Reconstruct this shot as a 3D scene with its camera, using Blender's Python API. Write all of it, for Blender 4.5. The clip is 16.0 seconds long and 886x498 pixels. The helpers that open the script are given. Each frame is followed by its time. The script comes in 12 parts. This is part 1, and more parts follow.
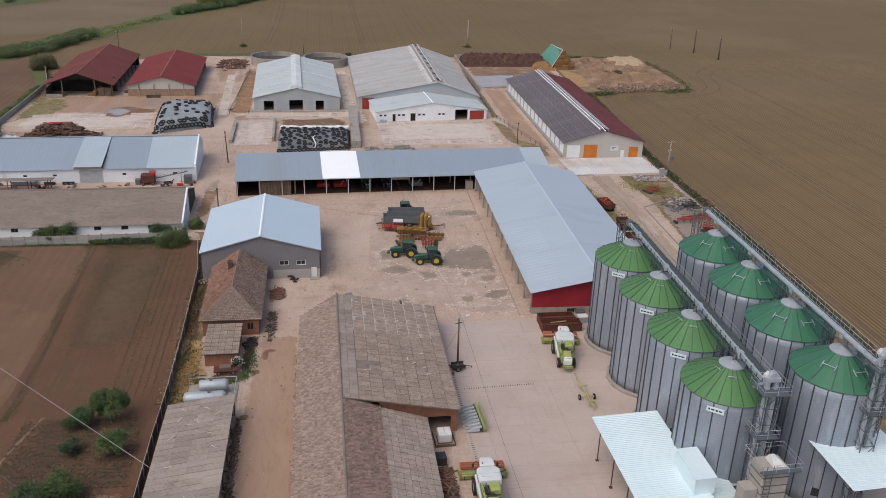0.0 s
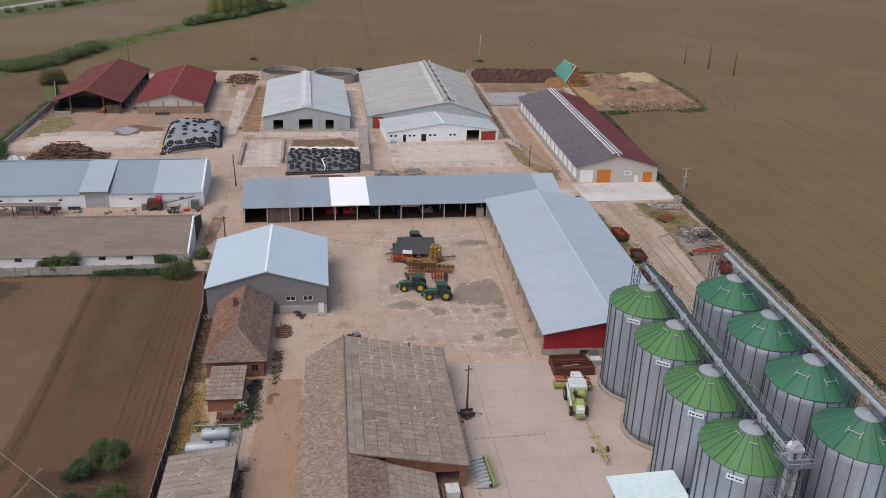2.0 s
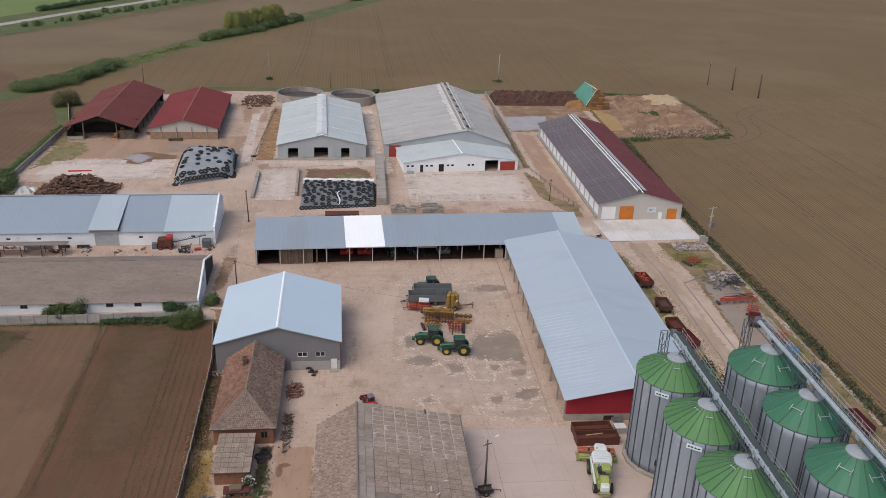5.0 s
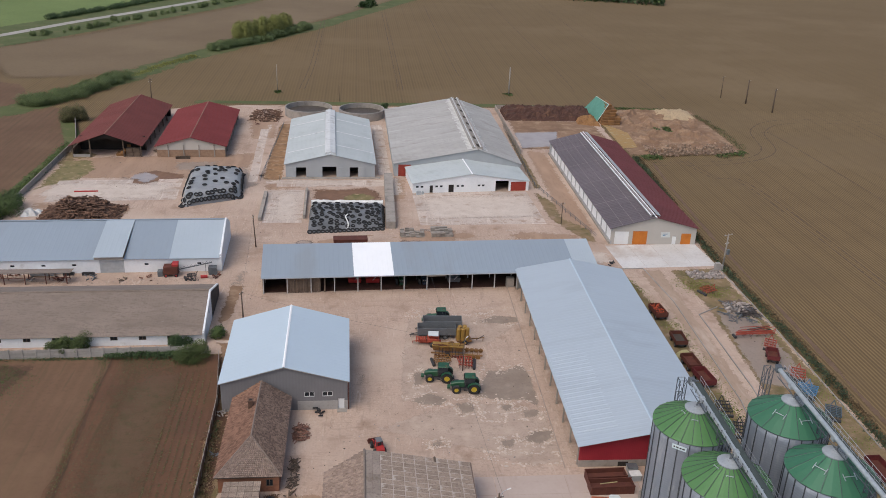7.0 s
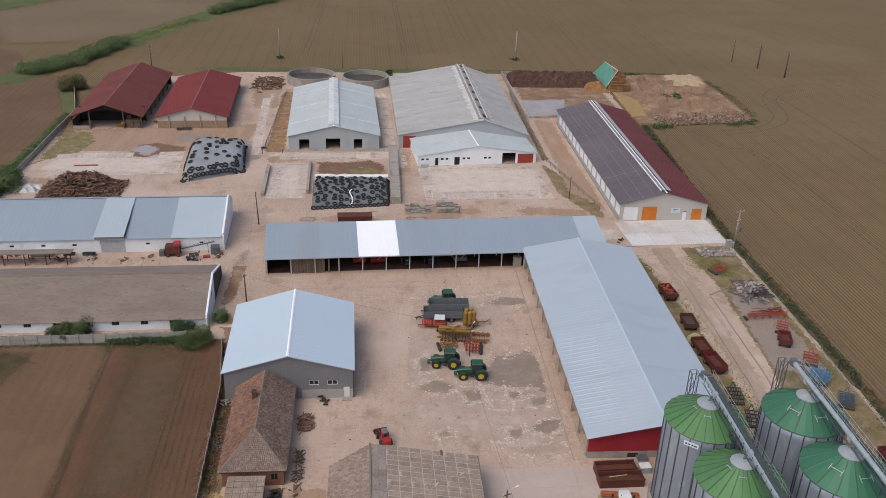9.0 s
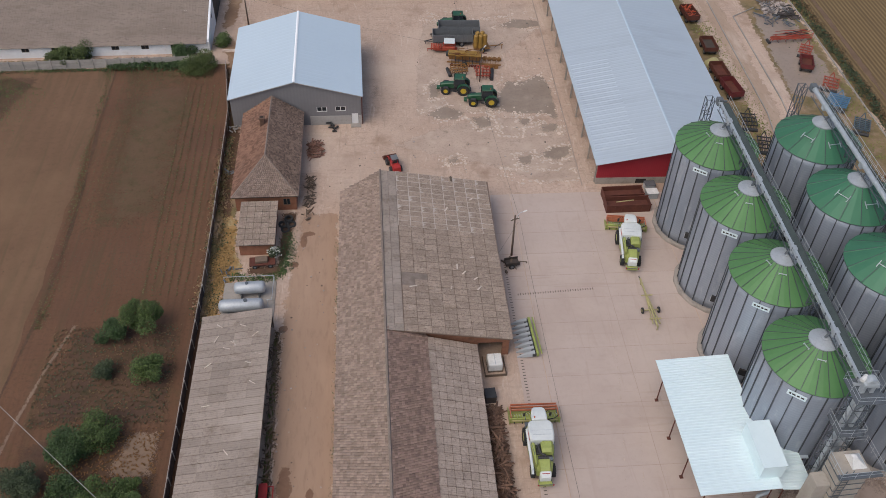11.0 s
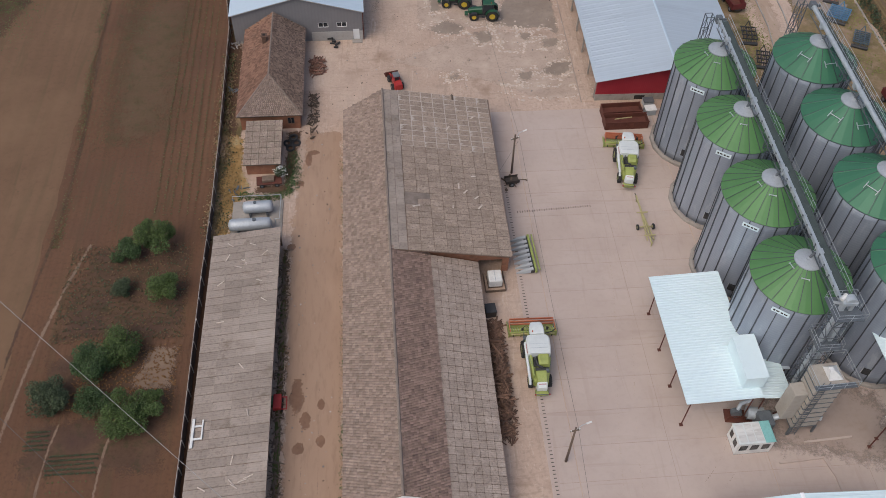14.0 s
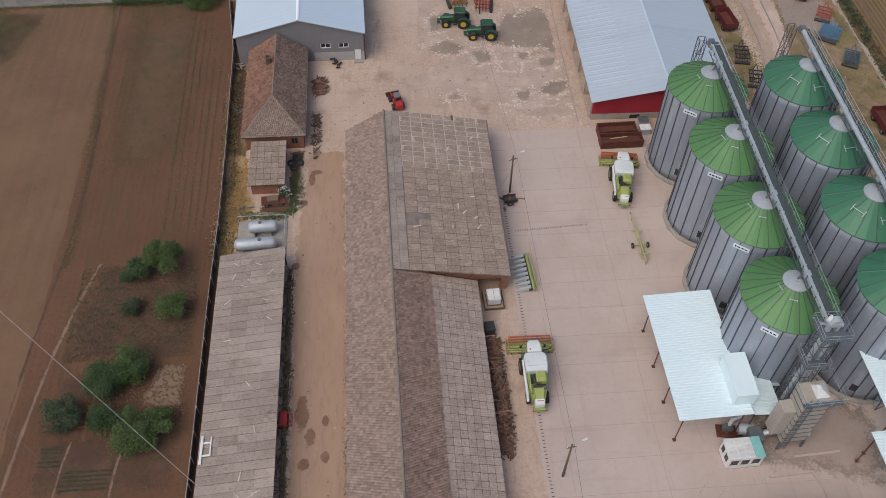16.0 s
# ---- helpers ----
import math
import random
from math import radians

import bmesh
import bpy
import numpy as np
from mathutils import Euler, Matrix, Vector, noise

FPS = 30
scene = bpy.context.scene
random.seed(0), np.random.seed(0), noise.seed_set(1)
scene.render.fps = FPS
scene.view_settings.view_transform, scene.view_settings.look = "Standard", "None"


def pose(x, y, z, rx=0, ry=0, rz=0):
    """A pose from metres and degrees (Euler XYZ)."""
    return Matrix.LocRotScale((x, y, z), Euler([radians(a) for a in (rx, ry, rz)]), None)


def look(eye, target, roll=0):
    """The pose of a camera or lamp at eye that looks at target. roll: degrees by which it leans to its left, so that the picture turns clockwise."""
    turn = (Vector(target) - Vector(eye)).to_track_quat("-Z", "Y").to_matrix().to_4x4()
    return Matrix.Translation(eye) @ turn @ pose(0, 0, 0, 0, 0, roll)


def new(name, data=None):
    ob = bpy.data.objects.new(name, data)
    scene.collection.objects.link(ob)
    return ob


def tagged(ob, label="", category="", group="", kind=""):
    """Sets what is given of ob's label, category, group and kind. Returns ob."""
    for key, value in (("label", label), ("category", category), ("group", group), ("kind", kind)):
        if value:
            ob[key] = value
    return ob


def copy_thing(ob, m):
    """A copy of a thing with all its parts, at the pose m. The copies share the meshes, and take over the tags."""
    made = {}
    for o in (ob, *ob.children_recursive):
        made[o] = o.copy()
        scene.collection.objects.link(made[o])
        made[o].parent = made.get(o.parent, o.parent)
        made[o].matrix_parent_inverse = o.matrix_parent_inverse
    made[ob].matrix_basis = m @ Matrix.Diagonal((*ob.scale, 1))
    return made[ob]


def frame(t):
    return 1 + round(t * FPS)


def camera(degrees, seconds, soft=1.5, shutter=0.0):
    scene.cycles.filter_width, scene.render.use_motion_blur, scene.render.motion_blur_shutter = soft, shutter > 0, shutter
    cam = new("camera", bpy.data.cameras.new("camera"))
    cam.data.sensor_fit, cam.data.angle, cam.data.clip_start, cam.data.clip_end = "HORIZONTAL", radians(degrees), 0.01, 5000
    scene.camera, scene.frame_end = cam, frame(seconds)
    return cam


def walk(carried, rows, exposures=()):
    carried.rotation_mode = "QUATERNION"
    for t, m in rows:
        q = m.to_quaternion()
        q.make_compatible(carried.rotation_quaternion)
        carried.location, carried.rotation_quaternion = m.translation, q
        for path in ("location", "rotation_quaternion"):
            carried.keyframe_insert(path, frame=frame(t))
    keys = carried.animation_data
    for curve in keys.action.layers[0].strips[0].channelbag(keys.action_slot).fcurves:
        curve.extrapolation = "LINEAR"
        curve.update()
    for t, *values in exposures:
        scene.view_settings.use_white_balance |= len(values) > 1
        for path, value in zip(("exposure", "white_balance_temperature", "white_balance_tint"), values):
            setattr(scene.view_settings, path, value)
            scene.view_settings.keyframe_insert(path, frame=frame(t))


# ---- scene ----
cam = camera(54.1, 16.0, soft=0.72)
PATH = [
    (0, (0.608, -0.24, 65.254), (0.88, 1.58, 64.471), 2.0),
    (0.5, (0.854, 1.0, 66.303), (1.12, 2.822, 65.522), 2.1),
    (1, (0.966, 2.343, 67.367), (1.227, 4.166, 66.587), 2.2),
    (1.5, (1.074, 3.701, 68.38), (1.329, 5.525, 67.6), 2.2),
    (2, (1.185, 5.168, 69.396), (1.434, 6.993, 68.616), 2.2),
    (2.5, (1.222, 6.54, 70.444), (1.464, 8.366, 69.664), 2.2),
    (3, (1.332, 8.142, 71.347), (1.568, 9.969, 70.568), 2.3),
    (3.5, (1.402, 9.573, 72.411), (1.632, 11.4, 71.632), 2.3),
    (4, (1.444, 11.049, 73.393), (1.668, 12.877, 72.615), 2.3),
    (6.5, (1.521, 18.234, 78.489), (1.721, 20.065, 77.71), 2.3),
    (7, (1.519, 19.545, 79.654), (1.714, 21.376, 78.874), 2.3),
    (7.5, (1.516, 20.856, 80.585), (1.708, 22.688, 79.805), 2.3),
    (8, (1.452, 22.255, 81.543), (1.642, 24.088, 80.763), 2.3),
    (8.5, (1.515, 23.480, 82.183), (1.703, 25.307, 81.391), 2.2),
    (9, (1.642, 24.508, 82.543), (1.825, 26.299, 81.672), 2.1),
    (9.5, (1.801, 25.378, 82.463), (1.974, 27.094, 81.451), 2.1),
    (10, (1.959, 25.971, 82.143), (2.122, 27.595, 80.988), 2.0),
    (10.5, (2.086, 26.208, 81.808), (2.238, 27.736, 80.526), 1.9),
    (11, (2.058, 26.133, 81.667), (2.202, 27.568, 80.282), 2.0),
    (11.5, (1.752, 26.068, 81.728), (1.893, 27.411, 80.252), 2.1),
    (12, (1.725, 26.168, 82.505), (1.862, 27.453, 80.978), 2.1),
    (12.5, (1.701, 25.991, 83.313), (1.836, 27.252, 81.766), 2.1),
    (13, (1.714, 25.863, 84.281), (1.849, 27.124, 82.735), 2.0),
    (13.5, (1.773, 25.784, 85.269), (1.905, 27.045, 83.723), 1.9),
    (14, (1.681, 25.558, 86.087), (1.815, 26.822, 84.543), 2.0),
    (14.5, (1.696, 25.611, 87.172), (1.829, 26.873, 85.627), 1.9),
    (15, (1.644, 25.417, 87.968), (1.777, 26.682, 86.425), 1.9),
    (15.5, (1.557, 25.389, 88.887), (1.692, 26.655, 87.344), 2.0),
    (16, (1.51, 25.36, 89.937), (1.645, 26.626, 88.395), 1.9),
]
walk(cam, [(t, look(eye, target, roll)) for t, eye, target, roll in PATH], [(0.0, -0.045), (8.0, -0.045), (11.5, -0.09), (16.0, -0.10)])

import itertools

# ---- light ----
world = bpy.data.worlds.new("overcast_sky")
scene.world = world
world.use_nodes = True
wn = world.node_tree.nodes
sky = wn.new("ShaderNodeTexSky")
sky.sky_type = "NISHITA"
sky.sun_disc = False
sky.sun_elevation = radians(55)
sky.sun_rotation = radians(-130)
sky.air_density = 1.0
sky.dust_density = 4.0
sky.ozone_density = 1.0
world.node_tree.links.new(sky.outputs[0], wn["Background"].inputs[0])
wn["Background"].inputs[1].default_value = 0.15
sun_data = bpy.data.lights.new("sun", "SUN")
sun_data.energy = 1.0
sun_data.angle = radians(55)
sun_data.color = (1.0, 0.95, 0.88)
sun = new("sun", sun_data)
sun.matrix_world = look((-44, -38, 84), (0, 0, 0))


# ---- materials ----
def M(name, col, col2=None, s=0.35, fine=5.0, rough=0.85, metal=0.0, bump=0.25, stain=None, stain_s=0.12, stain_lo=0.56,
      stain_w=0.14, rnd=0.0, island=0.0, wave=None, stretch=(1, 1, 1), stain2=None, stain2_s=0.03, stain2_lo=0.52, detail=0.5, wave2=None, streak=None, broken=0.0):
    """A surface in world metres: two tones at two scales, stains, grain, and rows or ribs (axis, period, colour, share, relief)."""
    m = bpy.data.materials.new(name)
    m.use_nodes = True
    n, l = m.node_tree.nodes, m.node_tree.links
    bsdf = n["Principled BSDF"]
    geo = n.new("ShaderNodeNewGeometry")
    mp = n.new("ShaderNodeMapping")
    mp.inputs["Scale"].default_value = stretch
    l.new(geo.outputs["Position"], mp.inputs["Vector"])

    def noise_at(scale, det=4, rgh=0.6):
        t = n.new("ShaderNodeTexNoise")
        t.inputs["Scale"].default_value, t.inputs["Detail"].default_value, t.inputs["Roughness"].default_value = scale, det, rgh
        l.new(mp.outputs[0], t.inputs["Vector"])
        return t.outputs["Fac"]

    def ramp(v, lo, hi):
        r = n.new("ShaderNodeMapRange")
        r.inputs["From Min"].default_value, r.inputs["From Max"].default_value = lo, hi
        l.new(v, r.inputs["Value"])
        return r.outputs["Result"]

    def mix(f, a, b):
        x = n.new("ShaderNodeMix")
        x.data_type = "RGBA"
        for v, k in ((f, 0), (a, 6), (b, 7)):
            if isinstance(v, (int, float)):
                x.inputs[k].default_value = v
            elif isinstance(v, tuple):
                x.inputs[k].default_value = (*v, 1)
            else:
                l.new(v, x.inputs[k])
        return x.outputs[2]

    def maths(op, a, b=0.0):
        x = n.new("ShaderNodeMath")
        x.operation = op
        for v, k in ((a, 0), (b, 1)):
            if isinstance(v, (int, float)):
                x.inputs[k].default_value = v
            else:
                l.new(v, x.inputs[k])
        return x.outputs[0]

    col2 = col2 or tuple(c * 0.72 for c in col)
    big, small = noise_at(s), noise_at(fine, 3)
    c = mix(ramp(big, 0.35, 0.68), col, col2)
    c = mix(maths("MULTIPLY", ramp(small, 0.5, 0.75), detail), c, tuple(v * 0.62 for v in col))
    height = small
    if wave:
        axis, period, wcol, share, relief = wave
        sep = n.new("ShaderNodeSeparateXYZ")
        l.new(geo.outputs["Position"], sep.inputs[0])
        w = maths("SINE", maths("ADD", maths("MULTIPLY", sep.outputs[axis], 6.2832 / period), maths("MULTIPLY", big, 1.6 if relief < 0.5 else 0.0)))
        w = ramp(w, -0.4, 0.9)
        if broken:
            w = maths("MULTIPLY", w, maths("ADD", maths("MULTIPLY", ramp(noise_at(broken, 3), 0.36, 0.62), 0.3), 0.7))
        if wcol:
            c = mix(maths("MULTIPLY", w, share), c, wcol)
        height = maths("ADD", maths("MULTIPLY", small, 0.35), maths("MULTIPLY", w, relief))
    if wave2:
        axis, period, wcol, share = wave2
        sep2 = n.new("ShaderNodeSeparateXYZ")
        l.new(geo.outputs["Position"], sep2.inputs[0])
        w = ramp(maths("SINE", maths("ADD", maths("MULTIPLY", sep2.outputs[axis], 6.2832 / period), maths("MULTIPLY", big, 1.0))), 0.86, 0.98)
        c = mix(maths("MULTIPLY", w, share), c, wcol)
    if streak:
        for scol, sc, lo, share, warp in streak:
            sm = n.new("ShaderNodeMapping")
            sm.inputs["Scale"].default_value = sc
            l.new(geo.outputs["Position"], sm.inputs["Vector"])
            st = n.new("ShaderNodeTexNoise")
            st.inputs["Scale"].default_value, st.inputs["Detail"].default_value, st.inputs["Distortion"].default_value = 1.0, 4, warp
            l.new(sm.outputs[0], st.inputs["Vector"])
            c = mix(maths("MULTIPLY", ramp(st.outputs["Fac"], lo, lo + 0.1), share), c, scol)
    if stain:
        c = mix(ramp(noise_at(stain_s, 6, 0.65), stain_lo, stain_lo + stain_w), c, stain)
    if stain2:
        c = mix(maths("MULTIPLY", ramp(noise_at(stain2_s, 3, 0.5), stain2_lo, stain2_lo + 0.22), 0.75), c, stain2)
    if rnd or island:
        if rnd:
            src = n.new("ShaderNodeObjectInfo").outputs["Random"]
        else:
            src = geo.outputs["Random Per Island"]
        hsv = n.new("ShaderNodeHueSaturation")
        l.new(maths("ADD", maths("MULTIPLY", src, 2 * (rnd or island)), 1 - (rnd or island)), hsv.inputs["Value"])
        l.new(c, hsv.inputs["Color"])
        c = hsv.outputs[0]
    l.new(c, bsdf.inputs["Base Color"])
    l.new(maths("ADD", maths("MULTIPLY", big, 0.2), rough - 0.1), bsdf.inputs["Roughness"])
    bsdf.inputs["Metallic"].default_value = metal
    b = n.new("ShaderNodeBump")
    b.inputs["Strength"].default_value = bump
    b.inputs["Distance"].default_value = 0.06
    l.new(height, b.inputs["Height"])
    l.new(b.outputs[0], bsdf.inputs["Normal"])
    return m


SOIL_FIELD = M("field_soil", (0.136, 0.088, 0.038), (0.120, 0.078, 0.035), s=0.02, fine=1.3, rough=0.95, bump=0.5, wave=(0, 0.78, (0.245, 0.171, 0.077), 0.78, 0.4), wave2=(0, 6.0, (0.088, 0.058, 0.030), 0.25),
               stain=(0.205, 0.144, 0.077), stain_s=0.008, stain_lo=0.52, stain_w=0.25, stain2=(0.140, 0.094, 0.044), stain2_s=0.016, stain2_lo=0.52, broken=0.11)
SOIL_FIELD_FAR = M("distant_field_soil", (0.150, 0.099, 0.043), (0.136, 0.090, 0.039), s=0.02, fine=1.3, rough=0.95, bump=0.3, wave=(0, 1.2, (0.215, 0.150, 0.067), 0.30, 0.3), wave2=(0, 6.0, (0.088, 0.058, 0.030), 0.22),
                   stain=(0.205, 0.144, 0.077), stain_s=0.008, stain_lo=0.52, stain_w=0.25, stain2=(0.160, 0.107, 0.049), stain2_s=0.016, stain2_lo=0.52)
SOIL_PLAIN = M("worked_soil", (0.152, 0.087, 0.048), (0.127, 0.071, 0.040), s=0.05, fine=1.5, rough=0.95, bump=0.6, wave=(0, 2.2, (0.114, 0.068, 0.036), 0.4, 0.2),
               stain=(0.177, 0.106, 0.060), stain_s=0.03, stain_lo=0.5, stain_w=0.25, streak=(((0.103, 0.067, 0.034), (0.8, 0.06, 1), 0.56, 0.6, 0.5),))
SOIL_PLOT = M("garden_plot_soil", (0.170, 0.097, 0.054), (0.142, 0.080, 0.045), s=0.05, fine=1.5, rough=0.95, bump=0.6, wave=(0, 2.2, (0.128, 0.076, 0.040), 0.4, 0.2),
               stain=(0.198, 0.119, 0.067), stain_s=0.03, stain_lo=0.5, stain_w=0.25, streak=(((0.115, 0.075, 0.038), (0.8, 0.06, 1), 0.56, 0.6, 0.5),))
SOIL_BARE = M("bare_headland", (0.165, 0.105, 0.068), (0.138, 0.088, 0.056), s=0.3, fine=2, rough=0.95, bump=0.5)
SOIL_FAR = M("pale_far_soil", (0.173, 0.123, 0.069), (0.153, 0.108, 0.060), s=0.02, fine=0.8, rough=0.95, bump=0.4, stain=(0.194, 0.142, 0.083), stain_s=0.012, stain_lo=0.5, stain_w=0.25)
SAND = M("pale_sand", (0.43, 0.33, 0.21), (0.37, 0.28, 0.175), s=0.2, fine=2, rough=0.95, bump=0.4)
POOL = M("muddy_pool", (0.40, 0.34, 0.31), (0.34, 0.285, 0.26), s=0.2, fine=2, rough=0.16, bump=0.02, detail=0.1)
STRAW_GROUND = M("strewn_straw", (0.383, 0.243, 0.095), (0.293, 0.186, 0.080), s=0.4, fine=3, rough=0.95, bump=0.8, stain=(0.406, 0.323, 0.175), stain_s=0.4, stain_lo=0.52)
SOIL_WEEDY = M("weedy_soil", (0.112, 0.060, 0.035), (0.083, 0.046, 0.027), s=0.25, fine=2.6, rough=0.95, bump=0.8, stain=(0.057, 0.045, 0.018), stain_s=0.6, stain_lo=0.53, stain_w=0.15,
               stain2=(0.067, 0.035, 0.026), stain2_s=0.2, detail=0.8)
WEEDY = M("rank_weeds", (0.235, 0.190, 0.088), (0.160, 0.140, 0.056), s=0.3, fine=3.0, rough=0.95, bump=0.8, stain=(0.36, 0.26, 0.17), stain_s=0.5, stain_lo=0.54, stain2=(0.09, 0.10, 0.032), stain2_s=0.4, detail=0.7)
SOIL_OLIVE = M("grassy_soil", (0.119, 0.071, 0.038), (0.094, 0.062, 0.030), s=0.25, fine=2.6, rough=0.95, bump=0.8, stain=(0.067, 0.056, 0.021), stain_s=0.5, stain_lo=0.54, stain_w=0.2, stain2=(0.132, 0.067, 0.042), stain2_s=0.15, detail=0.6)
PEN = M("trodden_run", (0.330, 0.190, 0.095), (0.225, 0.130, 0.068), s=0.3, fine=3.0, rough=0.95, bump=0.8, stain=(0.150, 0.092, 0.052), stain_s=0.35, stain_lo=0.54, stain2=(0.42, 0.30, 0.20), stain2_s=0.5, detail=0.7)
TUFT = M("dry_tufts", (0.157, 0.100, 0.050), (0.102, 0.071, 0.034), s=0.6, fine=4, rough=0.9, island=0.5, bump=0.2)
SOIL_GARDEN = M("garden_soil", (0.144, 0.071, 0.037), (0.116, 0.057, 0.031), s=0.11, fine=2.2, rough=0.95, bump=0.7, stain=(0.092, 0.062, 0.026), stain_s=0.20,
                stain_lo=0.58, stain_w=0.2, stain2=(0.104, 0.052, 0.032), stain2_s=0.06, detail=0.9, wave=(0, 0.9, (0.112, 0.059, 0.032), 0.22, 0.4), streak=(((0.089, 0.059, 0.028), (0.9, 0.06, 1), 0.56, 0.6, 0.4),))
SOIL_PATH = M("trodden_soil", (0.24, 0.165, 0.115), (0.19, 0.125, 0.086), s=0.3, fine=2.5, rough=0.95, bump=0.4, stain=(0.12, 0.075, 0.05), stain_s=0.4, stain_lo=0.55)
DIRT = M("yard_dirt", (0.492, 0.366, 0.289), (0.424, 0.305, 0.233), s=0.06, fine=2.2, rough=0.93, bump=0.5, stain=(0.309, 0.212, 0.153), stain_s=0.16, stain_lo=0.55, stain_w=0.16,
         stain2=(0.551, 0.438, 0.361), stain2_s=0.05, stain2_lo=0.5, detail=0.75, streak=(((0.31, 0.230, 0.176), (0.9, 0.10, 1), 0.57, 0.42, 2.2), ((0.31, 0.230, 0.176), (0.10, 0.9, 1), 0.58, 0.42, 2.2), ((0.60, 0.495, 0.415), (0.7, 0.12, 1), 0.60, 0.45, 2.6),
                                     ((0.62, 0.515, 0.435), (1.5, 0.40, 1), 0.60, 0.32, 3.4), ((0.335, 0.250, 0.192), (0.40, 1.5, 1), 0.60, 0.32, 3.4), ((0.60, 0.50, 0.42), (0.38, 1.4, 1), 0.61, 0.32, 3.6)))
MUD = M("churned_mud", (0.47, 0.362, 0.290), (0.40, 0.300, 0.236), s=0.25, fine=2.8, rough=0.9, bump=0.8, stain=(0.300, 0.228, 0.178), stain_s=0.6, stain_lo=0.58, stain_w=0.10,
        stain2=(0.53, 0.425, 0.350), stain2_s=0.35, detail=0.7)
DAMP_YARD = M("damp_yard_mud", (0.292, 0.228, 0.178), (0.245, 0.188, 0.146), s=0.3, fine=2.0, rough=0.65, bump=0.15, stain=(0.341, 0.268, 0.212), stain_s=0.5, stain_lo=0.56)
CRUST = M("dried_mud_crust", (0.575, 0.480, 0.405), (0.50, 0.41, 0.34), s=0.5, fine=3, rough=0.95, bump=0.3, island=0.14)
FENCE_BOARD = M("tarred_fence_board", (0.062, 0.044, 0.043), (0.044, 0.032, 0.032), s=0.8, fine=6, rough=0.9, bump=0.3, rnd=0.2)
BLOSSOM = M("white_blossom", (0.80, 0.80, 0.76), (0.70, 0.70, 0.66), s=1.0, rough=0.7)
DAMP = M("damp_ground", (0.315, 0.248, 0.200), (0.262, 0.204, 0.163), s=0.2, fine=2.0, rough=0.55, bump=0.15, stain=(0.33, 0.265, 0.215), stain_s=0.4, stain_lo=0.56)
WET_HEAP = M("brown_silage", (0.255, 0.155, 0.098), (0.185, 0.108, 0.066), s=0.4, fine=2.5, rough=0.9, bump=0.6, stain=(0.13, 0.078, 0.048), stain_s=0.5, stain_lo=0.54)
WET = M("wet_mud", (0.215, 0.118, 0.070), (0.165, 0.090, 0.054), s=0.4, fine=2.0, rough=0.7, bump=0.15)
CONCRETE = M("yard_concrete", (0.468, 0.382, 0.336), (0.432, 0.344, 0.297), s=0.13, fine=1.4, rough=0.88, bump=0.15, detail=0.16, stain=(0.385, 0.297, 0.250), stain_s=0.16, stain_lo=0.56,
             stain_w=0.24, rnd=0.02, stain2=(0.529, 0.434, 0.378), stain2_s=0.08, streak=(((0.391, 0.301, 0.251), (1.1, 0.09, 1), 0.58, 0.4, 1.0), ((0.381, 0.290, 0.241), (0.09, 1.1, 1), 0.6, 0.4, 1.0)))
JOINT = M("joint_filler", (0.405, 0.312, 0.260), (0.335, 0.252, 0.205), rough=0.95, s=0.3)
SLAB_PALE = M("pale_slab", (0.560, 0.478, 0.418), (0.475, 0.385, 0.325), s=0.12, fine=2.2, rough=0.88, bump=0.3, stain=(0.33, 0.235, 0.18), stain_s=0.3, stain_lo=0.54, stain_w=0.12, rnd=0.08, detail=0.8,
              streak=(((0.64, 0.565, 0.505), (0.8, 0.1, 1), 0.56, 0.7, 1.5), ((0.31, 0.225, 0.178), (0.12, 0.9, 1), 0.58, 0.7, 1.5)))
SLAB_WHITE = M("fresh_slab", (0.634, 0.620, 0.603), (0.528, 0.490, 0.458), s=0.1, fine=1.8, rough=0.85, bump=0.12, stain=(0.461, 0.390, 0.343), stain_s=0.09, stain_lo=0.54, rnd=0.03)
ROAD_DIRT = M("dirt_road", (0.372, 0.250, 0.174), (0.322, 0.212, 0.147), s=0.12, fine=1.6, rough=0.95, bump=0.3, stain=(0.27, 0.168, 0.108), stain_s=0.13, stain_lo=0.62, stretch=(1, 0.25, 1),
              stain2=(0.44, 0.30, 0.21), stain2_s=0.25)
TRACK_DIRT = M("gravel_track", (0.400, 0.298, 0.225), (0.345, 0.245, 0.178), s=0.18, fine=2.5, rough=0.95, bump=0.4, stretch=(1, 0.3, 1), stain=(0.47, 0.37, 0.30), stain_s=0.3, stain_lo=0.55)
GRASS_DRY = M("dry_grass", (0.243, 0.170, 0.089), (0.158, 0.119, 0.053), s=0.3, fine=3.0, rough=0.95, bump=0.8, stain=(0.297, 0.208, 0.140), stain_s=0.35, stain_lo=0.5, stain2=(0.104, 0.095, 0.036), stain2_s=0.3, detail=0.7)
GRASS = M("green_verge", (0.094, 0.114, 0.035), (0.067, 0.089, 0.027), s=0.2, fine=2.5, rough=0.95, bump=0.8, stain=(0.134, 0.129, 0.053), stain_s=0.1, stain_lo=0.52)
MEADOW = M("meadow", (0.150, 0.205, 0.062), (0.125, 0.175, 0.052), s=0.02, fine=0.6, rough=0.95, bump=0.4)
ASPHALT = M("far_road", (0.38, 0.36, 0.33), (0.33, 0.31, 0.29), rough=0.9, s=0.1)
TRACKMARK = M("wheel_marks", (0.096, 0.066, 0.042), (0.118, 0.080, 0.050), s=0.3, fine=1.2, rough=0.95, bump=0.4)
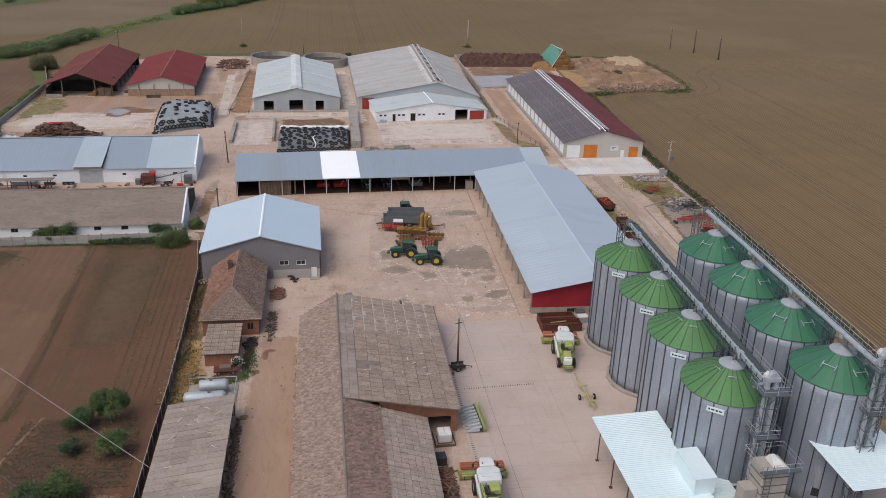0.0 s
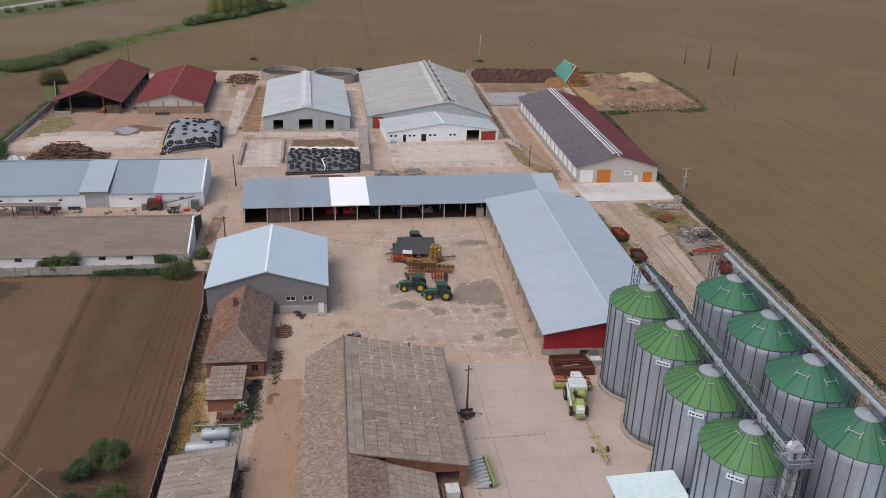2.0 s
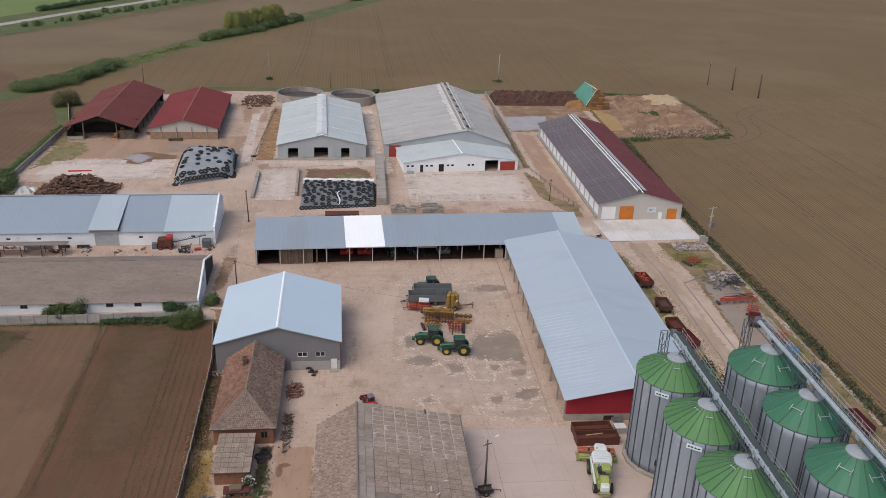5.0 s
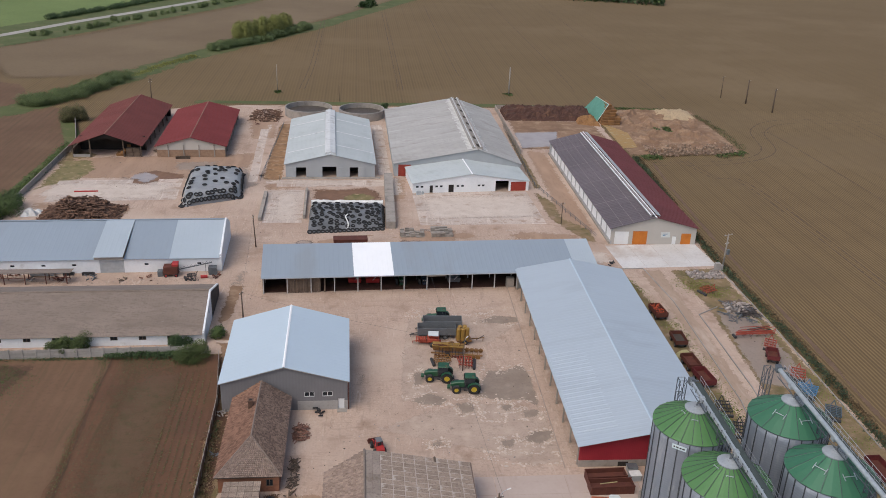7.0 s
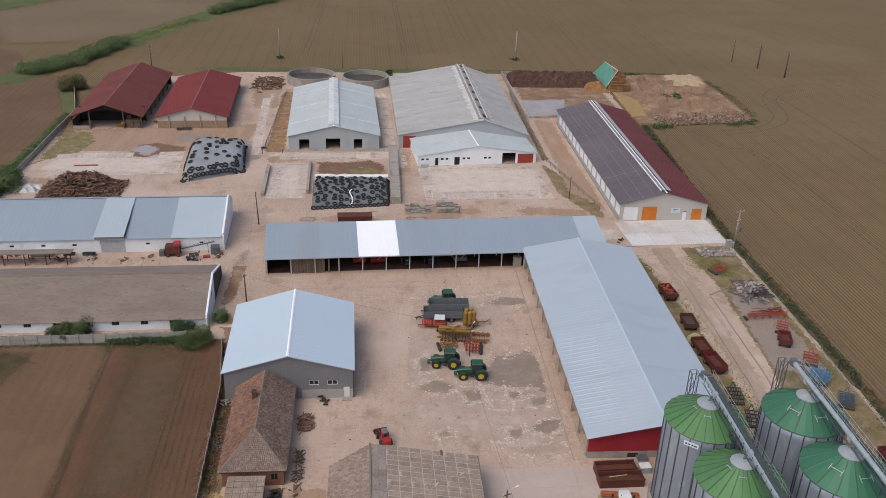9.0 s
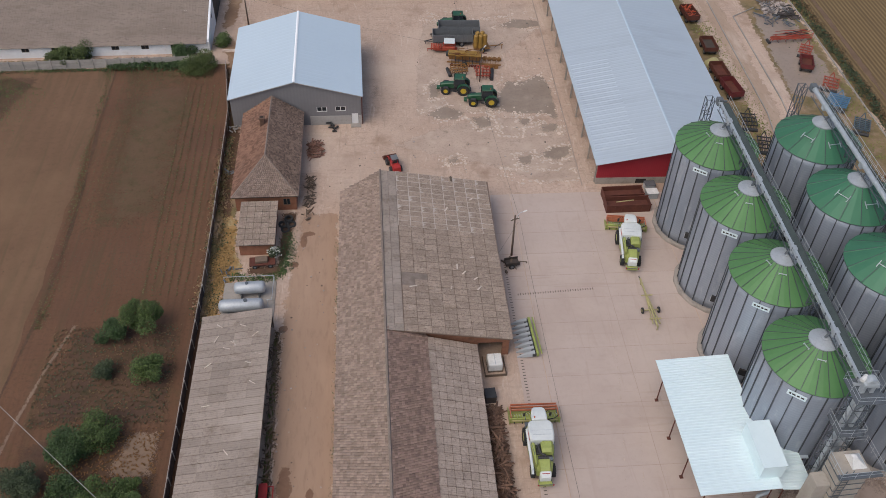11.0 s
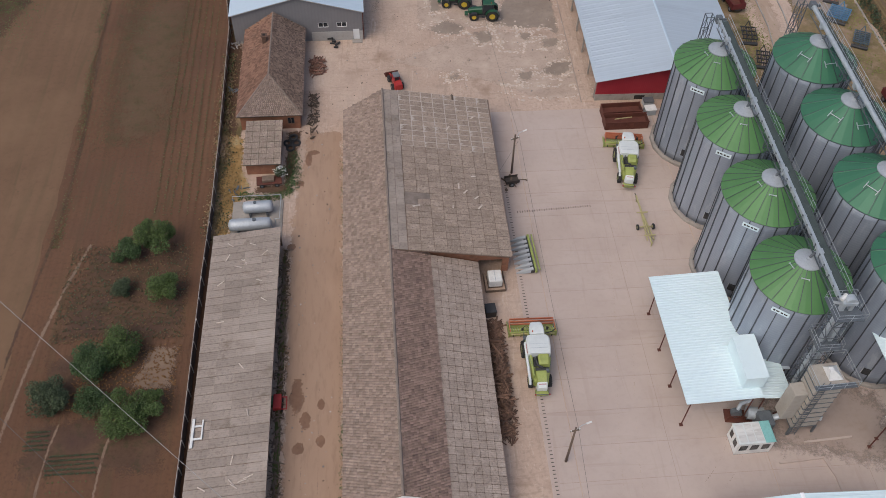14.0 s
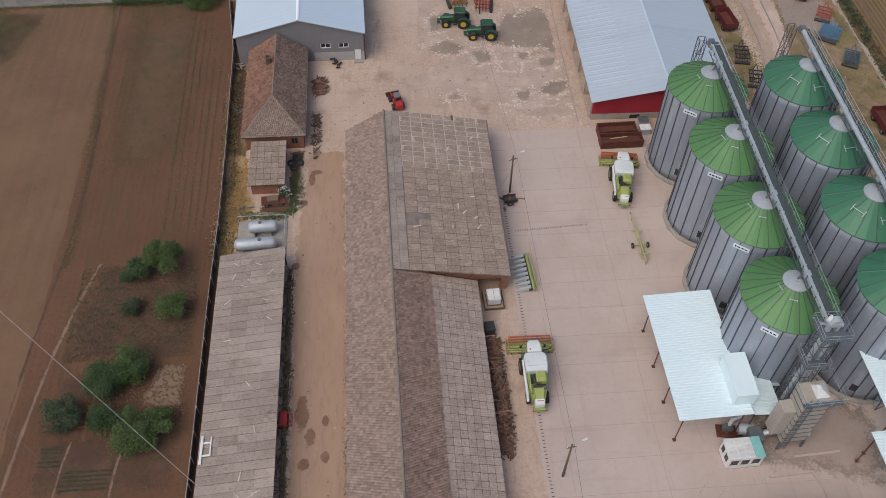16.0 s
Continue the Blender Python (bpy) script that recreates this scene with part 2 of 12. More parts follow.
RUBBLE = M("rubble_soil", (0.279, 0.174, 0.107), (0.209, 0.125, 0.075), s=0.16, fine=1.2, rough=0.95, bump=1.0, stain=(0.345, 0.237, 0.153), stain_s=0.22, stain_lo=0.5, stain2=(0.154, 0.085, 0.049), stain2_s=0.1)
# Manure colour; also serves as the shade-darkened floor of the open shed.
MANURE_AND_SHADE = M("manure", (0.088, 0.038, 0.024), (0.056, 0.025, 0.017), s=0.5, fine=2.5, rough=0.85, bump=1.0, stain=(0.15, 0.078, 0.04), stain_s=0.3)
SLURRY = M("slurry_crust", (0.085, 0.068, 0.052), (0.062, 0.050, 0.040), s=0.4, fine=2.5, rough=0.6, bump=0.4, stain=(0.13, 0.11, 0.09), stain_s=0.4)
STRAW = M("old_straw", (0.270, 0.140, 0.054), (0.19, 0.095, 0.038), s=0.5, fine=4, rough=0.95, bump=0.9, rnd=0.25)
STONE_BROWN = M("earthy_stone", (0.320, 0.233, 0.168), (0.213, 0.147, 0.105), s=0.6, fine=3, rough=0.95, bump=0.6, island=0.45)

STEEL_BLUE = M("pale_blue_roof_sheet", (0.520, 0.620, 0.700), (0.500, 0.598, 0.678), s=0.05, fine=1.2, rough=0.50, metal=0.1, bump=0.03, detail=0.06)
STEEL_GREY = M("grey_blue_roof_sheet", (0.305, 0.362, 0.420), (0.290, 0.344, 0.400), s=0.08, fine=1.2, rough=0.55, metal=0.15, bump=0.03, detail=0.06, stain=(0.285, 0.325, 0.36), stain_s=0.1, stretch=(1, 0.15, 1))
STEEL_GREY2 = M("weathered_roof_sheet", (0.440, 0.505, 0.555), (0.415, 0.48, 0.53), s=0.1, fine=1.2, rough=0.55, metal=0.15, bump=0.03, detail=0.06, rnd=0.03)
SHED_ROOF = M("silver_roof_sheet", (0.468, 0.535, 0.595), (0.438, 0.502, 0.560), s=0.07, fine=1.0, rough=0.5, metal=0.15, bump=0.03, detail=0.1, rnd=0.04, stain=(0.40, 0.455, 0.51), stain_s=0.12, stretch=(0.2, 1, 1))
WHITE_SHEET = M("white_roof_sheet", (0.90, 0.92, 0.94), (0.87, 0.89, 0.91), s=0.2, rough=0.6, bump=0.02, detail=0.05)
PALE_SHEET = M("pale_canopy_sheet", (0.70, 0.82, 0.85), (0.66, 0.79, 0.82), s=0.2, fine=2, rough=0.45, metal=0.1, bump=0.02, detail=0.08)
GALV = M("galvanised_wall", (0.330, 0.374, 0.440), (0.272, 0.310, 0.370), s=0.3, fine=3.0, rough=0.42, metal=0.25, bump=0.12, detail=0.22, wave=(2, 0.36, (0.27, 0.305, 0.36), 0.40, 0.7), rnd=0.06, stain=(0.390, 0.428, 0.480), stain_s=0.7, stain_lo=0.54, stretch=(1, 1, 0.3))
DRYER = M("dryer_panel", (0.390, 0.356, 0.310), (0.325, 0.295, 0.255), s=0.4, fine=3, rough=0.7, bump=0.08, detail=0.3, stain=(0.247, 0.206, 0.172), stain_s=0.6, stain_lo=0.58)
GALV_PLAIN = M("galvanised_steel", (0.48, 0.52, 0.55), (0.38, 0.42, 0.45), s=1.5, fine=8, rough=0.42, metal=0.3, bump=0.05, detail=0.2)
GALV_DARK = M("dull_steel", (0.165, 0.185, 0.200), (0.12, 0.135, 0.15), s=1.2, fine=8, rough=0.55, metal=0.4, bump=0.05)
STIFF = M("stiffener_steel", (0.100, 0.112, 0.125), (0.075, 0.085, 0.095), s=0.8, rough=0.5, metal=0.4, bump=0.03)
GRATING = M("walkway_grating", (0.086, 0.109, 0.101), (0.068, 0.086, 0.081), s=1.0, fine=9, rough=0.6, metal=0.3, bump=0.2)
LIME = M("lime_green_roof", (0.092, 0.222, 0.077), (0.080, 0.196, 0.068), s=0.3, fine=2, rough=0.45, metal=0.1, bump=0.03, detail=0.15, rnd=0.06)
EMERALD = M("deep_green_roof", (0.050, 0.174, 0.096), (0.045, 0.155, 0.086), s=0.3, fine=2, rough=0.42, metal=0.1, bump=0.03, detail=0.1, rnd=0.05)
RED_ROOF = M("dark_red_roof_sheet", (0.194, 0.028, 0.027), (0.162, 0.024, 0.023), s=0.12, fine=1.5, rough=0.85, bump=0.15, wave=(1, 1.1, (0.149, 0.022, 0.021), 0.45, 0.6), detail=0.3)
RED_ROOF2 = M("faded_red_roof_sheet", (0.160, 0.038, 0.030), (0.128, 0.031, 0.026), s=0.12, fine=1.5, rough=0.85, bump=0.15, wave=(1, 1.1, (0.118, 0.029, 0.023), 0.45, 0.6), detail=0.3)
BROWN_ROOF = M("brown_roof_sheet", (0.138, 0.114, 0.120), (0.116, 0.096, 0.102), s=0.08, fine=1.2, rough=0.45, bump=0.1, wave=(1, 1.0, (0.12, 0.092, 0.096), 0.4, 0.6), rnd=0.06, detail=0.15)
SEAM = M("roof_seam", (0.30, 0.26, 0.255), rough=0.6)
VENT = M("dusty_white_vent", (0.62, 0.64, 0.65), (0.55, 0.57, 0.58), s=0.3, rough=0.7, stain=(0.40, 0.40, 0.39), stain_s=0.6, stain_lo=0.55, detail=0.3)
LIMEWASH = M("lime_streaks", (0.650, 0.650, 0.630), (0.537, 0.531, 0.517), s=0.8, fine=4, rough=0.9, bump=0.1, stain=(0.450, 0.438, 0.422), stain_s=1.2, stain_lo=0.52, stretch=(0.25, 1, 1))
MAROON_ROOF = M("maroon_roof_sheet", (0.145, 0.034, 0.034), (0.120, 0.028, 0.029), s=0.1, rough=0.8, bump=0.08, detail=0.2)
ETERNIT = M("grey_fibre_cement", (0.415, 0.408, 0.394), (0.355, 0.347, 0.333), s=0.12, fine=1.6, rough=0.9, bump=0.2, stain=(0.305, 0.292, 0.275), stain_s=0.22, stain_lo=0.55, stain_w=0.12, stain2=(0.50, 0.50, 0.49), stain2_s=0.3, stain2_lo=0.57, wave=(0, 1.1, (0.358, 0.353, 0.344), 0.15, 0.4), stretch=(0.22, 1, 1), detail=0.5)
ETERNIT_PALE = M("pale_fibre_cement", (0.461, 0.503, 0.511), (0.422, 0.464, 0.472), s=0.1, fine=1.6, rough=0.85, bump=0.15, detail=0.2, stain=(0.395, 0.430, 0.433), stain_s=0.2)
ETERNIT_OLD = M("old_fibre_cement_sheet", (0.352, 0.272, 0.216), (0.270, 0.206, 0.162), s=0.9, fine=5.5, rough=0.95, bump=0.8, rnd=0.12, stain=(0.215, 0.162, 0.126), stain_s=3.4, stain_lo=0.54, stain_w=0.08, stain2=(0.44, 0.36, 0.295), stain2_s=2.6, stain2_lo=0.56, detail=1.0)
ETERNIT_NEAR = M("pale_old_fibre_cement", (0.395, 0.315, 0.262), (0.305, 0.242, 0.200), s=0.8, fine=5.5, rough=0.95, bump=0.8, rnd=0.10, stain=(0.225, 0.172, 0.14), stain_s=3.2, stain_lo=0.57, stain_w=0.08, stain2=(0.46, 0.38, 0.325), stain2_s=2.0, stain2_lo=0.56, detail=1.0)
ETERNIT_SHED = M("greyed_fibre_cement_sheet", (0.323, 0.266, 0.225), (0.267, 0.218, 0.184), s=0.25, fine=3.2, rough=0.95, bump=0.5, rnd=0.12, stain=(0.201, 0.157, 0.125), stain_s=0.4, stain_lo=0.56, stain2=(0.371, 0.311, 0.267), stain2_s=0.12, detail=0.9)
ETERNIT_LONG = M("mossy_fibre_cement", (0.256, 0.206, 0.171), (0.208, 0.164, 0.135), s=0.3, fine=2.8, rough=0.95, bump=0.4, stain=(0.192, 0.150, 0.122), stain_s=0.6, stain_lo=0.56, wave=(0, 1.1, (0.208, 0.168, 0.141), 0.10, 0.4), detail=0.9, stretch=(0.35, 1.0, 1))
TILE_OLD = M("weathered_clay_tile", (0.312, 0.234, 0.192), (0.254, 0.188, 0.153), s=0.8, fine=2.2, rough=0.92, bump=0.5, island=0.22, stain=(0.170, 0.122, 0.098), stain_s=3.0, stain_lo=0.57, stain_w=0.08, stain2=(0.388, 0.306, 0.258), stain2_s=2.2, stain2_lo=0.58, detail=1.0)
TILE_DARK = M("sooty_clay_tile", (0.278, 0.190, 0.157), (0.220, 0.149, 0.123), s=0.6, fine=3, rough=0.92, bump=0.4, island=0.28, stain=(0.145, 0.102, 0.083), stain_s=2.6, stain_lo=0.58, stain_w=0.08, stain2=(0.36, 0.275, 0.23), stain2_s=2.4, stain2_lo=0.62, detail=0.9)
TILE_DARKEST = M("blackened_clay_tile", (0.205, 0.145, 0.118), (0.150, 0.106, 0.086), s=0.6, fine=3, rough=0.92, bump=0.4, island=0.36, stain=(0.10, 0.074, 0.06), stain_s=2.0, stain_lo=0.56, stain_w=0.08, stain2=(0.30, 0.23, 0.19), stain2_s=2.4, stain2_lo=0.64, detail=0.9)
TILE_RED = M("reddish_clay_tile", (0.224, 0.124, 0.086), (0.178, 0.100, 0.071), s=0.35, fine=3, rough=0.92, bump=0.3, island=0.30, stain=(0.149, 0.090, 0.066), stain_s=0.5, stain_lo=0.56)
LATH = M("roof_boards", (0.215, 0.150, 0.115), (0.150, 0.105, 0.082), s=0.6, fine=4, rough=0.9, bump=0.3)
DECK = M("roof_underlay", (0.075, 0.060, 0.050), (0.055, 0.045, 0.038), rough=0.95)
RIDGE = M("ridge_tile", (0.246, 0.196, 0.165), rough=0.9, s=1.0)

WALL_WHITE = M("whitewashed_wall", (0.80, 0.825, 0.85), (0.73, 0.745, 0.76), s=0.25, fine=2, rough=0.9, bump=0.1, detail=0.15, stain=(0.58, 0.57, 0.56), stain_s=0.3, stain_lo=0.62)
WALL_GREY = M("grey_panel_wall", (0.205, 0.200, 0.208), (0.186, 0.182, 0.190), s=0.3, fine=2, rough=0.7, bump=0.08, wave=(0, 0.5, (0.17, 0.167, 0.174), 0.3, 0.6), detail=0.15)
WALL_PLINTH = M("cement_render", (0.40, 0.385, 0.365), (0.34, 0.325, 0.31), s=0.4, fine=2, rough=0.9, bump=0.2)
WALL_CLAD = M("pale_grey_cladding", (0.394, 0.413, 0.427), (0.362, 0.380, 0.394), s=0.2, rough=0.65, bump=0.08, detail=0.12)
POST_PALE = M("pale_painted_post", (0.52, 0.51, 0.50), (0.44, 0.43, 0.42), s=0.5, rough=0.7, detail=0.3)
WALL_CREAM = M("cream_cladding", (0.56, 0.52, 0.47), (0.50, 0.465, 0.42), s=0.2, rough=0.75, bump=0.08, wave=(1, 2.4, (0.38, 0.36, 0.33), 0.35, 0.4), detail=0.15)
WALL_RED = M("red_sheet_wall", (0.330, 0.022, 0.034), (0.285, 0.018, 0.030), s=0.3, rough=0.55, bump=0.1, detail=0.1, wave=(0, 0.3, (0.25, 0.015, 0.025), 0.3, 0.5))
BRICK = M("orange_brick", (0.285, 0.128, 0.074), (0.215, 0.094, 0.056), s=1.2, fine=9, rough=0.92, bump=0.4, stain=(0.16, 0.085, 0.055), stain_s=0.8, stain_lo=0.58)
MUDBRICK = M("sooty_brick", (0.13, 0.075, 0.052), (0.09, 0.055, 0.04), s=1.5, fine=8, rough=0.92, bump=0.4)
BLOCK = M("sandy_blockwork", (0.360, 0.240, 0.160), (0.27, 0.172, 0.115), s=0.9, fine=4, rough=0.92, bump=0.4, stain=(0.30, 0.20, 0.14), stain_s=0.5, stain_lo=0.52)
CONC_GREY = M("grey_concrete", (0.353, 0.318, 0.282), (0.284, 0.255, 0.226), s=0.4, fine=2.5, rough=0.92, bump=0.3, stain=(0.206, 0.180, 0.157), stain_s=0.4, stain_lo=0.56)
FENCE_CONC = M("fence_concrete", (0.370, 0.344, 0.320), (0.302, 0.283, 0.264), s=0.5, fine=3, rough=0.92, bump=0.3, rnd=0.1)
DOOR_RED = M("red_door", (0.330, 0.045, 0.028), (0.28, 0.036, 0.024), s=0.5, rough=0.6, detail=0.15)
DOOR_ORANGE = M("orange_timber_door", (0.600, 0.190, 0.022), (0.52, 0.155, 0.018), s=0.8, rough=0.6, detail=0.2)
DOOR_WHITE = M("white_door", (0.80, 0.81, 0.80), (0.74, 0.75, 0.75), s=0.6, rough=0.6, detail=0.1)
GLASS = M("dark_window_glass", (0.030, 0.036, 0.042), (0.022, 0.028, 0.034), s=0.5, rough=0.12, bump=0.0, detail=0.1)
# Near-black that stands for the shade inside buildings.
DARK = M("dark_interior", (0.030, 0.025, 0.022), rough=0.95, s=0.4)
WOOD_OLD = M("old_timber", (0.165, 0.120, 0.088), (0.115, 0.082, 0.060), s=1.0, fine=8, rough=0.9, bump=0.4, rnd=0.2)
WOOD_DARK = M("blackened_timber", (0.060, 0.047, 0.040), (0.042, 0.034, 0.03), s=1.0, fine=8, rough=0.9, bump=0.4, rnd=0.2)
WOOD_POLE = M("pole_timber", (0.140, 0.100, 0.074), (0.10, 0.073, 0.056), s=1.0, fine=8, rough=0.9, bump=0.3, stretch=(1, 1, 0.2))
LOG = M("log_bark", (0.180, 0.103, 0.068), (0.118, 0.068, 0.048), s=1.2, fine=7, rough=0.92, bump=0.5, island=0.45)
FILM = M("silage_film", (0.311, 0.322, 0.333), (0.249, 0.260, 0.268), s=0.35, fine=2, rough=0.40, bump=0.35, detail=0.25)
FILM_DARK = M("dark_silage_film", (0.185, 0.192, 0.200), (0.13, 0.136, 0.142), s=0.3, fine=2, rough=0.42, bump=0.35, detail=0.3)
RUBBER = M("tyre_rubber", (0.022, 0.022, 0.023), (0.032, 0.032, 0.032), s=2, fine=10, rough=0.85, bump=0.3)
TARP = M("green_tarp", (0.110, 0.300, 0.232), (0.09, 0.255, 0.20), s=0.4, fine=2, rough=0.55, bump=0.3)
LEAF = M("leaf_green", (0.079, 0.121, 0.028), (0.052, 0.087, 0.021), s=0.5, fine=4, rough=0.65, island=0.42, bump=0.1)
LEAF_DARK = M("dark_leaf", (0.050, 0.091, 0.025), (0.035, 0.067, 0.020), s=0.5, fine=4, rough=0.65, island=0.4, bump=0.1)
LEAF_YEL = M("yellowish_leaf", (0.215, 0.225, 0.058), (0.170, 0.182, 0.048), s=0.2, fine=3, rough=0.8, island=0.18, bump=0.1)
# Leaf green lightened, with the haze of distance put into the colour.
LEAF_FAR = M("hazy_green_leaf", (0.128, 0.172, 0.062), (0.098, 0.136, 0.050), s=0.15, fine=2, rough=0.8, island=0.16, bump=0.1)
LEAF_BRIGHT = M("fresh_leaf", (0.088, 0.120, 0.030), (0.058, 0.084, 0.022), s=0.5, fine=4, rough=0.7, island=0.35, bump=0.1)
LEAF_OLIVE = M("olive_leaf", (0.120, 0.115, 0.042), (0.085, 0.082, 0.032), s=0.3, fine=3, rough=0.7, island=0.35, bump=0.1)
LEAF_GREY = M("grey_green_leaf", (0.058, 0.081, 0.036), (0.044, 0.063, 0.029), s=0.3, fine=3, rough=0.7, island=0.35, bump=0.1)
BARK = M("bark", (0.095, 0.070, 0.050), (0.065, 0.048, 0.036), s=2, fine=12, rough=0.95, bump=0.6)

P_GREEN = M("tractor_green", (0.021, 0.092, 0.044), (0.016, 0.072, 0.034), s=1, rough=0.38, bump=0.02, detail=0.3)
P_YELLOW = M("wheel_yellow", (0.560, 0.400, 0.030), (0.46, 0.33, 0.025), s=1, rough=0.45, bump=0.02)
P_LIME = M("harvester_lime", (0.330, 0.375, 0.110), (0.27, 0.31, 0.085), s=1, rough=0.42, bump=0.02, detail=0.3)
P_WHITE = M("harvester_white", (0.64, 0.67, 0.66), (0.57, 0.60, 0.59), s=0.8, rough=0.42, bump=0.02, detail=0.15)
P_RED = M("machine_red", (0.420, 0.032, 0.030), (0.34, 0.028, 0.026), s=1, rough=0.55, bump=0.03, detail=0.4)
P_ORANGE = M("machine_orange", (0.500, 0.090, 0.036), (0.40, 0.072, 0.03), s=1, rough=0.6, bump=0.03, detail=0.4)
P_SCARLET = M("faded_machine_red", (0.400, 0.070, 0.035), (0.26, 0.045, 0.026), s=1.2, fine=6, rough=0.65, bump=0.05, detail=0.6)
P_MAROON = M("machine_maroon", (0.150, 0.024, 0.026), (0.10, 0.02, 0.02), s=1, fine=5, rough=0.65, bump=0.05, detail=0.5)
P_REEL = M("reel_orange", (0.560, 0.190, 0.100), (0.46, 0.15, 0.08), s=1, rough=0.6, bump=0.03, detail=0.3)
P_AMBER = M("machine_amber", (0.270, 0.130, 0.036), (0.19, 0.092, 0.03), s=1, rough=0.6, bump=0.03, detail=0.45)
P_GOLD = M("tank_yellow", (0.330, 0.195, 0.040), (0.25, 0.14, 0.03), s=0.8, rough=0.55, bump=0.03, detail=0.35)
P_GREY = M("trailer_grey", (0.160, 0.170, 0.178), (0.130, 0.138, 0.146), s=0.6, rough=0.5, bump=0.03, detail=0.2)
P_BLACK = M("machine_black", (0.028, 0.028, 0.030), (0.04, 0.04, 0.042), s=1, rough=0.6, bump=0.03)
P_BLUE = M("machine_blue", (0.080, 0.225, 0.380), (0.060, 0.175, 0.310), s=1, rough=0.6, bump=0.03, detail=0.35)
P_SLATE = M("machine_slate", (0.085, 0.125, 0.155), (0.06, 0.09, 0.115), s=1, rough=0.6, bump=0.03, detail=0.4)
P_NAVY = M("machine_navy", (0.022, 0.034, 0.062), (0.018, 0.027, 0.05), s=1, rough=0.45, bump=0.02)
P_KHAKI = M("trolley_yellow", (0.430, 0.385, 0.190), (0.37, 0.33, 0.16), s=1, rough=0.6, bump=0.03)
RUST = M("rusty_steel", (0.120, 0.036, 0.022), (0.085, 0.027, 0.018), s=0.8, fine=5, rough=0.8, bump=0.2, detail=0.4)
RUBBER_SCRAP = M("sooty_scrap", (0.075, 0.062, 0.058), (0.05, 0.042, 0.04), s=1.0, fine=5, rough=0.8, bump=0.3, island=0.4)
RUST_PINK = M("rusty_scrap", (0.260, 0.135, 0.095), (0.19, 0.10, 0.075), s=1.0, fine=5, rough=0.85, bump=0.3, island=0.4)
TANK_GREY = M("painted_tank", (0.44, 0.47, 0.50), (0.38, 0.41, 0.44), s=0.8, fine=4, rough=0.5, metal=0.3, bump=0.05)
WIRE = M("cable", (0.10, 0.10, 0.10), rough=0.6)
WIRE_PALE = M("bright_cable", (0.36, 0.35, 0.34), rough=0.5)
TEAL = M("teal_panel", (0.22, 0.48, 0.46), (0.19, 0.43, 0.41), s=0.6, rough=0.6)
LAMP_WHITE = M("lamp_housing", (0.8, 0.8, 0.78), rough=0.4)
CHALK = M("stone_rubble", (0.36, 0.32, 0.295), (0.25, 0.21, 0.19), s=0.6, fine=3, rough=0.95, bump=0.6, island=0.45)


def soften(m, spread=0.5, cover=1.42, blur=0.05):
    """A twin of a ground material whose layer breaks up unevenly towards its rim (the mesh's "edge" value)."""
    s = m.copy()
    s.name = "broken_" + m.name
    n, l = s.node_tree.nodes, s.node_tree.links
    at = n.new("ShaderNodeAttribute")
    at.attribute_name = "edge"
    geo = n.new("ShaderNodeNewGeometry")
    v = at.outputs["Fac"]
    for scale, amount in ((0.7, 1.3), (3.0, 0.7), (9.0, spread)):
        t = n.new("ShaderNodeTexNoise")
        t.inputs["Scale"].default_value, t.inputs["Detail"].default_value = scale, 3
        l.new(geo.outputs["Position"], t.inputs["Vector"])
        a = n.new("ShaderNodeMath")
        a.operation = "MULTIPLY_ADD"
        l.new(t.outputs["Fac"], a.inputs[0])
        a.inputs[1].default_value = amount
        l.new(v, a.inputs[2])
        v = a.outputs[0]
    r = n.new("ShaderNodeMapRange")
    r.inputs["From Min"].default_value, r.inputs["From Max"].default_value = cover + spread / 2, cover + spread / 2 + blur
    l.new(v, r.inputs["Value"])
    clear, mixer = n.new("ShaderNodeBsdfTransparent"), n.new("ShaderNodeMixShader")
    l.new(r.outputs[0], mixer.inputs[0])
    l.new(clear.outputs[0], mixer.inputs[1])
    l.new(n["Principled BSDF"].outputs[0], mixer.inputs[2])
    l.new(mixer.outputs[0], n["Material Output"].inputs[0])
    return s


STAINED = M("soiled_concrete", (0.352, 0.278, 0.236), (0.305, 0.236, 0.198), s=0.3, fine=2.0, rough=0.75, bump=0.15, detail=0.25, stain=(0.262, 0.192, 0.155), stain_s=0.3, stain_lo=0.57)
MORTAR = M("roof_mortar", (0.50, 0.435, 0.385), (0.42, 0.36, 0.315), s=0.6, rough=0.95)
TYRE_MARK = M("tyre_marks", (0.21, 0.155, 0.118), (0.26, 0.19, 0.145), s=0.5, fine=4, rough=0.9, bump=0.3)
TYRE_PALE = M("pale_tyre_marks", (0.52, 0.42, 0.345), (0.46, 0.36, 0.29), s=0.5, fine=4, rough=0.9, bump=0.3)
PALE_DUST = M("pale_dust", (0.600, 0.520, 0.455), (0.53, 0.445, 0.38), s=0.3, fine=2.5, rough=0.92, bump=0.3, stain=(0.44, 0.35, 0.285), stain_s=0.4, stain_lo=0.56)
